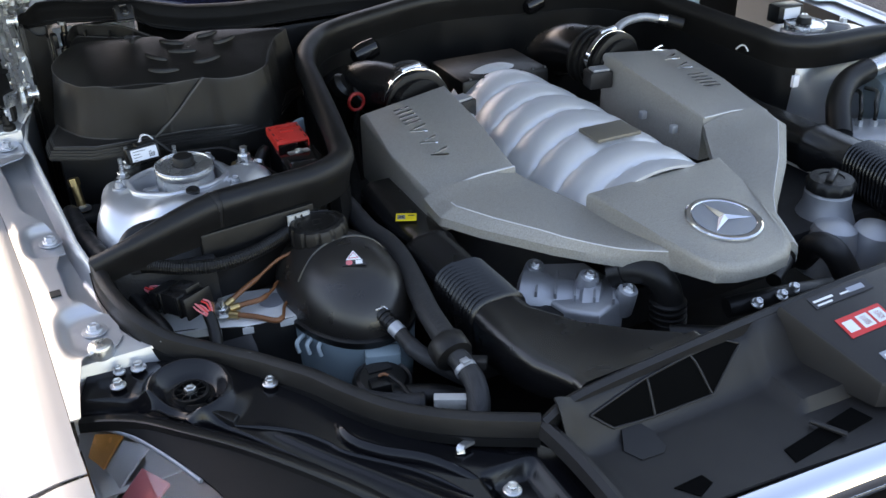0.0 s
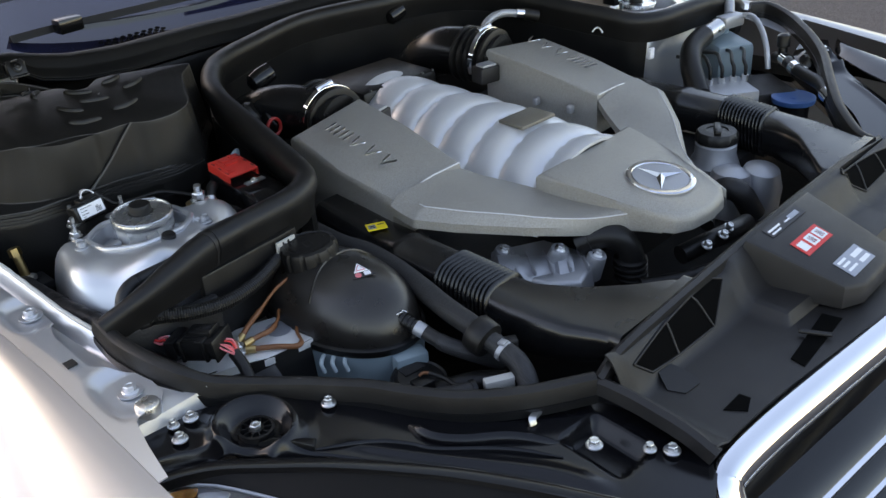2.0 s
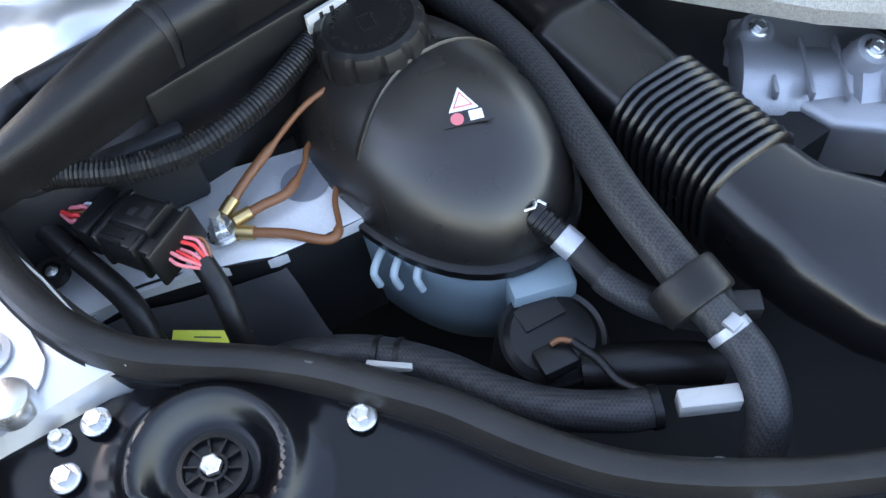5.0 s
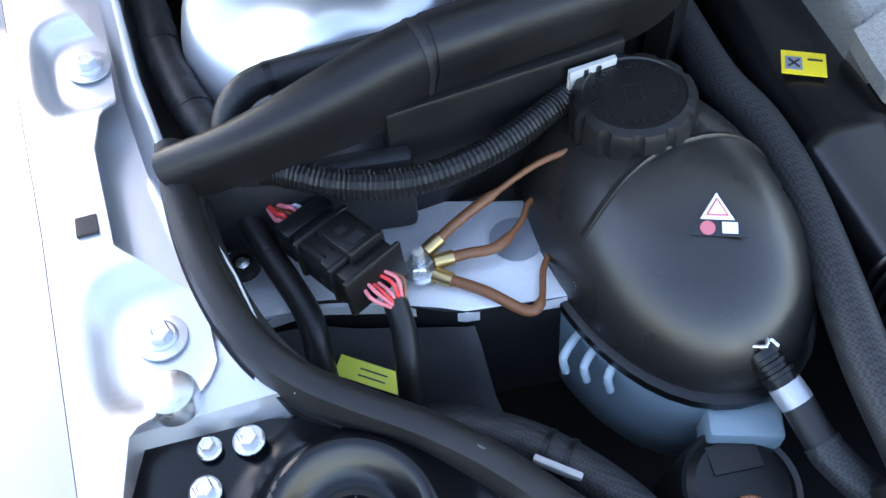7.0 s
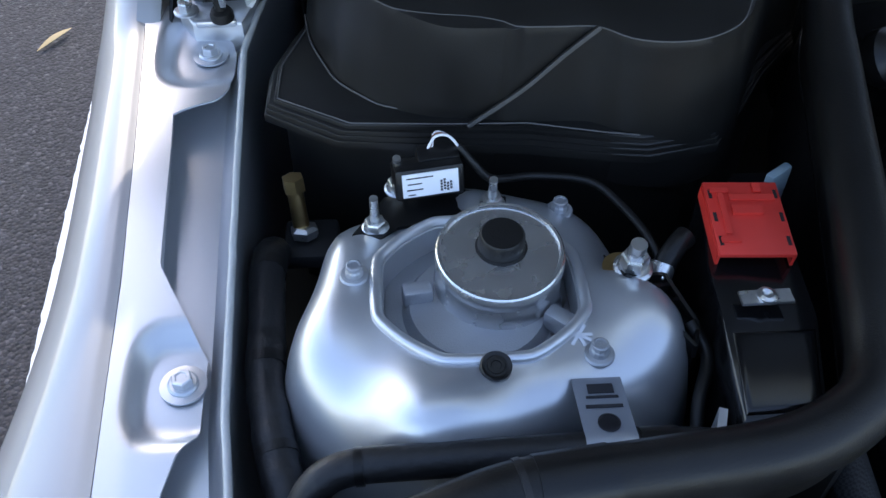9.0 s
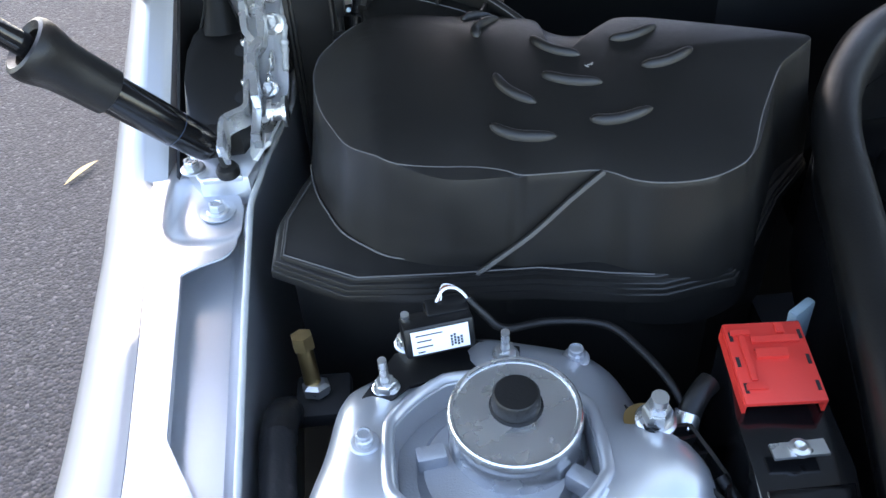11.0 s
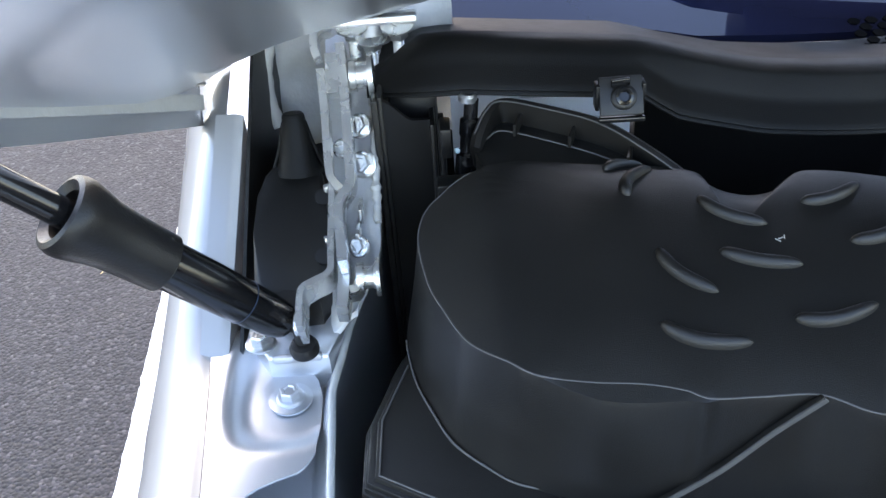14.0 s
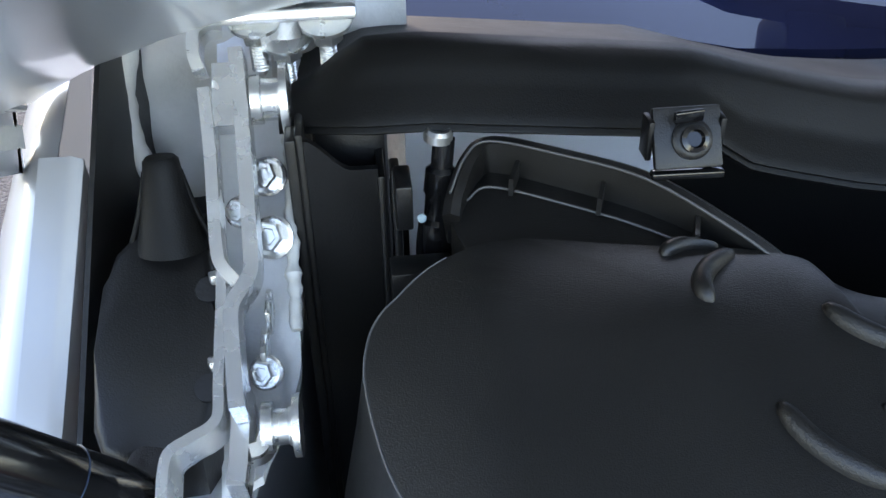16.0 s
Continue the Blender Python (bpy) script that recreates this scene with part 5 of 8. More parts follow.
bm = sweep(B(), [(x, y, rim_z(x, y) - 0.003) for x, y in HE], [(-0.008, -0.008), (-0.006, 0.001), (0, 0.003), (0.006, 0.001), (0.008, -0.008)], n=6)
part("top_rim", bm, M_GLOSSBLACK, headlight)


def lens(u, v, off=0.0):
    x, y = along(HE, u)
    xo, yo = -0.6975 + 0.10 * u * u, y - 0.10 * u
    q = v
    return (x + (xo - x) * q + off * 0.3, y + (yo - y) * q + off * 0.5, rim_z(x, y) - 0.009 + 0.004 * math.sin(math.pi * q) - 0.05 * q - off - 0.35 * max(0.0, -0.16 - y) * q)


bm = surf(B(), lens, 60, 24, 0.002)
lensob = part("lens", bm, M_LENS, headlight, "clear polished lens", sharp=60)
lensob.visible_shadow = False
bm = surf(B(), lambda u, v: lens(u, v, 0.05), 30, 12, 0.004)
part("bezel", bm, M_DARK, headlight)


def shade_top(u, v):
    """The opaque black top of the lamp, narrow at its outer corner."""
    p = lens(u, v * min(1.0, 0.03 + 0.62 * u), -0.0035)
    return (p[0], p[1], p[2] + 0.001 * math.sin(math.pi * v))


part("housing_top", surf(B(), shade_top, 50, 16, 0.002), M_COWL, headlight, "dull black lamp housing top")
bm = surf(B(), lambda u, v: lens(0.04 + 0.11 * u, 0.12 + 0.88 * v, 0.010), 10, 10, 0.003)
part("amber_reflector", bm, mat("amber_reflector", (0.62, 0.27, 0.07), 0.25, 0.3, 0.5, 90, 400, 0.8), headlight, "amber side reflector")
bm = surf(B(), lambda u, v: lens(0.16 + 0.09 * u, 0.20 + 0.80 * v, 0.011), 10, 10, 0.003)
part("bright_reflector", bm, M_ALLOY, headlight, "bright faceted reflector")
bm = surf(B(), lambda u, v: lens(0.27 + 0.09 * u, 0.42 + 0.45 * v, 0.012), 10, 10, 0.003)
part("red_reflector", bm, M_PINK, headlight, "pale red reflector")
bm = sweep(B(), [lens(0.02 + 0.046 * t, min(1.0, 0.05 + 0.62 * (0.02 + 0.046 * t)), -0.001) for t in range(10)], 0.0022, n=3)
part("lens_edge", bm, M_SILVERLABEL, headlight, "pale lens edge")

# ---------------- cowl, windscreen, bonnet ----------------
COWL = [(-0.64, 0.8965), (-0.57, 0.8965), (-0.516, 0.891), (-0.47, 0.8865), (-0.452, 0.881), (-0.437, 0.8765), (-0.40, 0.867), (-0.32, 0.858), (-0.1, 0.842), (0.1, 0.842), (0.3, 0.850), (0.68, 0.875)]
cowl = thing("cowl_panel", (0.0, 0.74, 0.75), "black plastic windscreen cowl panel with a rounded front lip", "cowl panel")
bm = B()
cprof = [(-0.022, -0.010), (-0.036, -0.0055), (-0.0355, -0.0040), (-0.026, 0.0040), (-0.0245, 0.0052), (-0.019, 0.0110), (-0.011, 0.0150), (0.0, 0.0142), (0.012, 0.0085), (0.030, 0.0015), (0.055, -0.005), (0.072, -0.008)]


def cowl_f(u, v):
    x = -0.624 + 1.304 * u
    k = v * (len(cprof) - 1)
    i = min(int(k), len(cprof) - 2)
    dy = cprof[i][0] + (cprof[i + 1][0] - cprof[i][0]) * (k - i)
    dz = cprof[i][1] + (cprof[i + 1][1] - cprof[i][1]) * (k - i)
    y = 0.690 + 0.05 * sstep(x, -0.38, -0.1)
    tip = 1 - sstep(x, -0.624, -0.588)
    dz = dz * (1 - 0.75 * tip) - 0.010 * tip
    dy *= 1 - 0.45 * tip
    if v < 0.42:
        dz -= 0.009 * sstep(x, -0.468, -0.455)
    return (x, y + dy, lerp(x, COWL) + dz)


surf(bm, cowl_f, 120, 24, 0.003)
part("panel", bm, M_COWL, cowl, sharp=60)
bm = surf(B(), lambda u, v: (-0.462 + 1.14 * u, 0.708 + 0.05 * sstep(-0.462 + 1.14 * u, -0.38, -0.1), 0.70 + (lerp(-0.462 + 1.14 * u, COWL) - 0.012 - 0.70) * v), 60, 4, 0.004, (0, 1, 0))
part("plenum_wall", bm, M_COWL, cowl, "black wall below the cowl lip")
# Hexagons stand in for mesh holes, the shade inside being their black colour.
bm = B()
for i in range(9):
    for j in range(5):
        lathe(bm, (-0.30 + i * 0.012 + (j % 2) * 0.006, 0.755 + j * 0.007, lerp(-0.26, COWL) - 0.004 + 0.0015 * j), (0, -0.15, 1), [(0.0042, 0), (0.0042, 0.0012)], 6)
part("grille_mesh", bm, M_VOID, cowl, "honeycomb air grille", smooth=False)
bm = B()


def ws(u, v):
    x = -0.70 + 1.46 * u
    e = (x - 0.03) / 0.73
    return (x, 0.752 + 0.055 * sstep(1 - abs(e), 0.05, 0.8) + 0.95 * v, lerp(x, COWL) - 0.012 + 0.50 * v)


surf(bm, ws, 30, 12, 0.006)
solo("windscreen", bm, M_WINDSCREEN, "dark tinted windscreen reflecting the blue sky", "windscreen", kind="structure")

bonnet = thing("bonnet", (0.02, 0.62, 0.93), "raised silver bonnet seen from underneath", "bonnet")
BL = [(0.72, 0.872), (0.66, 0.893), (0.60, 0.918), (0.52, 0.958), (0.42, 1.010), (0.36, 1.060), (0.29, 1.15), (0.22, 1.32), (0.05, 1.95)]


def bon(u, v):
    x = -0.735 + 1.51 * u
    k = v * (len(BL) - 1)
    i = min(int(k), len(BL) - 2)
    y, z = (BL[i][j] + (BL[i + 1][j] - BL[i][j]) * (k - i) for j in (0, 1))
    e = (x - 0.02) / 0.755
    lift = min(0.035, 6.0 * max(0.0, 0.62 - abs(x - 0.02)) ** 2)
    return (x, y + 0.05 * (1 - e * e), z + 0.043 * (1 - e ** 10) + lift)


bm = surf(B(), bon, 48, 28, 0.004, (0, 0.5, 0.85))
part("inner_panel", bm, M_INNER, bonnet, sharp=60)
HEM = [(-0.730, 0.690, 0.862), (-0.730, 0.682, 0.866), (-0.730, 0.54, 0.939), (-0.730, 0.465, 0.978), (-0.730, 0.40, 1.014), (-0.730, 0.33, 1.08), (-0.730, 0.27, 1.18)]
part("side_hem", sweep(B(), HEM, [(-0.004, 0.0), (-0.004, 0.024), (0.004, 0.024), (0.004, 0.0)], n=5), M_INNER, bonnet, "folded side edge of the bonnet")
part("hem_sealer", sweep(B(), [(x + 0.0045, y + 0.006, z + 0.0125) for x, y, z in HEM], [(-0.001, -0.0045), (-0.001, 0.0045), (0.001, 0.0035), (0.001, -0.0035)], n=5), M_SEALER, bonnet, "pale band of hem sealer")
part("hem_crease", sweep(B(), [(x + 0.006, y + 0.012, z + 0.0225) for x, y, z in HEM], 0.0022, n=5), M_PAINT, bonnet, "bright folded crease")

# ---------------- things on and round the strut tower ----------------
def tube(name, pts, r, material, parent=None, n=6, label=""):
    return part(name, sweep(B(), pts, r, n=n), material, parent, label)


# foam-wrapped harness along the inner wing
bm = B()
pts = [(-0.606, 0.236, 0.722), (-0.614, 0.262, 0.728), (-0.622, 0.30, 0.731), (-0.627, 0.345, 0.731), (-0.629, 0.40, 0.728), (-0.629, 0.43, 0.700)]
line = catmull(pts, 14)
bm = sweep(B(), [p + Vector((0.0014 * noise.noise(p * 60), 0.0, 0.0014 * noise.noise(p * 75 + Vector((5, 5, 5))))) for p in line], 0.0105, n=1, scale=lambda u: 1 + 0.04 * math.sin(u * 61) * math.sin(u * 37))
wrap = thing("wrapped_harness", (-0.62, 0.32, 0.72), "wrinkled black tape-wrapped wiring harness along the inner wing", "wiring harness")
part("taped_sleeve", bm, M_FOAM, wrap)
for i in (16, 34, 52):
    part("tape_band", sweep(B(), [line[i], line[i + 2]], 0.0110, n=2), M_RUBBER, wrap)

# brass bolt
br = thing("brass_bolt", (-0.610, 0.425, 0.70), "tall brass hex-headed bolt standing behind the strut tower", "bolt")
bm = cyl(B(), (-0.6110, 0.430, 0.700), (-0.6132, 0.4370, 0.735), 0.0053, 0.0050, 20)
part("shank", bm, M_BRASS, br)
bm = cyl(B(), (-0.6132, 0.4370, 0.735), (-0.6138, 0.4390, 0.744), 0.0070, 0.0068, 6)
part("head", bm, M_BRASS, br, sharp=20)
bm = lathe(B(), (-0.6098, 0.429, 0.704), (0, 0.25, 1), [(0.009, 0), (0.009, 0.005), (0.006, 0.007)], 6)
part("nut", bm, M_ZINC, br, sharp=20)
bm = box(B(), (-0.606, 0.428, 0.697), (0.034, 0.034, 0.012), bev=0.003)
part("foot", bm, M_DARK, br)

br.location += Vector((-0.0015, 0.004, 0.010))
# grommet
gp = TOPS[0].ray_cast(Vector((-0.509, 0.2805, 2.0)), Vector((0, 0, -1)))[0]
bm = lathe(B(), (gp.x, gp.y, gp.z + 0.0026), (0.0, -0.22, 1.0), [(0.0076, -0.004), (0.0076, 0.0010), (0.0069, 0.0018), (0.0056, 0.0011), (0.0045, 0.0011), (0.0041, 0.0018), (0.0026, 0.0018), (0.0023, 0.0011), (0.0005, 0.0011)], 32)
solo("grommet", bm, M_RUBBER, "round black rubber grommet on the strut tower", "grommet", sharp=25)
# chalk mark
mk = thing("paint_mark", (-0.468, 0.2975, 0.7740), "small white hand-painted star-like mark beside a bolt", "paint mark")
for a in (0, 55, 110, 150):
    m0 = Matrix.Translation((-0.4665, 0.3005, tower_z(-0.4665, 0.3005) + 0.0006)) @ Matrix.Rotation(0.1, 4, "X") @ Matrix.Rotation(radians(a), 4, "Z")
    part("stroke", box(B(), None, (0.0135, 0.0016, 0.0004), m=m0), M_WHITE, mk, smooth=False)

# acceleration sensor with a white label
sen = thing("sensor_module", (-0.535, 0.402, 0.765), "black sensor module with a white printed label", "sensor module")
mS = Matrix.Translation((-0.5340, 0.4045, 0.7815)) @ Matrix.Rotation(radians(9), 4, "Z") @ Matrix.Rotation(radians(74), 4, "X")
bm = box(B(), None, (0.039, 0.019, 0.018), bev=0.002, m=mS @ Matrix.Translation((0, 0, -0.0075)))
part("housing", bm, M_BLACKPLASTIC, sen)
bm = box(B(), None, (0.0315, 0.0140, 0.0008), m=mS @ Matrix.Translation((0.0, 0.0005, 0.0026)))
lab = part("label", bm, M_WHITE, sen, "white printed label", smooth=False)
for dx, dy, w in ((-0.006, 0.005, 0.015), (-0.009, 0.0015, 0.008), (-0.009, -0.002, 0.009), (-0.011, -0.005, 0.004)):
    part("print_bar", box(B(), None, (w, 0.0006, 0.0004), m=mS @ Matrix.Translation((dx, dy, 0.0032))), M_INK, lab, smooth=False)
for k in range(14):
    part("print_block", box(B(), None, (0.0012, 0.0012, 0.0004), m=mS @ Matrix.Translation((0.0060 + 0.0018 * (k % 4), -0.0040 + 0.0018 * (k // 4) + 0.0006 * (k % 2), 0.0032))), M_INK, lab, smooth=False)
bm = prism(B(), [(-0.580, 0.378), (-0.566, 0.371), (-0.553, 0.387), (-0.515, 0.394), (-0.492, 0.392), (-0.490, 0.409), (-0.520, 0.419), (-0.560, 0.412)], lambda x, y: 0.7655 - 0.05 * (y - 0.39), 0.755, 0.001)
part("mount_plate", bm, M_BLACKPLASTIC, sen)
bm = box(B(), (-0.529, 0.4215, 0.782), (0.024, 0.014, 0.016), rz=8, bev=0.002)
part("plug", bm, M_BLACKPLASTIC, sen)
for k, (mt, off) in enumerate(((M_WHITE, 0.0), (M_COPPER, 0.002), (M_WHITE, 0.0035))):
    tube("wire", [(-0.536 + off, 0.422, 0.787), (-0.530, 0.427 + off, 0.795), (-0.522, 0.427, 0.795), (-0.515, 0.424, 0.787)], 0.0008, mt, sen)
tube("cable", [(-0.517, 0.424, 0.790), (-0.508, 0.420, 0.780), (-0.497, 0.418, 0.770), (-0.470, 0.428, 0.762), (-0.440, 0.422, 0.762), (-0.425, 0.405, 0.760), (-0.412, 0.375, 0.758), (-0.405, 0.350, 0.745)], 0.0024, M_RUBBER, sen)
for x, y, h in ((-0.565, 0.386, 0.026), (-0.499, 0.402, 0.022), (-0.552, 0.418, 0.026), (-0.545, 0.421, 0.018)):
    st = thing("threaded_stud", (x, y, 0.764), "zinc threaded stud with a flange nut holding the sensor plate", "stud", "sensor studs")
    part("nut", hexhead(B(), (x, y, 0.7645), (0, -0.1, 1), 0.010, 0.006, 0.0078), M_ZINC, st, sharp=25)
    part("thread", cyl(B(), (x, y, 0.768), (x, y - 0.002, 0.764 + h), 0.0028, 0.0024, 12), M_ZINC, st)

# earthing nut with a black clip bracket
en = thing("flange_nut", (-0.430, 0.346, 0.765), "large zinc flange nut on a threaded stud", "nut")
part("nut", hexhead(B(), (-0.430, 0.346, 0.7685), (0, -0.06, 1), 0.0130, 0.009, 0.0105, 0.003), M_ZINC, en, sharp=25)
part("stud", cyl(B(), (-0.430, 0.346, 0.775), (-0.430, 0.3445, 0.789), 0.0048, 0.0044, 16), M_ZINC, en)
cb = thing("cable_bracket", (-0.425, 0.335, 0.76), "black plastic cable clip bracket with a yellow washer under the nut", "bracket")
part("plate", prism(B(), [(-0.4400, 0.3666), (-0.4370, 0.3380), (-0.4280, 0.3390), (-0.4137, 0.3493), (-0.4134, 0.3644)], lambda x, y: tower_z(x, y) + 0.0022, lambda x, y: tower_z(x, y) - 0.01, 0.0008), M_BLACKPLASTIC, cb)


def cz(x):
    return tower_z(-0.428, 0.335) + 0.001 - 0.55 * max(0.0, x + 0.428)


for a, b in (((-0.4354, 0.3380), (-0.4256, 0.3207)), ((-0.4256, 0.3207), (-0.4058, 0.3001)), ((-0.4137, 0.3493), (-0.3999, 0.3170)), ((-0.4354, 0.3380), (-0.4137, 0.3450)), ((-0.4256, 0.3207), (-0.4080, 0.3300)), ((-0.4300, 0.3290), (-0.4110, 0.3390)), ((-0.4058, 0.3001), (-0.3999, 0.3170))):
    part("rib", sweep(B(), [(*a, cz(a[0])), (*b, cz(b[0]))], [(-0.0011, -0.008), (-0.0011, 0.0), (0.0011, 0.0), (0.0011, -0.008)], n=2), M_BLACKPLASTIC, cb)
part("web", prism(B(), [(-0.4354, 0.3380), (-0.4256, 0.3207), (-0.4058, 0.3001), (-0.3999, 0.3170), (-0.4137, 0.3493)], lambda x, y: cz(x) - 0.0055, 0.735, 0.0005), M_BLACKPLASTIC, cb)
part("washer", lathe(B(), (-0.4350, 0.3485, tower_z(-0.4350, 0.3485) + 0.0024), (0, 0, 1), [(0.0105, 0), (0.0105, 0.0008), (0.004, 0.0009)], 24), M_BRASS, cb, "yellow passivated washer")
tube("cable", [(-0.404, 0.318, 0.757), (-0.398, 0.300, 0.750), (-0.408, 0.275, 0.745), (-0.412, 0.25, 0.73)], 0.0035, M_RUBBER, cb)

# positive terminal box
pt = thing("terminal_box", (-0.372, 0.305, 0.68), "black positive terminal box with a hinged red cover", "terminal box")
bm = prism(B(), [(-0.394, 0.335), (-0.386, 0.388), (-0.343, 0.390), (-0.348, 0.300), (-0.360, 0.245), (-0.402, 0.243), (-0.396, 0.30)], lambda x, y: 0.774 - 0.006 * sstep(0.30 - y, 0.0, 0.01), 0.68, 0.003)
part("body", bm, M_GLOSSBLACK, pt, "glossy black moulded body")
mR = Matrix.Translation((-0.3695, 0.3575, 0.7840)) @ Matrix.Rotation(radians(-3), 4, "Z") @ Matrix.Rotation(radians(5), 4, "X")
bm = box(B(), None, (0.0400, 0.0500, 0.0030), bev=0.0008, m=mR)
red = part("red_cover", bm, M_RED, pt, "red plastic cover with moulded arrows")
for dx, dy, w, h in ((0.0, 0.004, 0.016, 0.0055), (0.004, 0.013, 0.024, 0.004), (-0.0125, 0.002, 0.0030, 0.028), (-0.0125, 0.018, 0.010, 0.003), (-0.0125, -0.016, 0.010, 0.003), (0.008, 0.020, 0.004, 0.006)):
    part("moulding", box(B(), None, (w, h, 0.0022 if w > 0.012 and h > 0.005 else 0.0012), m=mR @ Matrix.Translation((dx, dy, 0.0023))), M_RED, red, smooth=False)
for sx in (-1, 1):
    part("side_skirt", box(B(), None, (0.0016, 0.048, 0.008), m=mR @ Matrix.Translation((sx * 0.0195, 0, -0.005))), M_RED, red, smooth=False)
    for k in (-1, 0, 1):
        part("slot", box(B(), None, (0.0018, 0.006, 0.0012), m=mR @ Matrix.Translation((sx * 0.0175, 0.016 * k, 0.0012))), M_DARK, red, smooth=False)
bm = box(B(), (-0.3735, 0.308, 0.7790), (0.0260, 0.0085, 0.0016), rz=1)
part("screw_plate", bm, M_ZINC, pt, "bright steel terminal plate")
part("screw", lathe(B(), (-0.3735, 0.308, 0.779), (0, 0, 1), [(0.0052, 0), (0.0050, 0.0022), (0.003, 0.003), (0.0006, 0.0016)], 20), M_ZINC, pt, sharp=25)
bm = prism(B(), [(-0.394, 0.292), (-0.352, 0.292), (-0.362, 0.248), (-0.399, 0.247)], lambda x, y: 0.775 - 0.10 * (0.292 - y), 0.740, 0.004, 3)
part("lower_lid", bm, M_GLOSSBLACK, pt)
tube("terminal_cable", [(-0.398, 0.362, 0.768), (-0.405, 0.356, 0.766), (-0.412, 0.348, 0.758), (-0.416, 0.338, 0.742)], 0.0062, M_RUBBER, pt)
tube("metal_elbow", [(-0.4115, 0.350, 0.760), (-0.4145, 0.345, 0.7545)], 0.0068, M_ZINC, pt)
bm = box(B(), (-0.340, 0.398, 0.768), (0.018, 0.006, 0.040), rz=35, bev=0.002)
solo("bracket_plate", bm, M_TANKBASE, "pale grey bracket plate behind the red cover", "bracket")
bm = box(B(), (-0.411, 0.243, 0.745), (0.004, 0.030, 0.05), rz=-20)
solo("wall_plate", bm, M_INNER, "small bright silver plate beside the terminal box", "plate")

pt.location += Vector((0.001, 0.004, 0.003))

# cable over the tower, below the weatherstrip
cb2 = thing("battery_cable", (-0.50, 0.22, 0.72), "thick taped black battery cable with a silver maker's label", "cable")
tube("sheath", [(-0.603, 0.224, 0.728), (-0.601, 0.226, 0.745), (-0.592, 0.2335, 0.760), (-0.577, 0.2385, 0.765), (-0.545, 0.2395, 0.766), (-0.50, 0.2405, 0.766), (-0.46, 0.2415, 0.766), (-0.425, 0.2425, 0.764), (-0.385, 0.245, 0.752)], 0.0082, M_FOAM, cb2, 8)
tube("tape_band", [(-0.575, 0.2387, 0.765), (-0.571, 0.2388, 0.7652)], 0.0088, M_BLACKPLASTIC, cb2)
tube("tape_band", [(-0.448, 0.2418, 0.7655), (-0.430, 0.2424, 0.7643)], 0.0092, M_RUBBER, cb2)
bm = B()


def flag_z(y):
    z0 = max(tower_z(-0.473, 0.276), tower_z(-0.451, 0.276)) + 0.0015
    return z0 + (0.7755 - z0) * (0.276 - y) / 0.032


def flag(u, v):
    x0 = -0.474 + 0.0235 * v
    if u < 0.72:
        y = 0.276 - 0.032 * u / 0.72
        return (x0 + 0.001 * u, y, flag_z(y))
    a = (u - 0.72) / 0.28 * 1.9
    return (x0 + 0.001, 0.2412 + 0.0095 * math.cos(a + 1.27), 0.766 + 0.0095 * math.sin(a + 1.27))


surf(bm, flag, 24, 4, 0.0004, (0, 0.7, -0.7))
fl = part("label", bm, M_SILVERLABEL, cb2, "silver label with dark print")
for dy, w, h in ((0.2690, 0.012, 0.0055), (0.2640, 0.015, 0.0014), (0.2585, 0.017, 0.0018)):
    part("print_bar", box(B(), (-0.4615, dy, 0), (w, h, 0.0004), m=Matrix.Translation((-0.4615, dy, flag_z(dy) + 0.0006)) @ Matrix.Rotation(math.atan((flag_z(dy + 0.002) - flag_z(dy - 0.002)) / 0.004), 4, "X")), M_INK, fl, smooth=False)
tb = B()
lathe(tb, (-0.4612, 0.2490, flag_z(0.2490) + 0.0004), (0, (flag_z(0.2470) - flag_z(0.2510)) / 0.004, 1), [(0.0052, 0), (0.0052, 0.0004), (0.0044, 0.0004), (0.0044, 0.0)], 24)
part("print_ring", tb, M_INK, fl)
bm = lathe(B(), (-0.5955, 0.2225, 0.742), (-0.2, -0.4, 1), [(0.005, 0), (0.005, 0.010), (0.0036, 0.0105), (0.003, 0.006)], 20)
solo("cable_clip", bm, M_RUBBER, "round black cable clip beside the weatherstrip joint", "clip")

# worn band on the weatherstrip
bm = sweep(B(), [(-0.5065, 0.2095, 0.7897), (-0.5035, 0.2101, 0.7900)], [(a * 1.05, b * 1.05) for a, b in tall], n=2)
part("worn_band", bm, M_GREYPLASTIC, sealthing, "pale scuffed band")
bm = sweep(B(), [(-0.500, 0.2105, 0.790), (-0.468, 0.2144, 0.790)], [(a * 1.06, b * 1.06) for a, b in tall], n=2)
part("join_sleeve", bm, M_BLACKPLASTIC, sealthing, "smooth black joining sleeve")

# ---------------- beside the expansion tank ----------------
cond = thing("corrugated_conduit", (-0.50, 0.18, 0.66), "black corrugated wiring conduit sagging beside the tank", "conduit")
cpts = catmull([(-0.598, 0.204, 0.742), (-0.582, 0.197, 0.745), (-0.553, 0.181, 0.742), (-0.518, 0.174, 0.739), (-0.479, 0.181, 0.738), (-0.445, 0.194, 0.740), (-0.417, 0.209, 0.742)], 60)
bm = sweep(B(), cpts[40:], 0.0072, n=1, scale=lambda u: 1.0 + 0.07 * math.sin(u * 2 * math.pi * 76), smooth=False)
part("ribbed_sleeve", bm, M_BLACKPLASTIC, cond, sharp=20)
tube("cable_end", [tuple(p) for p in cpts[:48:8]], 0.0078, M_FOAM, cond)
bm = box(B(), (-0.575, 0.199, 0.715), (0.12, 0.012, 0.055), rz=-8, bev=0.004)
solo("padded_wall", bm, M_FOAM, "black padded wall under the weatherstrip", "wall", kind="structure")
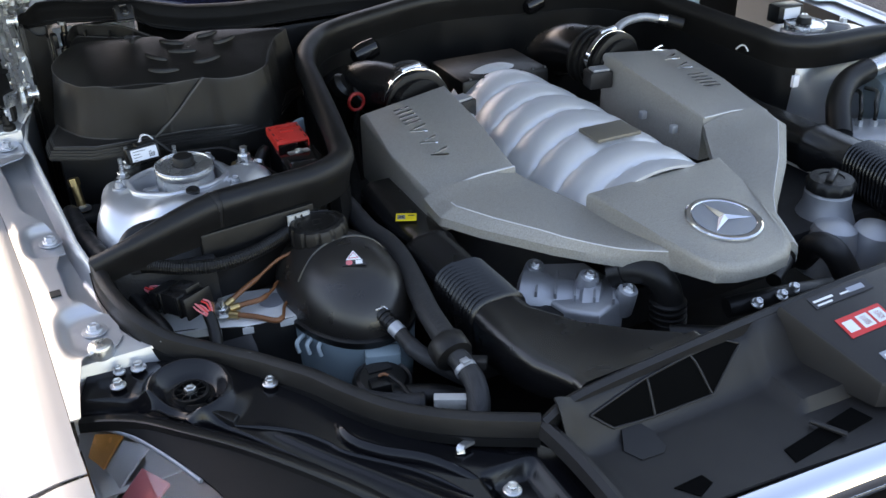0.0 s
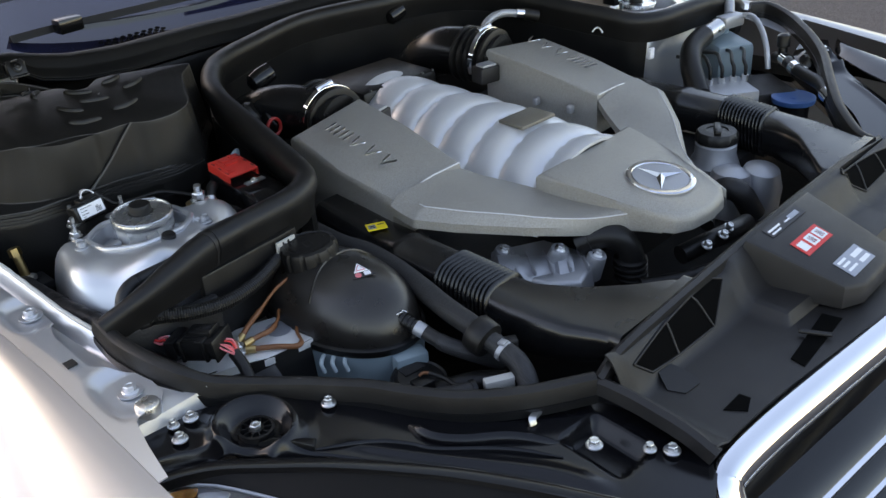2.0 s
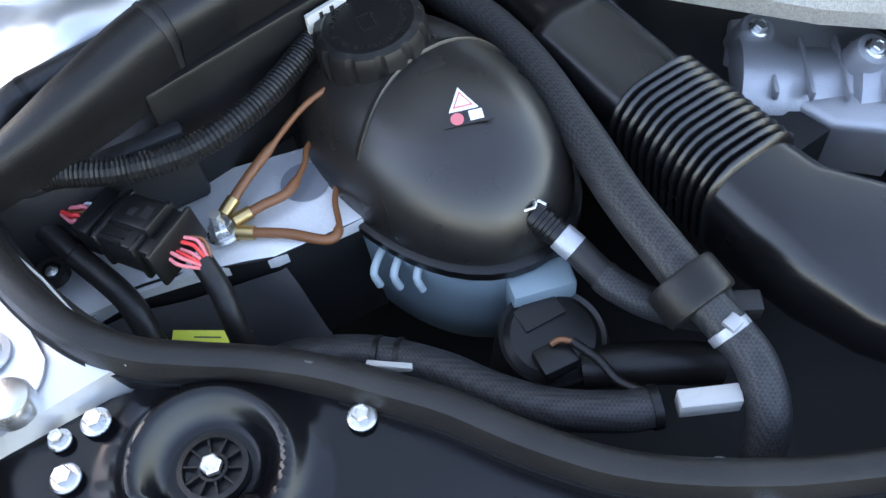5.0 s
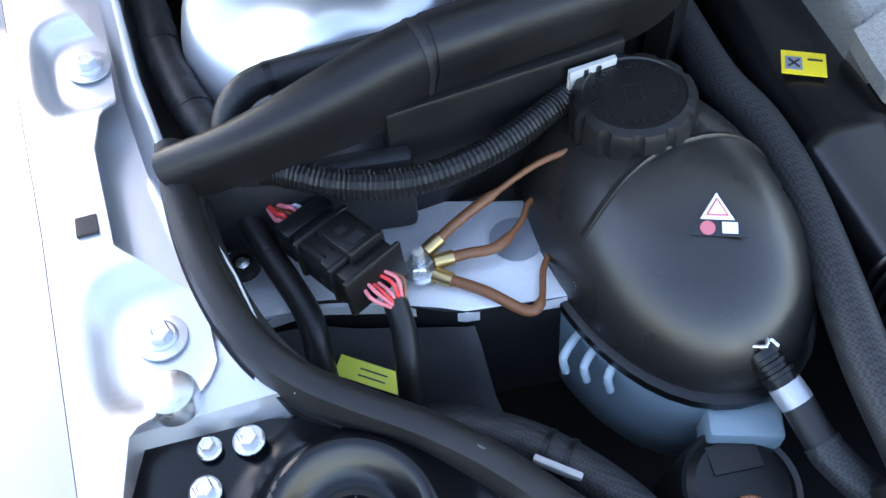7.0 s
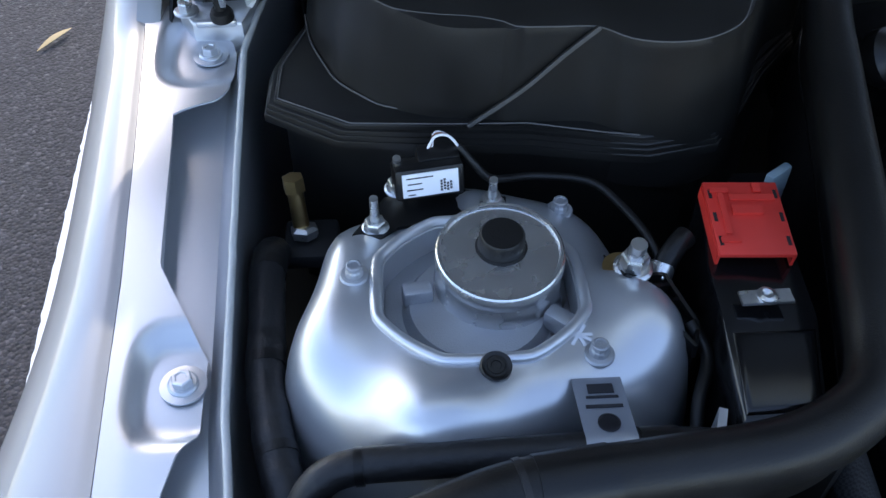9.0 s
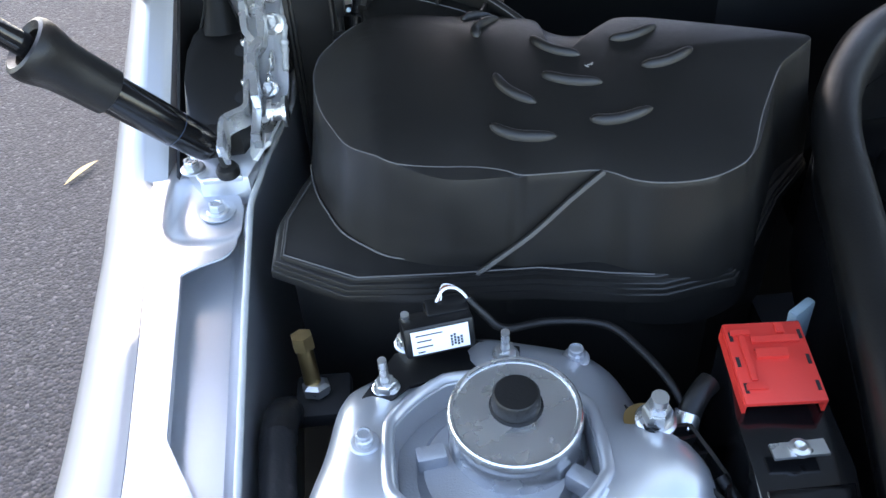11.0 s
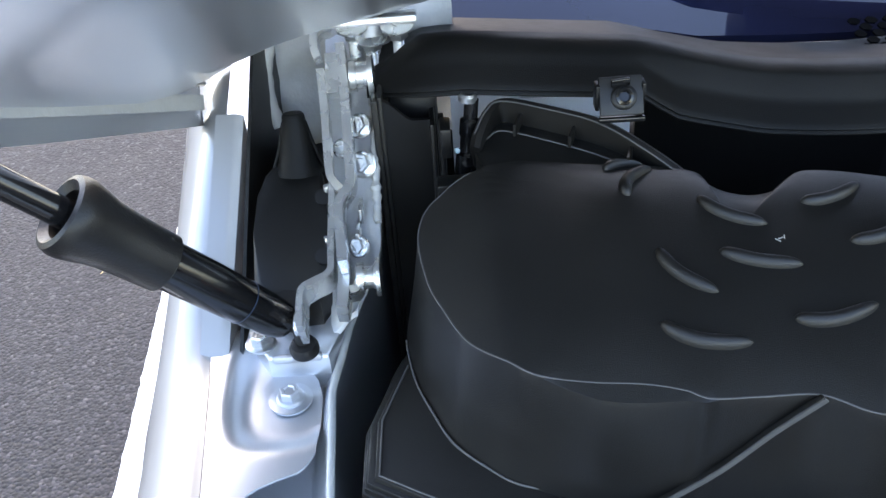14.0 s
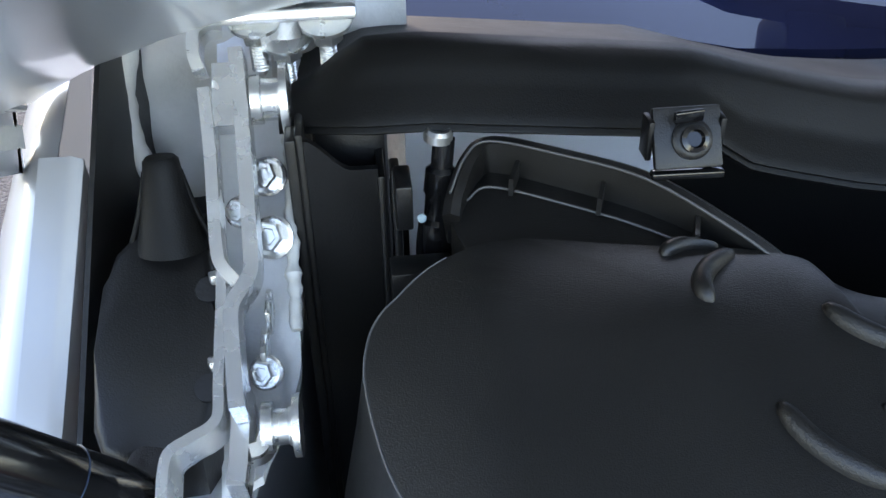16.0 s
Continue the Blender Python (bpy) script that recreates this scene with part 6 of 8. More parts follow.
bm = box(B(), (-0.462, 0.206, 0.722), (0.13, 0.010, 0.085), rz=5, bev=0.003)
solo("inner_wall", bm, M_BLACKPLASTIC, "black partition wall under the weatherstrip", "wall", kind="structure")
wt = thing("white_clip", (-0.418, 0.2005, 0.755), "off-white slotted plastic clip under the weatherstrip", "clip")
part("plate", box(B(), (-0.418, 0.2005, 0.754), (0.026, 0.0025, 0.012), rz=5), M_SEALER, wt)
for k in (-0.004, 0.003):
    part("slot", box(B(), (-0.418 + k, 0.1990, 0.754), (0.0022, 0.0012, 0.009), rz=5), M_DARK, wt)

# bright chassis ledge
lg = thing("chassis_ledge", (-0.53, 0.16, 0.60), "pale silver painted chassis ledge with bolts", "chassis rail")
bm = prism(B(), [(-0.625, 0.222), (-0.609, 0.154), (-0.583, 0.155), (-0.545, 0.143), (-0.51, 0.126), (-0.455, 0.118), (-0.44, 0.18), (-0.505, 0.200), (-0.568, 0.222)], lambda x, y: 0.687 - 0.02 * (y - 0.15), 0.678, 0.002)
part("top", bm, M_PILLAR, lg)
# Wall under the ledge's edge: shade is painted on as near-black.
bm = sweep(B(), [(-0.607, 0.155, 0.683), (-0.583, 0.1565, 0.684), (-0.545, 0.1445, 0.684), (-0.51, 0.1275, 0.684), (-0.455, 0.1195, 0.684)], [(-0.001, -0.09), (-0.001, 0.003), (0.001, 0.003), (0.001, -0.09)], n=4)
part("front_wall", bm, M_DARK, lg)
LEDGE = [(-0.62, 0.158), (-0.607, 0.1535), (-0.583, 0.155), (-0.545, 0.143), (-0.51, 0.126), (-0.455, 0.118), (-0.40, 0.11)]


def liner(u, v):
    x = -0.625 + 0.118 * u + 0.02 * v * u
    xs = min(max(x, -0.62), -0.40)
    k = max(i for i in range(len(LEDGE) - 1) if LEDGE[i][0] <= xs + 1e-9)
    (xa, ya), (xb, yb) = LEDGE[k], LEDGE[k + 1]
    return (x, ya + (yb - ya) * (xs - xa) / (xb - xa) - 0.004 - 0.105 * v, 0.676 - 0.030 * sstep(v, 0.0, 0.25) - 0.055 * v + 0.006 * math.sin(6 * x * 8))


wl = thing("wing_liner", (-0.57, 0.10, 0.60), "dusty dark grey moulded liner below the chassis ledge", "liner")
part("sheet", surf(B(), liner, 40, 14, 0.002), M_LINER, wl)
for xx in (-0.578, -0.566, -0.552):
    part("moulded_rib", sweep(B(), [(xx + 0.002 * k, 0.150 - 0.022 * k, 0.652 - 0.012 * k) for k in range(4)], [(-0.0045, -0.004), (-0.0030, 0.003), (0.0030, 0.003), (0.0045, -0.004)], n=3), M_LINER, wl)
part("hole_plug", lathe(B(), (-0.471, 0.160, 0.688), (0, 0, 1), [(0.014, 0), (0.014, 0.0006), (0.001, 0.0007)], 28), M_SILVERLABEL, lg)

stud = thing("earth_stud", (-0.525, 0.155, 0.686), "zinc earth stud with three brown cables on brass lugs", "earth point")
part("nut", hexhead(B(), (-0.525, 0.155, 0.691), (0, 0, 1), 0.012, 0.007, 0.009), M_ZINC, stud, sharp=25)
part("thread", cyl(B(), (-0.525, 0.155, 0.695), (-0.5255, 0.154, 0.710), 0.0035, 0.003, 14), M_ZINC, stud)
for pts, dz in (([(-0.5175, 0.1635, 0.696), (-0.500, 0.1705, 0.702), (-0.478, 0.1761, 0.710), (-0.4531, 0.1764, 0.725), (-0.425, 0.175, 0.732)], 0.0), ([(-0.5146, 0.1552, 0.695), (-0.500, 0.1535, 0.697), (-0.4843, 0.152, 0.698), (-0.468, 0.162, 0.699), (-0.4569, 0.1735, 0.700), (-0.430, 0.176, 0.700)], 0.0), ([(-0.5175, 0.1487, 0.692), (-0.4977, 0.1321, 0.692), (-0.4822, 0.1148, 0.692), (-0.473, 0.118, 0.692), (-0.4638, 0.1374, 0.692), (-0.448, 0.150, 0.692), (-0.42, 0.152, 0.692)], 0.0)):
    c = part("cable", sweep(B(), pts, 0.0029, n=8, scale=lambda u: 1.0 - 0.4 * sstep(u, 0.48, 0.52)), M_COPPER, stud, "brown earth cable")
    d = (Vector(pts[1]) - Vector(pts[0])).normalized()
    p = Vector(pts[0])
    part("lug", sweep(B(), [p - d * 0.002, p + d * 0.008], 0.0040, n=2), M_BRASS, c, "brass crimp lug")
    part("eye", box(B(), tuple(p - d * 0.005 + Vector((0, 0, -0.002))), (0.010, 0.008, 0.0012), rz=math.degrees(math.atan2(d.y, d.x))), M_BRASS, c)

cn = thing("connector", (-0.566, 0.15, 0.69), "large black wiring connector with pink and red wires", "connector")
mC = Matrix.Translation((-0.5630, 0.1590, 0.7205)) @ Matrix.Rotation(radians(-62.5), 4, "Z") @ Matrix.Rotation(radians(-8), 4, "Y")
for dx, w, h, t in ((-0.0240, 0.012, 0.030, 0.020), (-0.0165, 0.006, 0.025, 0.016), (0.0010, 0.030, 0.031, 0.022), (-0.0110, 0.004, 0.034, 0.024), (0.0150, 0.004, 0.034, 0.024), (0.0215, 0.010, 0.029, 0.020), (0.0270, 0.003, 0.035, 0.024)):
    part("shell", box(B(), None, (w, h, t), bev=0.0018, m=mC @ Matrix.Translation((dx, 0, 0))), M_BLACKPLASTIC, cn)
part("latch", box(B(), None, (0.024, 0.017, 0.006), bev=0.0012, m=mC @ Matrix.Translation((0.006, 0.003, 0.0125))), M_BLACKPLASTIC, cn)
part("latch_ridge", box(B(), None, (0.003, 0.018, 0.0075), bev=0.0008, m=mC @ Matrix.Translation((0.019, 0.003, 0.0130))), M_BLACKPLASTIC, cn)
for dx, dy, w, h in ((0.0125, 0.004, 0.0060, 0.0075), (0.004, 0.002, 0.0045, 0.0050)):
    part("latch_slot", box(B(), None, (w, h, 0.001), m=mC @ Matrix.Translation((dx, dy, 0.0153))), M_DARK, cn)
for k in range(5):
    part("rail", box(B(), None, (0.016, 0.0012, 0.0012), m=mC @ Matrix.Translation((-0.001, -0.0135 + 0.0032 * k - (0.006 if k < 2 else -0.006) * 0.2, 0.0112))), M_BLACKPLASTIC, cn)
for i in range(7):
    a = mC @ Vector((-0.030, -0.007 + 0.0022 * i, 0.003 * math.sin(i * 2.1)))
    b = a + Vector((-0.006 - 0.0006 * i, 0.007, 0.004))
    part("wire", sweep(B(), [a, (a + b) / 2 + Vector((0, 0, 0.003)), b, Vector((-0.5925 - 0.0006 * i, 0.2050, 0.722))], 0.00125, n=5), (M_PINK, M_REDLABEL, M_PINK, M_COPPER, M_PINK, M_REDLABEL, M_WHITE)[i], cn)
    a = mC @ Vector((0.028, -0.008 + 0.0026 * i, 0.002 * math.sin(i * 1.7)))
    b = a + Vector((0.003 + 0.0004 * i, -0.005, -0.003))
    part("wire", sweep(B(), [a, b, Vector((-0.5435 + 0.0004 * i, 0.124, 0.710))], 0.0010, n=5), (M_PINK, M_PINK, M_REDLABEL, M_PINK, M_REDLABEL, M_PINK, M_COPPER)[i], cn)
tube("sleeve", [(-0.5442, 0.1300, 0.7125), (-0.5438, 0.122, 0.706), (-0.5440, 0.1152, 0.700), (-0.5466, 0.1028, 0.685), (-0.550, 0.09, 0.64)], 0.0062, M_RUBBER, cn)
tube("tail_sleeve", [(-0.5895, 0.2035, 0.723), (-0.600, 0.212, 0.724), (-0.612, 0.222, 0.724)], 0.0062, M_RUBBER, cn)
hb = thing("wiring_harness", (-0.60, 0.17, 0.65), "black sleeved wiring harness clipped to the chassis ledge", "wiring harness")
tube("sleeve", [(-0.612, 0.226, 0.722), (-0.6052, 0.2134, 0.720), (-0.6016, 0.1995, 0.712), (-0.5947, 0.1754, 0.706), (-0.5854, 0.1436, 0.698), (-0.5855, 0.1248, 0.680), (-0.586, 0.11, 0.64)], 0.0068, M_RUBBER, hb)
part("cable_tie", sweep(B(), [(-0.5965, 0.1815, 0.7074), (-0.5955, 0.1780, 0.7066)], 0.0074, n=2), M_BLACKPLASTIC, hb)
ck = thing("clip_ring", (-0.606, 0.179, 0.686), "oval black push-in clip with a silver pin", "clip")
bm = lathe(B(), (-0.6100, 0.1790, 0.700), (0, 0, 1), [(0.0085, 0), (0.0085, 0.006), (0.0055, 0.006), (0.0055, 0.001)], 24)
part("ring", bm, M_BLACKPLASTIC, ck)
part("pin", lathe(B(), (-0.6100, 0.1790, 0.700), (0, 0, 1), [(0.0038, 0), (0.0036, 0.005), (0.001, 0.006)], 12), M_ZINC, ck)
bm = box(B(), None, (0.044, 0.0112, 0.0006), m=Matrix.Translation((-0.5605, 0.1197, 0.6605)) @ Matrix.Rotation(radians(-38), 4, "Z") @ Matrix.Rotation(radians(12), 4, "X"))
tg = thing("wiring_tag", (-0.5605, 0.1197, 0.66), "bright yellow-green wiring tag with small print", "tag")
part("tag_sheet", bm, M_TAG, tg, smooth=False)
for dy in (0.0015, -0.002):
    part("print_bar", box(B(), None, (0.015, 0.0007, 0.0005), m=Matrix.Translation((-0.5605, 0.1197, 0.6609)) @ Matrix.Rotation(radians(-38), 4, "Z") @ Matrix.Rotation(radians(12), 4, "X") @ Matrix.Translation((-0.002, dy, 0))), M_INK, tg, smooth=False)

# warning triangle on the tank
mT = Matrix.Translation((-0.3955, 0.1035, 0.7432)) @ Matrix.Rotation(radians(-22), 4, "Z") @ Matrix.Rotation(radians(14), 4, "X")
tri_t = thing("warning_label", (-0.3955, 0.1035, 0.743), "small black triangular label with a white hot-surface symbol", "label")


def tri_plate(s, dx, dy, dz):
    bm = B()
    vs = [bm.verts.new(mT @ Vector((dx + s * math.cos(radians(a)), dy + s * math.sin(radians(a)), dz))) for a in (90, 210, 330)]
    lo = [bm.verts.new(v.co - Vector((0, 0, 0.0006))) for v in vs]
    bm.faces.new(vs)
    bm.faces.new(lo[::-1])
    for i in range(3):
        bm.faces.new((vs[i], lo[i], lo[(i + 1) % 3], vs[(i + 1) % 3]))
    return bm


part("backing", tri_plate(0.0150, 0.0, -0.001, 0.0008), M_INK, tri_t, smooth=False)
part("symbol", tri_plate(0.0088, -0.001, 0.004, 0.0014), M_WHITE, tri_t, smooth=False)
part("symbol_edge", tri_plate(0.0060, -0.001, 0.0042, 0.0018), M_PINK, tri_t, smooth=False)
part("symbol_inner", tri_plate(0.0044, -0.001, 0.0042, 0.0021), M_WHITE, tri_t, smooth=False)
part("red_disc", lathe(B(), mT @ Vector((-0.0055, -0.0050, 0.001)), mT.to_3x3() @ Vector((0, 0, 1)), [(0.0034, 0), (0.0034, 0.0006), (0.0022, 0.0007), (0.0022, 0.0005), (0.0002, 0.0005)], 20), M_PINK, tri_t)
part("print_block", box(B(), None, (0.0070, 0.0055, 0.0004), m=mT @ Matrix.Translation((0.0045, -0.0045, 0.0012))), M_WHITE, tri_t, smooth=False)

# round pump below the tank
hn = thing("coolant_pump", (-0.412, 0.008, 0.58), "round black pump housing with a plugged orange wire", "pump")
bm = lathe(B(), (-0.4150, 0.0165, 0.60), (0.03, -0.12, 1), [(0.030, 0), (0.030, 0.058), (0.0285, 0.062), (0.026, 0.0605), (0.0245, 0.062), (0.0225, 0.064), (0.001, 0.0645)], 44)
part("housing", bm, M_BLACKPLASTIC, hn)
part("socket", box(B(), (-0.4220, -0.0040, 0.664), (0.020, 0.016, 0.012), rz=-10, bev=0.0015), M_BLACKPLASTIC, hn)
part("plate", box(B(), (-0.4115, 0.0225, 0.6655), (0.024, 0.014, 0.002), rz=-6), M_GREYPLASTIC, hn)
tube("wire", [(-0.4205, 0.0015, 0.6715), (-0.416, 0.000, 0.6735), (-0.4115, -0.004, 0.6725)], 0.0016, M_COPPER, hn, label="orange wire end")
tube("lead", [(-0.4115, -0.004, 0.6725), (-0.407, -0.020, 0.671), (-0.4065, -0.034, 0.670), (-0.4010, -0.047, 0.672)], 0.0024, M_RUBBER, hn)
sh = thing("lower_hose", (-0.46, 0.0, 0.60), "black braided hose lying behind the front weatherstrip", "hose")
tube("sleeve", [(-0.545, 0.092, 0.650), (-0.5243, 0.0790, 0.660), (-0.4962, 0.0570, 0.664), (-0.4731, 0.0270, 0.666), (-0.4584, -0.001, 0.667), (-0.4415, -0.0250, 0.668), (-0.4160, -0.0470, 0.669), (-0.4000, -0.0560, 0.670)], 0.0105, M_BRAID, sh)
part("tie", sweep(B(), [(-0.4045, -0.0540, 0.6700), (-0.4005, -0.0558, 0.6700)], 0.0114, n=2), M_BLACKPLASTIC, sh)
part("clamp_plate", box(B(), (-0.3810, -0.0690, 0.674), (0.030, 0.010, 0.012), rz=-30, bev=0.001), M_SEALER, sh, "pale metal clamp plate")
tube("pipe", [(-0.410, -0.012, 0.652), (-0.388, -0.027, 0.655), (-0.3718, -0.0380, 0.655), (-0.352, -0.052, 0.650)], 0.0115, M_RUBBER, sh)

part("clip_plate", box(B(), (-0.4935, 0.0410, 0.6720), (0.024, 0.0035, 0.006), rz=-42, bev=0.0008), M_SEALER, sh, "pale metal clip plate")
for k in (-0.004, 0.004):
    part("clip_band", sweep(B(), [(-0.4905 + k, 0.0500 - k, 0.6645), (-0.4885 + k, 0.0480 - k, 0.6648)], 0.0115, n=2), M_BLACKPLASTIC, sh)
tube("wire_loop", [(-0.3690, -0.0760, 0.6770), (-0.3620, -0.0780, 0.6790), (-0.3590, -0.0720, 0.6840), (-0.3620, -0.0600, 0.6880)], 0.0016, M_ZINC, sh, label="bent bright wire loop")
for nm, p, sz, rz in (("hose_bracket", (-0.3380, -0.0440, 0.6860), (0.020, 0.012, 0.010), -35), ("hose_bracket", (-0.3480, -0.0360, 0.6920), (0.016, 0.020, 0.008), -30)):
    part(nm, box(B(), p, sz, rz=rz, bev=0.001), M_GREYPLASTIC, sh)

# pressed steel hook and plastic wheel on the front panel
bm = sweep(B(), [(-0.4045, -0.1300, panel_top(-0.4045, -0.1300) + 0.001), (-0.4025, -0.1275, panel_top(-0.4025, -0.1275) + 0.0065), (-0.388, -0.1245, panel_top(-0.388, -0.1245) + 0.0065), (-0.3735, -0.1215, panel_top(-0.3735, -0.1215) + 0.006)], [(-0.0034, -0.002), (-0.0034, 0.001), (0.0034, 0.001), (0.0034, -0.002)], n=4)
solo("metal_hook", bm, M_ZINC, "short pale pressed metal hook on the front panel", "hook")
wh = thing("adjuster_wheel", (-0.590, 0.034, pz(-0.59, 0.034)), "round black spoked plastic adjuster with a bolt in it", "adjuster")
zc = panel_top(-0.590, 0.034) - 0.001
part("ring", lathe(B(), (-0.590, 0.034, zc), (0, 0, 1), [(0.0165, 0), (0.0165, 0.006), (0.0140, 0.0062), (0.0138, 0.002), (0.007, 0.002), (0.007, 0.006), (0.0045, 0.006)], 36), M_BLACKPLASTIC, wh)
for i in range(10):
    a = 36 * i
    part("spoke", box(B(), (-0.590 + 0.0105 * math.cos(radians(a)), 0.034 + 0.0105 * math.sin(radians(a)), zc + 0.0035), (0.0075, 0.0010, 0.004), rz=a), M_BLACKPLASTIC, wh)
part("bolt", hexhead(B(), (-0.590, 0.034, zc + 0.004), (0, 0, 1), 0.009, 0.004, 0.0065), M_ZINC, wh, sharp=25)
bm = prism(B(), [(-0.600, 0.018), (-0.582, 0.016), (-0.560, -0.012), (-0.568, -0.020), (-0.590, 0.004)], lambda x, y: panel_top(x, y) + 0.004, 0.66, 0.002)
part("arm", bm, M_BLACKPLASTIC, wh)

# ---------------- bonnet hinge, gas strut and rear corner ----------------
hinge = thing("link_hinge", (-0.64, 0.62, 0.78), "zinc-plated multi-link bonnet hinge, unfolded", "hinge")


def flat(pts, w, t, up):
    """A flat steel link along a line: w wide, t thick."""
    return sweep(B(), pts, [(-w / 2, -t / 2), (-w / 2, t / 2), (w / 2, t / 2), (w / 2, -t / 2)], n=4, up=up)


part("outer_link", flat([(-0.6489, 0.6787, 0.8963), (-0.6479, 0.6680, 0.8859), (-0.6472, 0.6569, 0.8761), (-0.6467, 0.6447, 0.8662), (-0.6460, 0.6338, 0.8583), (-0.6446, 0.6284, 0.8544), (-0.6398, 0.6236, 0.8503)], 0.0042, 0.012, (0, -0.6, 0.8)), M_BRIGHTZINC, hinge)
part("inner_link", flat([(-0.6370, 0.6884, 0.9064), (-0.6362, 0.6766, 0.8942), (-0.6355, 0.6595, 0.8783), (-0.6350, 0.6448, 0.8664), (-0.6345, 0.6330, 0.8578), (-0.6347, 0.6253, 0.8526), (-0.6377, 0.6199, 0.8499), (-0.6407, 0.6145, 0.8472), (-0.6409, 0.6066, 0.8429), (-0.6400, 0.5944, 0.8365), (-0.6389, 0.5822, 0.8309)], 0.0050, 0.014, (0, -0.6, 0.8)), M_BRIGHTZINC, hinge)
part("foot_link", flat([(-0.6458, 0.6352, 0.8440), (-0.6460, 0.6246, 0.8372), (-0.6464, 0.6139, 0.8311), (-0.6466, 0.5996, 0.8240), (-0.6468, 0.5906, 0.8200), (-0.6498, 0.5862, 0.8185), (-0.6556, 0.5824, 0.8180), (-0.6609, 0.5781, 0.8172), (-0.6622, 0.5727, 0.8150), (-0.6622, 0.5648, 0.8115), (-0.6619, 0.5570, 0.8080)], 0.0034, 0.022, (0, -0.5, 0.85)), M_BRIGHTZINC, hinge, "bent zinc foot bracket")
for y, z in ((0.6330, 0.8480), (0.6055, 0.8330)):
    part("stop_lug", box(B(), (-0.6482, y, z), (0.0055, 0.004, 0.004), rz=20, bev=0.0008), M_BRIGHTZINC, hinge)
part("foot_rivet", lathe(B(), (-0.6640, 0.5640, 0.8095), (-1, 0, 0), [(0.0062, 0), (0.0062, 0.002), (0.0035, 0.003)], 24), M_BRIGHTZINC, hinge)
part("lower_arm", flat([(-0.6405, 0.6010, 0.8230), (-0.6403, 0.5915, 0.8180), (-0.6408, 0.5800, 0.8120), (-0.6418, 0.5705, 0.8080)], 0.0060, 0.016, (0, -0.5, 0.85)), M_BRIGHTZINC, hinge)
part("arm_step", flat([(-0.6385, 0.5800, 0.8140), (-0.6340, 0.5818, 0.8140), (-0.6318, 0.5860, 0.8165)], 0.0045, 0.014, (0, -0.5, 0.85)), M_BRIGHTZINC, hinge)
part("lower_pivot", lathe(B(), (-0.6335, 0.5868, 0.8195), (1, 0, 0), [(0.0085, 0), (0.0085, 0.0035), (0.0060, 0.0038), (0.0060, 0.0085), (0.0066, 0.0088), (0.0066, 0.0100), (0.0105, 0.0102), (0.0105, 0.0125), (0.003, 0.013)], 28), M_BRIGHTZINC, hinge, sharp=25)
part("upper_pivot", lathe(B(), (-0.6330, 0.6795, 0.8920), (1, 0, 0), [(0.0090, 0), (0.0090, 0.0035), (0.0078, 0.0040), (0.0078, 0.0105), (0.0135, 0.0107), (0.0135, 0.0135), (0.003, 0.014)], 28), M_BRIGHTZINC, hinge, sharp=25)
part("hook_strap", flat([(-0.6420, 0.6928, 0.9152), (-0.6475, 0.6913, 0.9149), (-0.6506, 0.6886, 0.9126), (-0.6510, 0.6835, 0.9072), (-0.6495, 0.6797, 0.9028)], 0.0042, 0.012, (0, -0.7, 0.7)), M_BRIGHTZINC, hinge)
part("pad", flat([(-0.6425, 0.6890, 0.9010), (-0.6428, 0.6800, 0.8920), (-0.6430, 0.6720, 0.8845)], 0.0075, 0.010, (0, -0.6, 0.8)), M_BRIGHTZINC, hinge)
part("top_plate", box(B(), None, (0.054, 0.030, 0.0050), bev=0.0015, m=Matrix.Translation((-0.6200, 0.7040, 0.9150)) @ Matrix.Rotation(radians(-16), 4, "X")), M_BRIGHTZINC, hinge)
for x, y, z in ((-0.6300, 0.6950, 0.9120), (-0.6203, 0.6970, 0.9040), (-0.6045, 0.6950, 0.9105)):
    part("washer", lathe(B(), (x, y, z + 0.0045), (0, 0.3, -1), [(0.0098, 0), (0.0098, 0.0014), (0.006, 0.0016)], 28), M_BRIGHTZINC, hinge, sharp=25)
    part("spacer", cyl(B(), (x, y, z + 0.004), (x, y + 0.002, 0.9165), 0.0062, 0.0066, 24), M_CAST, hinge)
    st = part("fixing_bolt", hexhead(B(), (x, y, z + 0.0035), (0, 0.3, -1), 0.0105, 0.0062, 0.0076), M_BRIGHTZINC, hinge, sharp=25)
    th = B()
    prof = []
    for i in range(10):
        prof += [(0.0034, 0.0005 + i * 0.0013), (0.0029, 0.0011 + i * 0.0013)]
    part("thread", lathe(th, (x, y, z - 0.0025), (0, 0.0, -1), prof + [(0.0020, 0.0145)], 14), M_BRIGHTZINC, st, sharp=20)
for x, y, z, r in ((-0.6300, 0.6683, 0.8660, 0.0075), (-0.6290, 0.6496, 0.8515, 0.0080), (-0.6325, 0.6071, 0.8250, 0.0062), (-0.6400, 0.6579, 0.8580, 0.0060)):
    part("body_bolt", hexhead(B(), (x, y, z), (-0.25, -0.75, 0.6), r * 1.25, 0.005, r), M_BRIGHTZINC, hinge, sharp=25)
for x, y, z in ((-0.6310, 0.6250, 0.8370), (-0.6330, 0.6140, 0.8290)):
    part("slotted_tab", box(B(), (x, y, z), (0.0022, 0.014, 0.010), bev=0.0006), M_BRIGHTZINC, hinge)

gas = thing("gas_strut", (-0.674, 0.59, 0.78), "black gas strut with a flared collar holding the bonnet up", "gas strut")
P0, P1 = Vector((-0.6735, 0.5710, 0.8060)), Vector((-0.7486, 0.5388, 0.9030))
D = (P1 - P0).normalized()
Lg = (P1 - P0).length
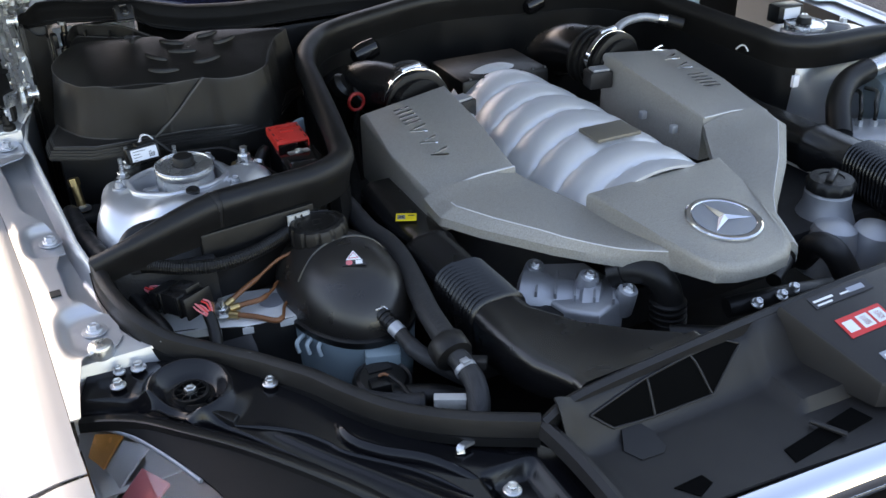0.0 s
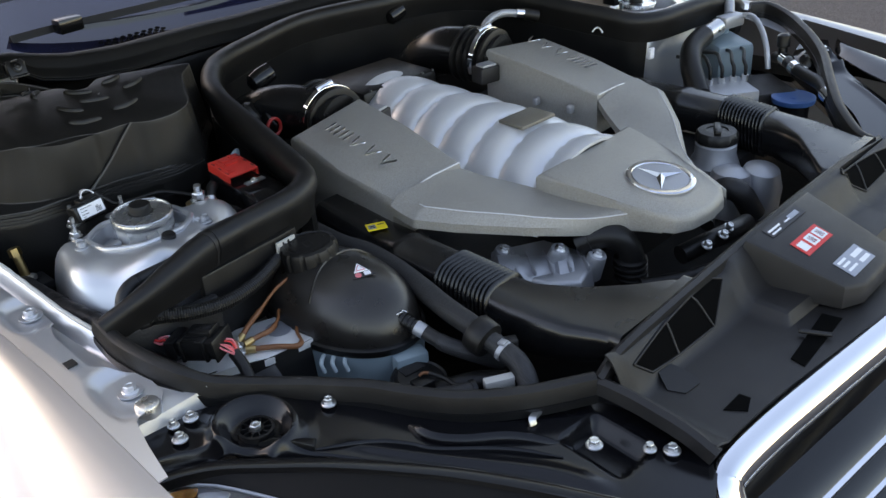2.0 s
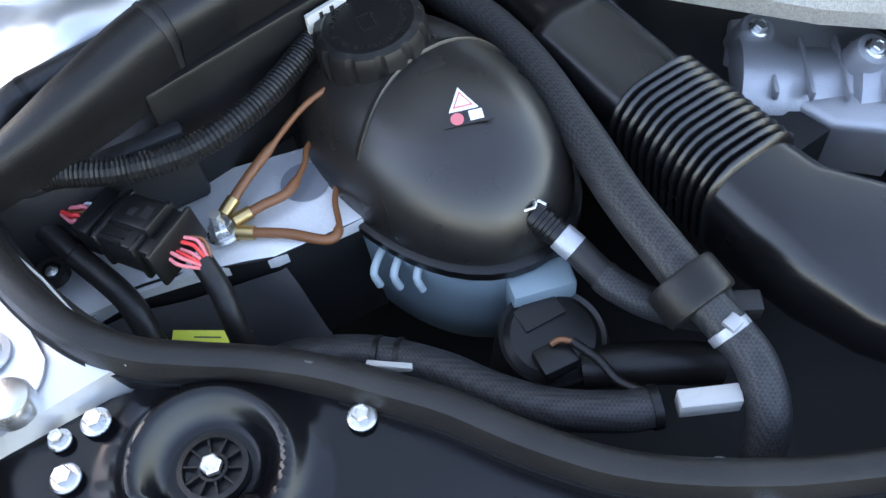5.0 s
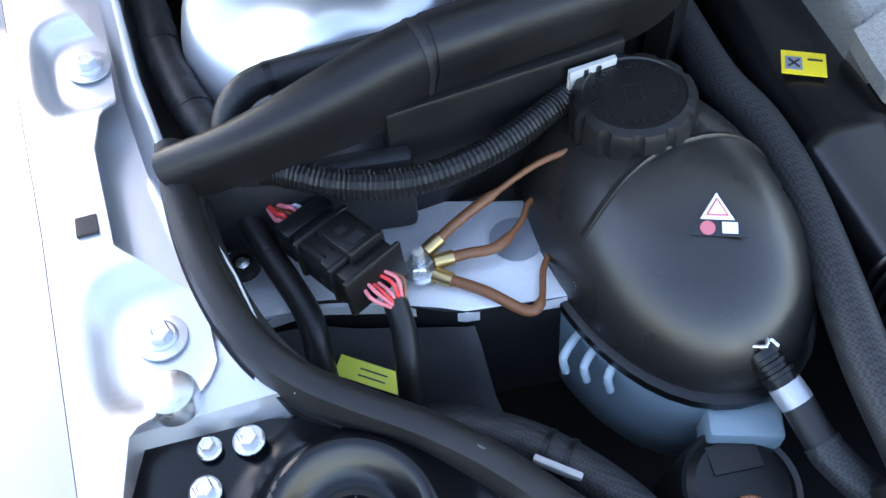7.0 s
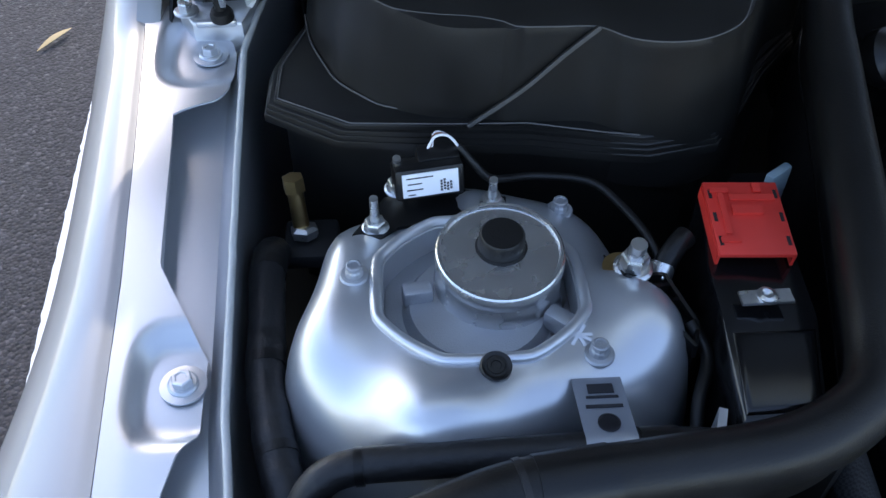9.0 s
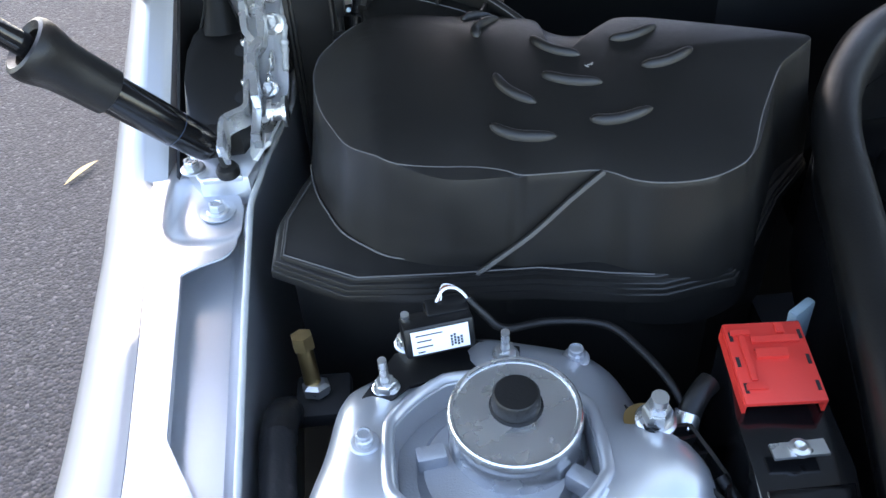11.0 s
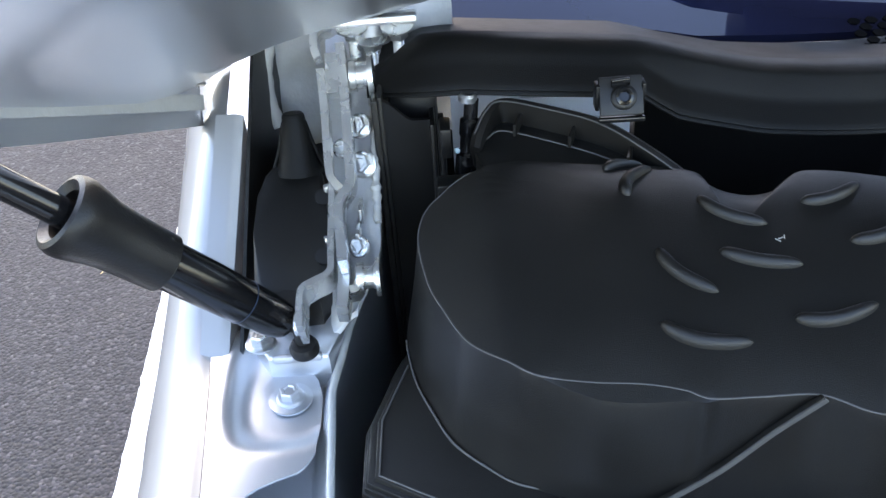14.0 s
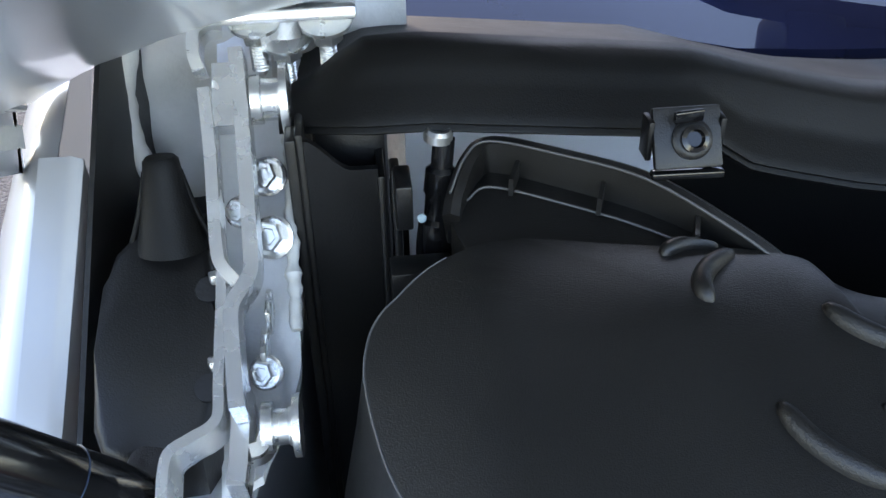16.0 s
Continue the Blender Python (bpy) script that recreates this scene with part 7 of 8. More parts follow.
part("cylinder", lathe(B(), P0, D, [(0.0040, -0.004), (0.0085, -0.001), (0.0102, 0.003), (0.0112, 0.010), (0.0122, 0.050), (0.0124, Lg - 0.020)], 44), M_GLOSSBLACK, gas, "glossy black cylinder")
part("collar", lathe(B(), P0, D, [(0.0120, Lg - 0.052), (0.0146, Lg - 0.0505), (0.0152, Lg - 0.030), (0.0160, Lg - 0.018), (0.0180, Lg - 0.010), (0.0192, Lg - 0.004), (0.0192, Lg), (0.0180, Lg + 0.0035), (0.0155, Lg + 0.0045), (0.0118, Lg + 0.0015), (0.0108, Lg - 0.012)], 48), M_RUBBER, gas, "flared rubber collar")
part("rod", cyl(B(), P0 + D * (Lg - 0.014), P0 + D * (Lg + 0.30), 0.0070, 0.0070, 28), M_GLOSSBLACK, gas)
part("print_bar", lathe(B(), P0, D, [(0.0110, 0.0275), (0.01195, 0.0276), (0.01195, 0.0279), (0.0110, 0.0280)], 40), M_DARKBLUE, gas, "thin dark blue printed ring")
part("ball_socket", lathe(B(), (-0.6735, 0.588, 0.796), (0.1, -0.2, 1), [(0.0062, 0), (0.0072, 0.004), (0.0072, 0.0125), (0.0064, 0.0146), (0.003, 0.0150), (0.001, 0.0146)], 28), M_GREYPLASTIC, gas, "grey ball socket cap")
part("boot", lathe(B(), (-0.6655, 0.571, 0.785), (0.0, -0.2, 1), [(0.0080, 0), (0.0080, 0.003), (0.0066, 0.006), (0.004, 0.007)], 28), M_RUBBER, gas)
part("end_joint", sweep(B(), [P0 - D * 0.005, P0 - D * 0.004 + Vector((0.004, 0, -0.002)), Vector((-0.6655, 0.571, 0.790))], 0.0040, n=4), M_RUBBER, gas)

pock = thing("hinge_pocket_cover", (-0.675, 0.63, 0.76), "black plastic hinge pocket cover with a cone-shaped peg", "plastic cover")
PK = [(-0.6800, 0.6585), (-0.6647, 0.6610), (-0.6530, 0.6520), (-0.6505, 0.6259), (-0.6510, 0.5980), (-0.6560, 0.5890), (-0.680, 0.5875), (-0.6880, 0.5905), (-0.6915, 0.5985), (-0.6920, 0.6207), (-0.6900, 0.6407), (-0.6868, 0.6520)]


def pk_z(x, y):
    return 0.8040 + 0.60 * (y - 0.5783)


part("cover", prism(B(), PK, pk_z, lambda x, y: pk_z(x, y) - 0.03, 0.003), M_BLACKPLASTIC, pock)
part("peg", lathe(B(), (-0.6665, 0.6590, 0.8530), (0.0, 0.25, 1), [(0.0135, -0.008), (0.0105, 0.004), (0.0068, 0.022), (0.0064, 0.0255), (0.0052, 0.0268), (0.001, 0.0270)], 32), M_COWL, pock, "tapered peg")
for k in (-1, 1):
    part("peg_fin", sweep(B(), [(-0.6665 + k * 0.0145, 0.6560, 0.8485), (-0.6665 + k * 0.0100, 0.6595, 0.8600), (-0.6665 + k * 0.0062, 0.6640, 0.8740)], 0.0011, n=3), M_COWL, pock)
for y in (0.606, 0.637):
    part("edge_notch", lathe(B(), (-0.6525, y, pk_z(0, y) + 0.0004), (0, -0.55, 1), [(0.005, 0), (0.005, 0.0008), (0.001, 0.0009)], 20), M_DARK, pock)

bodyc = thing("hinge_pillar", (-0.64, 0.68, 0.70), "silver painted hinge pillar with smeared seam sealer", "body panel")


def pillar(u, v):
    y = 0.583 + 0.21 * u
    x = -0.652 + (0.0305 - 0.016 * (1 - sstep(y, 0.575, 0.615))) * v
    return (x, y, 0.7985 + 0.66 * (y - 0.58) - 0.016 * (1 - v) + 0.0022 * noise.noise((x * 90, y * 60, 0)) + 0.0012 * noise.noise((x * 260, y * 200, 3)))


part("ledge", surf(B(), pillar, 60, 20, 0.004), M_PILLAR, bodyc)
bm = B()
line = []
for i in range(60):
    y = 0.622 + 0.0029 * i
    line.append((-0.6225 + 0.0012 * noise.noise((y * 80, 3, 0)), y, 0.8015 + 0.66 * (y - 0.58) + 0.001))
sweep(bm, line, 0.0028, n=2, scale=lambda u: 0.7 + 1.1 * abs(noise.noise((u * 34, 1, 1))) + 1.1 * sstep(u, 0.35, 0.55))
part("sealer_bead", bm, M_SEALER, bodyc, "lumpy seam sealer")
bm = surf(B(), lambda u, v: (-0.700 + 0.128 * u, 0.735 + 0.035 * noise.noise((u * 3, v * 4, 1)) * 0.3 + 0.02 * v, 0.80 + 0.150 * v), 24, 24, 0.004, (0, 1, 0))
for vtx in bm.verts:
    vtx.co += Vector((0, 0.004, 0)) * noise.noise(vtx.co * 55)
part("rear_wall", bm, M_SEALER, bodyc, "pale wall smeared with sealer")
bm = surf(B(), lambda u, v: (-0.7040 + 0.022 * u, 0.575 + 0.20 * u, 0.735 + 0.03 * v + 0.19 * u * v + 0.02 * u), 20, 8, 0.002, (-1, 0, 0))
part("side_wall", bm, M_BLACKPLASTIC, bodyc, "dark side wall")
bm = sweep(B(), [(-0.684, 0.7135, 0.845), (-0.690, 0.722, 0.862), (-0.688, 0.728, 0.885), (-0.680, 0.735, 0.905)], 0.0045, n=5, scale=lambda u: 1 + 0.3 * noise.noise((u * 12, 0, 2)))
part("sealer_blob", bm, M_SEALER, bodyc)
# silver foot under the strut
part("strut_foot", prism(B(), [(-0.698, 0.588), (-0.680, 0.600), (-0.645, 0.602), (-0.6470, 0.583), (-0.6530, 0.569), (-0.686, 0.5695)], lambda x, y: 0.782 + 0.25 * (y - 0.57), 0.755, 0.002), M_INNER, bodyc)
part("pressed_lip", box(B(), (-0.670, 0.5690, 0.7815), (0.027, 0.0040, 0.0050), rz=2, bev=0.0015), M_INNER, bodyc)
bolt((-0.6900, 0.5770, 0.786), af=0.0095, h=0.006, flange=0.0085, label="zinc-plated hex bolt beside the gas strut foot", group="fender bolts")

dr = thing("drain_duct", (-0.604, 0.68, 0.58), "tall black plastic drain duct with an inner pipe", "duct")
bm = surf(B(), lambda u, v: (-0.6155 + 0.0260 * u, 0.657, 0.62 + (0.2660 - 0.013 * sstep(u, 0.0, 0.65)) * v), 10, 4, 0.003, (0, 1, 0))
part("front_wall", bm, M_BLACKPLASTIC, dr, sharp=60)
part("side_wall", box(B(), (-0.6165, 0.680, 0.758), (0.003, 0.048, 0.262), bev=0.001), M_BLACKPLASTIC, dr)
part("side_wall", box(B(), (-0.5885, 0.680, 0.750), (0.003, 0.048, 0.240), bev=0.001), M_BLACKPLASTIC, dr)
part("flange", box(B(), (-0.6195, 0.660, 0.760), (0.004, 0.012, 0.256), bev=0.001), M_BLACKPLASTIC, dr)
part("flange", box(B(), (-0.5835, 0.660, 0.750), (0.0035, 0.010, 0.246), bev=0.001), M_BLACKPLASTIC, dr)
part("inner_pipe", box(B(), (-0.5990, 0.690, 0.809), (0.028, 0.026, 0.146), bev=0.004), M_BLACKPLASTIC, dr)

# White colour replaces the strong light that falls on this silver bulkhead.
bm = box(B(), (-0.5220, 0.7020, 0.822), (0.110, 0.004, 0.096))
solo("rear_bulkhead", bm, M_WHITE, "silver bulkhead behind the air box, coloured white for the light on it", "bulkhead", kind="structure")
bm = sweep(B(), [(-0.535, 0.6975, 0.866), (-0.505, 0.6960, 0.866), (-0.475, 0.6940, 0.864)], [(-0.002, -0.004), (-0.002, 0.004), (0.004, 0.003), (0.004, -0.003)], n=4)
solo("bulkhead_rail", bm, M_INNER, "small silver rail on the bulkhead", "rail")

plg = thing("sensor_plug", (-0.566, 0.695, 0.80), "black sensor plug with a small blue-grey insert and a cross-head screw", "sensor plug")
for nm, bmx, mt, lb in (("body", lathe(B(), (-0.5710, 0.648, 0.834), (0.1, 0.12, 1), [(0.007, 0), (0.0074, 0.010), (0.0070, 0.020), (0.0052, 0.0215), (0.0052, 0.030), (0.0060, 0.0315), (0.0058, 0.040), (0.0040, 0.0415), (0.0040, 0.052)], 24), M_GLOSSBLACK, ""),
                        ("screw", lathe(B(), (-0.5680, 0.6540, 0.8850), (0.1, 0.0, 1), [(0.0052, 0), (0.0052, 0.003), (0.004, 0.0042), (0.001, 0.0030)], 20), M_ZINC, "cross-head screw"),
                        ("insert", lathe(B(), (-0.5755, 0.640, 0.8620), (-0.1, -1, 0.3), [(0.0016, 0), (0.0016, 0.0012), (0.0008, 0.0014)], 16), M_TANKBASE, "small blue-grey insert"),
                        ("clip", box(B(), (-0.5815, 0.646, 0.867), (0.006, 0.016, 0.018), bev=0.001), M_BLACKPLASTIC, ""),
                        ("foot", box(B(), (-0.577, 0.632, 0.842), (0.022, 0.012, 0.012), bev=0.001), M_BLACKPLASTIC, "")):
    part(nm, bmx, mt, plg, lb)
for k in range(3):
    part("catch", box(B(), (-0.5655 + 0.003 * k, 0.641 - 0.003 * k, 0.857 - 0.006 * k), (0.003, 0.010, 0.009), rz=15 * k, bev=0.0006), M_BLACKPLASTIC, plg)

RAIL = [(-0.5660, 0.632, 0.866), (-0.5635, 0.640, 0.870), (-0.5565, 0.655, 0.875), (-0.547, 0.662, 0.877), (-0.5235, 0.650, 0.8765), (-0.4978, 0.633, 0.875), (-0.4755, 0.612, 0.868), (-0.4600, 0.597, 0.860), (-0.4480, 0.585, 0.850)]
bm = prism(B(), [(x, y) for x, y, z in RAIL] + [(-0.47, 0.585), (-0.52, 0.600), (-0.56, 0.605)], lambda x, y: 0.8660 + 0.09 * (y - 0.65), 0.80, 0.001)
part("rear_shelf", bm, M_BOX, airbox)
part("rear_rail", sweep(B(), RAIL, [(-0.0030, -0.012), (-0.0030, 0.002), (0, 0.0035), (0.0030, 0.002), (0.0030, -0.012)], n=6), M_BOX, airbox, "raised rear edge rail")
part("rail_edge", sweep(B(), [(x - 0.0022, y - 0.0025, z + 0.0030) for x, y, z in RAIL[1:]], 0.0005, n=6), M_EDGE, airbox)
part("shelf_line", sweep(B(), [(x - 0.003, y - 0.0125, 0.8668 + 0.09 * (y - 0.662)) for x, y, z in RAIL[2:]], 0.0005, n=6), M_EDGE, airbox)
for x, y, z in ((-0.541, 0.6500, 0.8700), (-0.513, 0.6350, 0.8690), (-0.486, 0.6130, 0.8670)):
    part("rib", box(B(), (x, y, z), (0.0016, 0.015, 0.007), rz=-20), M_BOX, airbox)

br = thing("mounting_bracket", (-0.484, 0.66, 0.86), "black steel mounting bracket with a screw under the cowl", "bracket")
BK = Vector((-0.4905, 0.6230, 0.8970))
part("plate", box(B(), None, (0.0225, 0.020, 0.003), bev=0.0008, m=Matrix.Translation(BK) @ Matrix.Rotation(radians(58), 4, "X")), M_BLACKPLASTIC, br)
part("washer", lathe(B(), BK + Vector((0.001, -0.0015, 0.0)), (0, -0.84, 0.54), [(0.0066, 0), (0.0066, 0.0014), (0.0056, 0.0022), (0.0042, 0.0024)], 24), M_BLACKPLASTIC, br)
part("screw", lathe(B(), BK + Vector((0.001, -0.0035, 0.0012)), (0, -0.84, 0.54), [(0.0045, 0), (0.0045, 0.0018), (0.0030, 0.0024), (0.0024, 0.0008)], 16), M_GLOSSBLACK, br)
part("tab", box(B(), BK + Vector((-0.001, -0.0015, 0.0085)), (0.010, 0.002, 0.004), rz=8, bev=0.0006), M_GLOSSBLACK, br)
for k in (-1, 1):
    part("wing", box(B(), BK + Vector((k * 0.0118, 0.004, -0.001)), (0.0020, 0.008, 0.014), bev=0.0006), M_BLACKPLASTIC, br)
part("lower_lip", box(B(), BK + Vector((0.0, -0.005, -0.0105)), (0.024, 0.004, 0.0026), rz=-2, bev=0.0008), M_GLOSSBLACK, br)

# ---------------- wipers ----------------
wp = thing("wiper", (-0.30, 0.82, 0.86), "black windscreen wiper arm and blade parked on the glass", "wiper", "wipers")
part("arm", sweep(B(), [(0.11, 0.82, 0.868), (0.04, 0.815, 0.872), (-0.08, 0.808, 0.866), (-0.22, 0.805, 0.872), (-0.32, 0.80, 0.882)], [(-0.008, -0.003), (-0.006, 0.004), (0.006, 0.004), (0.008, -0.003)], n=5), M_GLOSSBLACK, wp)
part("blade", sweep(B(), [(-0.42, 0.809, 0.886), (-0.34, 0.812, 0.886), (-0.10, 0.822, 0.880)], [(-0.010, -0.004), (0.0, 0.006), (0.006, -0.004)], n=5), M_RUBBER, wp)
part("joint", box(B(), (-0.335, 0.802, 0.890), (0.040, 0.024, 0.022), rz=4, bev=0.004), M_GLOSSBLACK, wp)
wp2 = thing("wiper", (0.2, 0.85, 0.87), "black wiper arm with its pivot on the cowl", "wiper", "wipers")
part("arm", sweep(B(), [(-0.09, 0.862, 0.886), (0.02, 0.855, 0.884), (0.14, 0.845, 0.878), (0.22, 0.835, 0.872)], [(-0.009, -0.004), (-0.006, 0.005), (0.006, 0.005), (0.009, -0.004)], n=5), M_GLOSSBLACK, wp2)
part("pivot", lathe(B(), (0.22, 0.82, 0.855), (0, -0.2, 1), [(0.018, 0), (0.018, 0.02), (0.012, 0.026)], 24), M_GLOSSBLACK, wp2)

# a dry leaf on the asphalt
bm = surf(B(), lambda u, v: (-1.31 + 0.055 * u + 0.012 * (v - 0.5) * math.sin(math.pi * u), 1.70 + 0.085 * u - 0.012 * (v - 0.5) * math.sin(math.pi * u), 0.006 + 0.006 * math.sin(3 * u)), 12, 4, 0.0006)
solo("dry_leaf", bm, M_LEAF, "dry curled yellow-brown leaf lying on the asphalt", "leaf")

# ---------------- engine parts round the cover ----------------
blk = thing("engine_front_casting", (-0.15, 0.05, 0.58), "pale cast aluminium front casting with bolted ears", "engine casting")
part("drum", lathe(B(), (-0.205, 0.090, 0.640), (0.75, -0.66, -0.05), [(0.030, 0), (0.036, 0.004), (0.036, 0.030), (0.033, 0.034), (0.033, 0.070), (0.038, 0.074), (0.038, 0.092), (0.030, 0.096), (0.012, 0.098)], 36), M_CAST, blk)
part("saddle", prism(B(), [(-0.20, 0.10), (-0.17, 0.125), (-0.115, 0.085), (-0.11, 0.04), (-0.125, 0.0), (-0.165, -0.01), (-0.19, 0.02)], lambda x, y: 0.664 + 0.10 * (x + 0.15), 0.62, 0.006, 3), M_CAST, blk)
for x, y, z in ((-0.176, 0.108, 0.673), (-0.146, 0.046, 0.682), (-0.120, 0.010, 0.675)):
    ear = part("bolt_ear", lathe(B(), (x, y, z - 0.03), (0, -0.35, 1), [(0.014, 0), (0.0125, 0.020), (0.0115, 0.031), (0.0105, 0.033)], 24), M_CAST, blk)
    part("bolt", hexhead(B(), (x, y - 0.011, z + 0.001), (0, -0.35, 1), 0.008, 0.004, 0.0068), M_ZINC, ear, sharp=25)
for i in range(5):
    part("rib", box(B(), (-0.190 + 0.016 * i, 0.072 - 0.014 * i, 0.668), (0.003, 0.05, 0.008), rz=-38, bev=0.001), M_CAST, blk)

th = thing("coolant_elbow", (-0.07, 0.0, 0.60), "black rubber coolant elbow under the cover's front edge", "hose")
part("elbow", sweep(B(), [(-0.120, 0.030, 0.680), (-0.106, 0.014, 0.690), (-0.092, -0.004, 0.690), (-0.082, -0.016, 0.676), (-0.078, -0.022, 0.65), (-0.078, -0.025, 0.60)], 0.0165, n=6), M_RUBBER, th)
part("collar", sweep(B(), [(-0.1195, 0.0295, 0.6805), (-0.111, 0.020, 0.687)], 0.0190, n=2), M_BLACKPLASTIC, th)
for i in range(4):
    part("bellows_ring", lathe(B(), (-0.079 + 0.001 * i, -0.020, 0.655 - 0.008 * i), (0, 0, 1), [(0.018, 0), (0.021, 0.002), (0.021, 0.004), (0.018, 0.006)], 28), M_RUBBER, th)
for pts, r in (([(-0.03, -0.06, 0.655), (0.02, -0.075, 0.66), (0.07, -0.08, 0.655), (0.12, -0.07, 0.64)], 0.012), ([(-0.10, -0.05, 0.64), (-0.05, -0.09, 0.645), (0.03, -0.11, 0.64), (0.12, -0.11, 0.63)], 0.010), ([(0.05, -0.05, 0.66), (0.09, -0.03, 0.665), (0.13, 0.0, 0.655), (0.16, 0.02, 0.63)], 0.009)):
    bm = sweep(B(), pts, r, n=6)
    solo("coolant_hose", bm, M_RUBBER, "black rubber hose in the shadow below the engine cover", "hose", "front hoses")
for x, y, z in ((-0.012, -0.084, 0.676), (0.020, -0.088, 0.678), (0.045, -0.082, 0.676)):
    bm = hexhead(B(), (x, y, z - 0.008), (0, -0.5, 1), 0.008, 0.005, 0.007)
    solo("clamp_screw", bm, M_ZINC, "small bright hose clamp screw", "screw", "clamp screws", sharp=25)

# oil filler on the far side
oil = thing("oil_filler", (0.245, 0.04, 0.58), "cast aluminium oil filler housing with a black screw cap", "oil filler")
part("housing", lathe(B(), (0.240, 0.045, 0.60), (0.02, 0, 1), [(0.050, 0), (0.046, 0.03), (0.038, 0.05), (0.030, 0.07), (0.030, 0.085), (0.027, 0.088)], 40), M_CAST, oil)
part("neck_lobe", lathe(B(), (0.205, 0.005, 0.60), (0.1, -0.05, 1), [(0.034, 0), (0.032, 0.04), (0.026, 0.062), (0.012, 0.070)], 28), M_CAST, oil)
part("neck_lobe", lathe(B(), (0.262, -0.012, 0.59), (-0.05, -0.15, 1), [(0.036, 0), (0.034, 0.04), (0.025, 0.066), (0.012, 0.072)], 28), M_CAST, oil)
part("brown_elbow", sweep(B(), [(0.175, 0.015, 0.62), (0.165, -0.01, 0.655), (0.168, -0.035, 0.655), (0.185, -0.05, 0.62)], 0.016, n=5), M_GREYPLASTIC, oil)
bm = B()
last = None
for k, (r, h) in enumerate(((0.028, 0.0), (0.030, 0.002), (0.030, 0.012), (0.027, 0.017), (0.016, 0.018), (0.015, 0.0165), (0.002, 0.0165))):
    row = []
    for i in range(72):
        a = 2 * math.pi * i / 72
        rr = r + (0.001 if (i % 6) < 3 and k in (1, 2) else 0)
        row.append(bm.verts.new((0.242 + rr * math.cos(a), 0.045 + rr * math.sin(a), 0.688 + h)))
    if last:
        bridge(bm, last, row)
    else:
        bm.faces.new(row[::-1])
    last = row
bm.faces.new(last)
capo = part("cap", bm, M_BLACKPLASTIC, oil, "black screw cap")
part("grip", box(B(), (0.242, 0.045, 0.7075), (0.040, 0.010, 0.006), rz=30, bev=0.002), M_BLACKPLASTIC, capo)

# rear intake hoses and air plenum
for s, lab_ in ((-1, "black ribbed intake hose with a bright clamp behind the cover"), (1, "black ribbed intake hose with a bright clamp on the far bank")):
    t = thing("intake_hose", (AX + s * 0.155, 0.46, 0.70), lab_, "intake hose", "intake hoses")
    for i in range(5):
        part("rib", lathe(B(), (AX + s * (0.170 - 0.002 * i), 0.412 + 0.013 * i, 0.768), (-s * 0.1, 1, 0.1), [(0.040, 0), (0.046, 0.003), (0.046, 0.008), (0.040, 0.012)], 36), M_RUBBER, t)
    bend = 0.07 if s < 0 else -0.01
    part("body", sweep(B(), [(AX + s * 0.172, 0.405, 0.766), (AX + s * (0.166 + 0.2 * bend), 0.46, 0.770), (AX + s * (0.162 + 0.6 * bend), 0.52, 0.766), (AX + s * (0.160 + bend), 0.57, 0.735), (AX + s * (0.160 + bend), 0.60, 0.69)], 0.040, n=6), M_DUCT, t)
    part("clamp", lathe(B(), (AX + s * 0.168, 0.427, 0.769), (-s * 0.1, 1, 0.1), [(0.0462, 0), (0.047, 0.0005), (0.047, 0.008), (0.0462, 0.0085)], 40), M_CHROME, t, "bright clamp band")
    part("clamp_screw", cyl(B(), (AX + s * 0.168 - 0.018, 0.432, 0.812), (AX + s * 0.168 + 0.010, 0.432, 0.816), 0.005, 0.005, 16), M_CHROME, t)
    part("flow_sensor", box(B(), (AX + s * 0.118, 0.390, 0.760), (0.036, 0.030, 0.026), rz=-12 * s, bev=0.003), M_GREYPLASTIC, t, "square dark flow sensor")
    part("sensor_lid", box(B(), (AX + s * 0.118, 0.388, 0.7745), (0.026, 0.020, 0.004), rz=-12 * s, bev=0.001), M_CAST, t)
pb = thing("plenum_box", (0.03, 0.52, 0.66), "low black plastic plenum box with studded edges", "plenum box")
part("box", box(B(), (0.02, 0.525, 0.735), (0.15, 0.12, 0.06), rz=-4, bev=0.008), M_BLACKPLASTIC, pb)
for i in range(7):
    part("stud", lathe(B(), (-0.045 + 0.021 * i, 0.470 - 0.0015 * i, 0.7655), (0, 0, 1), [(0.0028, 0), (0.0022, 0.002), (0.0008, 0.0025)], 12), M_GLOSSBLACK, pb)
bm = lathe(B(), (-0.138, 0.335, 0.755), (0, -0.1, 1), [(0.021, 0), (0.021, 0.012), (0.018, 0.016), (0.006, 0.0165)], 8)
solo("round_sensor", bm, M_ALLOY, "small grey metal cap beside the manifold", "cap")
bm = sweep(B(), [(-0.232 + 0.011 * math.cos(a * 0.5236), 0.463, 0.770 + 0.012 * math.sin(a * 0.5236)) for a in range(12)] + [(-0.221, 0.463, 0.7695)], 0.0024, n=2, up=(0, 1, 0))
solo("dipstick_ring", bm, M_DARKRED, "red oil dipstick pull ring", "dipstick")
bm = sweep(B(), [(-0.232, 0.463, 0.758), (-0.236, 0.466, 0.70), (-0.23, 0.45, 0.62)], 0.004, n=4)
solo("dipstick_tube", bm, M_BLACKPLASTIC, "thin black dipstick tube", "tube")
bh = thing("braided_pipe", (0.28, 0.48, 0.74), "steel-braided hose with a crimped black end", "hose")
part("braid", sweep(B(), [(0.195, 0.452, 0.765), (0.215, 0.470, 0.787), (0.250, 0.490, 0.800), (0.295, 0.495, 0.803), (0.325, 0.480, 0.798)], 0.007, n=6), M_CAST, bh)
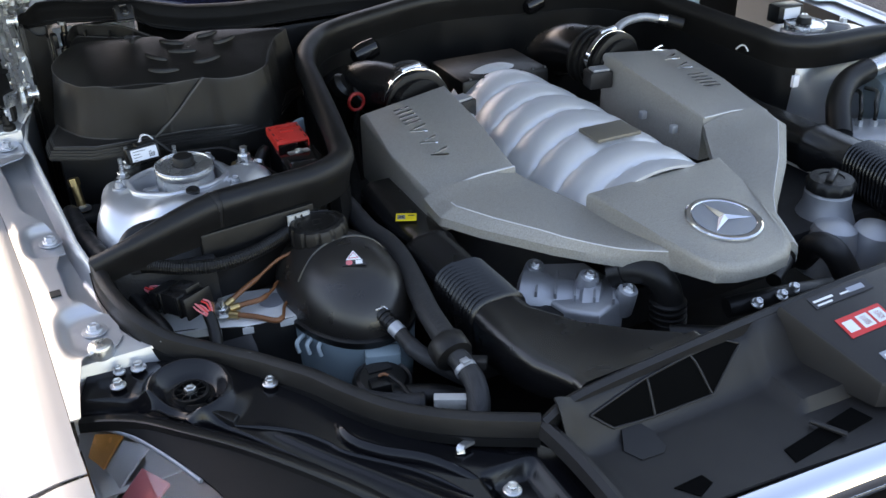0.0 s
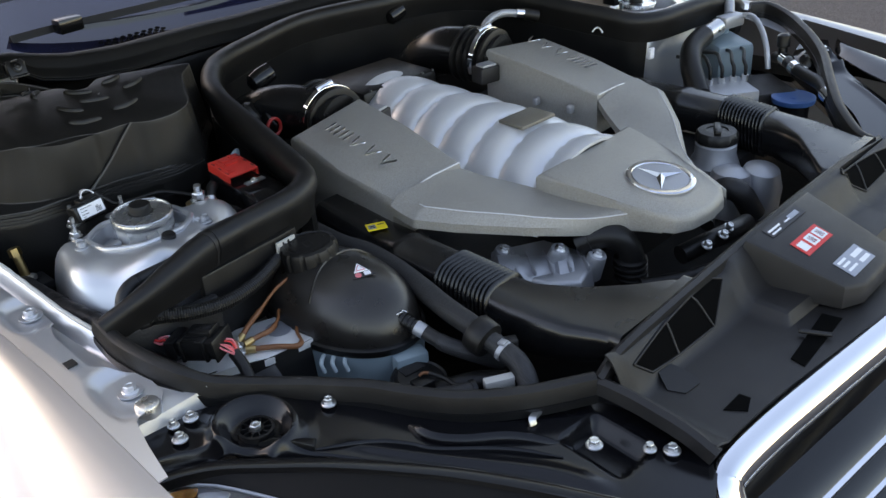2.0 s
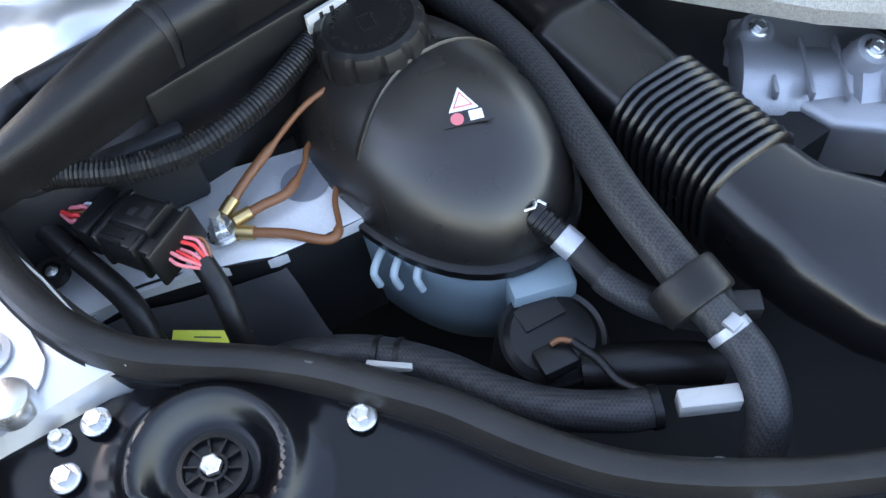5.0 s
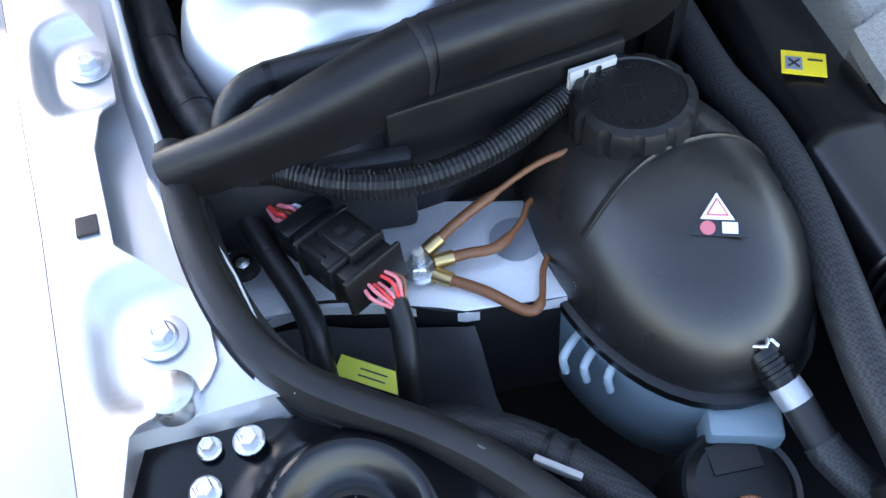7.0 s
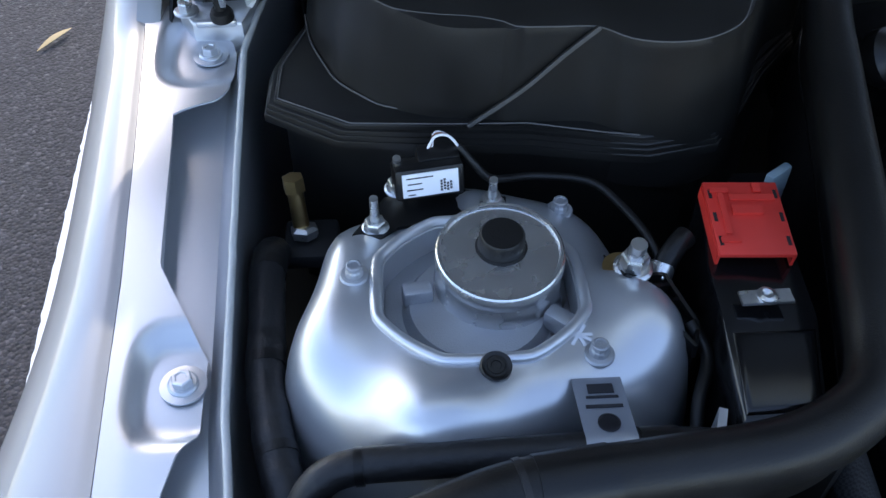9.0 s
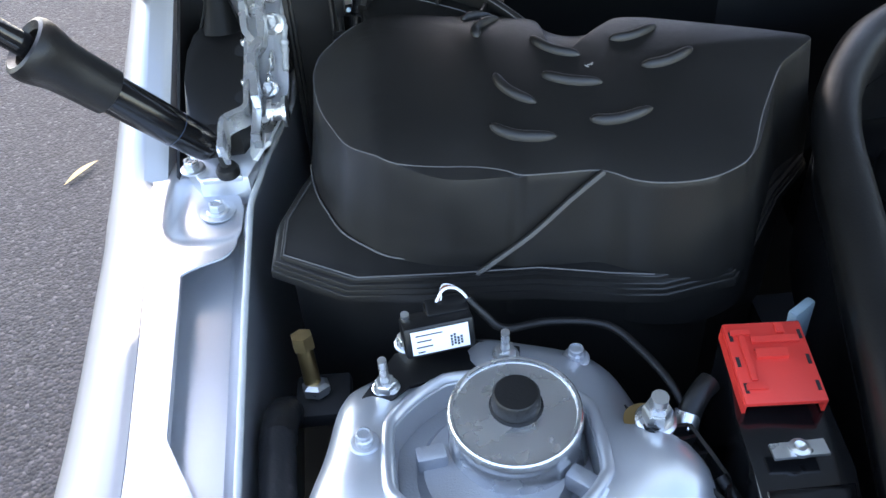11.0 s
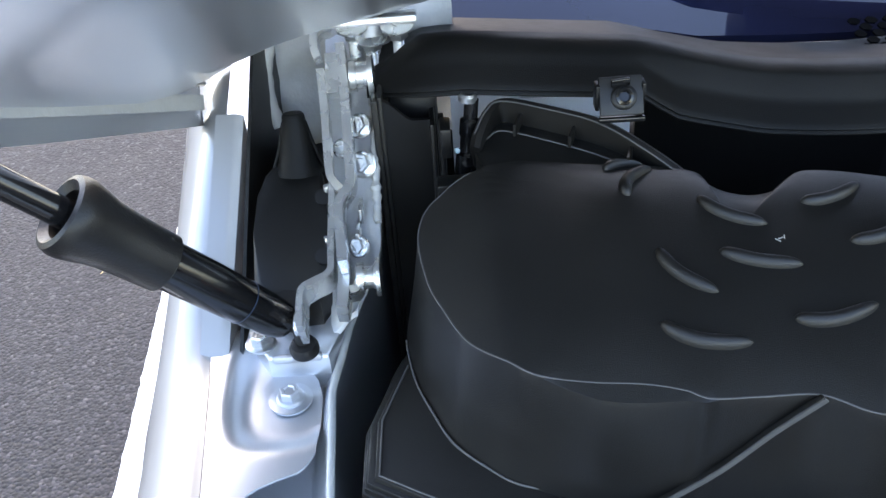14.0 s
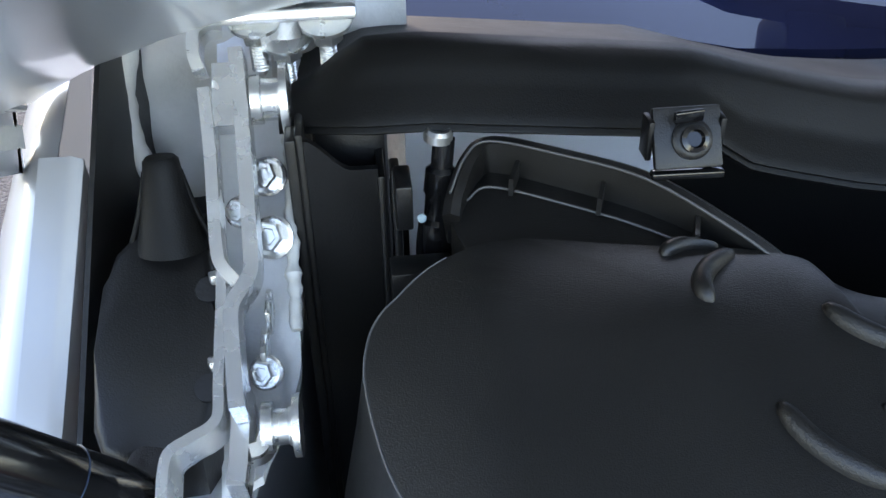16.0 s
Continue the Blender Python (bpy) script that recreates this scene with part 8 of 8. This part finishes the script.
part("crimp", sweep(B(), [(0.318, 0.484, 0.7995), (0.332, 0.476, 0.7965)], 0.009, n=2), M_CHROME, bh)
part("end", sweep(B(), [(0.331, 0.4765, 0.7968), (0.352, 0.462, 0.790)], 0.0105, n=2), M_RUBBER, bh)
for x, y, z, w in ((-0.168, 0.575, 0.795, 0.040), (0.185, 0.655, 0.80, 0.035)):
    bm = lathe(B(), (x - w / 2, y, z), (1, -0.1, 0.35), [(0.006, 0), (0.014, 0.006), (0.016, w * 0.5), (0.014, w), (0.005, w + 0.006)], 24)
    solo("hose_fitting", bm, M_GLOSSBLACK, "gloss black hose fitting shining against the firewall", "fitting", "firewall fittings")
for x, y, z in ((-0.235, 0.52, 0.77), (-0.215, 0.50, 0.76)):
    bm = lathe(B(), (x, y, z), (0.5, -0.5, 0.6), [(0.016, 0), (0.020, 0.006), (0.020, 0.014), (0.014, 0.020)], 24)
    solo("hose_union", bm, M_BLACKPLASTIC, "black ribbed hose union behind the cover", "fitting", "firewall fittings")
for s in (-1, 1):
    for y in (0.30, 0.235):
        bm = box(B(), (AX + s * 0.133, y, 0.728), (0.010, 0.009, 0.012), bev=0.002)
        solo("cover_clip", bm, M_CAST, "small bluish metal clip below the cover wing", "clip", "cover clips")

# ---------------- far side of the bay ----------------
build_strip("black rubber weatherstrip along the far front edge of the bay", [(0.700, 0.235, 0.757), (0.720, 0.21, 0.757), (0.700, 0.16, 0.750), (0.64, 0.095, 0.742), (0.565, 0.035, 0.733), (0.47, -0.02, 0.722), (0.40, -0.065, 0.712), (0.345, -0.115, 0.702), (0.335, -0.14, 0.698)])
FX = 0.026
fen2 = build_fender(FX)
bm = B()


def wing2(u, v):
    y = 0.14 + 0.58 * u
    a, b = 2 * FX - lerp(y, RIDGE) - 0.004, 2 * FX - lerp(y, INNER)
    return (a + (b - a) * v, y, zf(y) - 0.006)


surf(bm, wing2, 40, 8, 0.0012)
solo("inner_wing", bm, M_INNER, "silver painted inner wing panel on the far side", "body panel")
bm = B()
surf(bm, lambda u, v: (2 * FX - panel_f(u, v)[0], panel_f(u, v)[1] + 0.03, panel_f(u, v)[2] + 0.004), 70, 24, 0.002)
solo("headlamp_carrier", bm, M_GLOSSBLACK, "glossy black pressed front panel on the far side", "front panel")
bm = B()
surf(bm, lambda u, v: (2 * FX - lens(u, v)[0], lens(u, v)[1] + 0.03, lens(u, v)[2] + 0.012 + 0.03 * math.sin(math.pi * v)), 40, 16, 0.003)
solo("headlight", bm, M_GLOSSBLACK, "dark glossy headlight on the far side", "headlight")
for x, y in ((0.64, 0.085), (0.665, 0.075), (0.50, -0.005), (0.415, -0.075), (0.56, 0.06)):
    bolt((x, y, pz(0.05 - x, y) + 0.008), af=0.010, h=0.006, flange=0.0095, label="pale zinc-plated hex bolt on the black front panel", group="front panel bolts")

# Filler added to cover the bright gap beside the far weatherstrip; no known part.
bm = prism(B(), [(0.40, -0.14), (0.47, -0.10), (0.60, 0.00), (0.74, 0.08), (0.74, 0.30), (0.66, 0.30), (0.655, 0.12), (0.52, -0.01), (0.38, -0.10)], 0.655, 0.645)
solo("inner_panel", bm, M_GLOSSBLACK, "added black filler sheet closing the gap below the far front edge", "body panel", kind="structure")

blue = thing("washer_filler", (0.497, 0.046, 0.60), "blue washer fluid filler cap on a black neck", "filler cap")
part("neck", cyl(B(), (0.497, 0.046, 0.58), (0.497, 0.046, 0.674), 0.026, 0.026, 24), M_BLACKPLASTIC, blue)
part("cap", lathe(B(), (0.497, 0.046, 0.672), (0, 0, 1), [(0.034, 0), (0.035, 0.003), (0.035, 0.008), (0.032, 0.0095), (0.026, 0.009), (0.002, 0.009)], 40), M_BLUECAP, blue)
part("cap_mark", box(B(), (0.497, 0.046, 0.6815), (0.026, 0.008, 0.001), rz=20), M_BLUECAP, blue)

ab = thing("brake_hydraulic_unit", (0.50, 0.16, 0.58), "grey aluminium brake hydraulic unit with bent steel pipes", "hydraulic unit")
part("block", box(B(), (0.455, 0.155, 0.655), (0.10, 0.085, 0.07), rz=-38, bev=0.003), M_CAST, ab)
part("controller", box(B(), (0.520, 0.115, 0.650), (0.085, 0.10, 0.065), rz=-38, bev=0.005), M_GREYPLASTIC, ab)
for i in range(5):
    x, y = 0.432 + 0.018 * i, 0.185 - 0.012 * i
    part("pipe", sweep(B(), [(x, y, 0.690), (x, y, 0.712), (x + 0.006, y + 0.008, 0.722), (x + 0.03 + 0.006 * i, y + 0.035, 0.724), (x + 0.05 + 0.006 * i, y + 0.07, 0.716)], 0.0032, n=5), M_BLACKPLASTIC, ab)
    part("pipe_nut", lathe(B(), (x, y, 0.689), (0, 0, 1), [(0.006, 0), (0.006, 0.010)], 6), M_ZINC, ab)
res = thing("brake_reservoir", (0.58, 0.22, 0.62), "translucent pale blue fluid reservoir", "reservoir")
part("body", box(B(), (0.585, 0.222, 0.690), (0.07, 0.10, 0.08), rz=-35, bev=0.01), M_TANKBASE, res)
part("neck", cyl(B(), (0.61, 0.25, 0.72), (0.61, 0.25, 0.745), 0.02, 0.02, 24), M_TANKBASE, res)
ac = thing("refrigerant_line", (0.56, 0.2, 0.66), "silver refrigerant line with thick black insulation", "pipe")
part("insulation", sweep(B(), [(0.395, 0.160, 0.69), (0.425, 0.195, 0.722), (0.468, 0.220, 0.740), (0.517, 0.226, 0.750)], 0.018, n=6), M_RUBBER, ac)
part("ferrule", sweep(B(), [(0.510, 0.2255, 0.749), (0.555, 0.221, 0.757)], 0.0150, n=2), M_ZINC, ac)
part("fitting", box(B(), (0.583, 0.214, 0.762), (0.050, 0.026, 0.022), rz=-12, bev=0.004), M_CAST, ac)
part("loop", sweep(B(), [(0.600, 0.208, 0.766), (0.602, 0.185, 0.770), (0.585, 0.158, 0.760), (0.558, 0.130, 0.735), (0.548, 0.118, 0.70)], 0.0048, n=6), M_CAST, ac)
part("stub", sweep(B(), [(0.596, 0.222, 0.768), (0.618, 0.236, 0.786)], 0.009, n=2), M_CAST, ac)
part("front_hose", sweep(B(), [(0.600, 0.130, 0.705), (0.565, 0.095, 0.715), (0.53, 0.065, 0.715), (0.49, 0.005, 0.712), (0.455, -0.025, 0.708)], 0.010, n=6), M_RUBBER, ac)
for p, q in (((0.573, 0.103, 0.714), (0.555, 0.086, 0.7155)), ((0.535, 0.069, 0.7155), (0.524, 0.057, 0.715)), ((0.462, -0.018, 0.709), (0.445, -0.035, 0.706))):
    part("crimp", sweep(B(), [p, q], 0.0118, n=2), M_CHROME, ac)
part("end_pipe", sweep(B(), [(0.447, -0.033, 0.706), (0.42, -0.058, 0.702), (0.40, -0.085, 0.685), (0.375, -0.105, 0.66)], 0.007, n=6), M_CAST, ac)
bm = lathe(B(), (0.58, 0.108, 0.70), (0.1, 0.1, 1), [(0.008, 0), (0.008, 0.03), (0.011, 0.032), (0.011, 0.05), (0.006, 0.054)], 20)
solo("service_valve", bm, M_BLACKPLASTIC, "black capped service valve", "valve")
bm = box(B(), (0.395, 0.255, 0.745), (0.012, 0.006, 0.018), bev=0.001)
solo("white_clip", bm, M_WHITE, "small white clip on the far weatherstrip", "clip")
bm = sweep(B(), [(0.376, 0.362, 0.770), (0.381, 0.358, 0.776), (0.387, 0.355, 0.775), (0.390, 0.350, 0.767)], 0.0018, n=5)
solo("pipe_clip", bm, M_ZINC, "bent bright wire clip on the far weatherstrip", "clip")
sn = thing("sensor_module", (0.565, 0.41, 0.78), "black sensor module with a pale label on the far tower", "sensor module")
part("housing", box(B(), (0.545, 0.425, 0.790), (0.05, 0.03, 0.03), rz=-8, bev=0.003), M_BLACKPLASTIC, sn)
part("label", box(B(), (0.545, 0.4095, 0.792), (0.032, 0.001, 0.018), rz=-8), M_WHITE, sn, smooth=False)
for x, y in ((0.636, 0.378), (0.523, 0.32), (0.60, 0.43)):
    bm = hexhead(B(), (x, y, 0.766), (0, 0, 1), 0.012, 0.010, 0.010)
    solo("flange_nut", bm, M_ZINC, "zinc flange nut on the far strut tower", "nut", "strut tower bolts", sharp=25)
rb = thing("fluid_reservoir", (0.42, 0.62, 0.74), "pale fluid reservoir with a black cap beside the far tower", "reservoir")
part("body", box(B(), (0.44, 0.62, 0.765), (0.12, 0.09, 0.10), bev=0.012), M_TANKBASE, rb)
part("cap", cyl(B(), (0.40, 0.62, 0.815), (0.40, 0.62, 0.837), 0.028, 0.026, 28), M_BLACKPLASTIC, rb)
bm = sweep(B(), [(0.66, 0.235, 0.727), (0.66, 0.30, 0.735), (0.66, 0.40, 0.74), (0.66, 0.5, 0.745)], 0.013, n=5)
solo("wrapped_harness", bm, M_FOAM, "wrinkled black tape-wrapped harness on the far inner wing", "wiring harness")
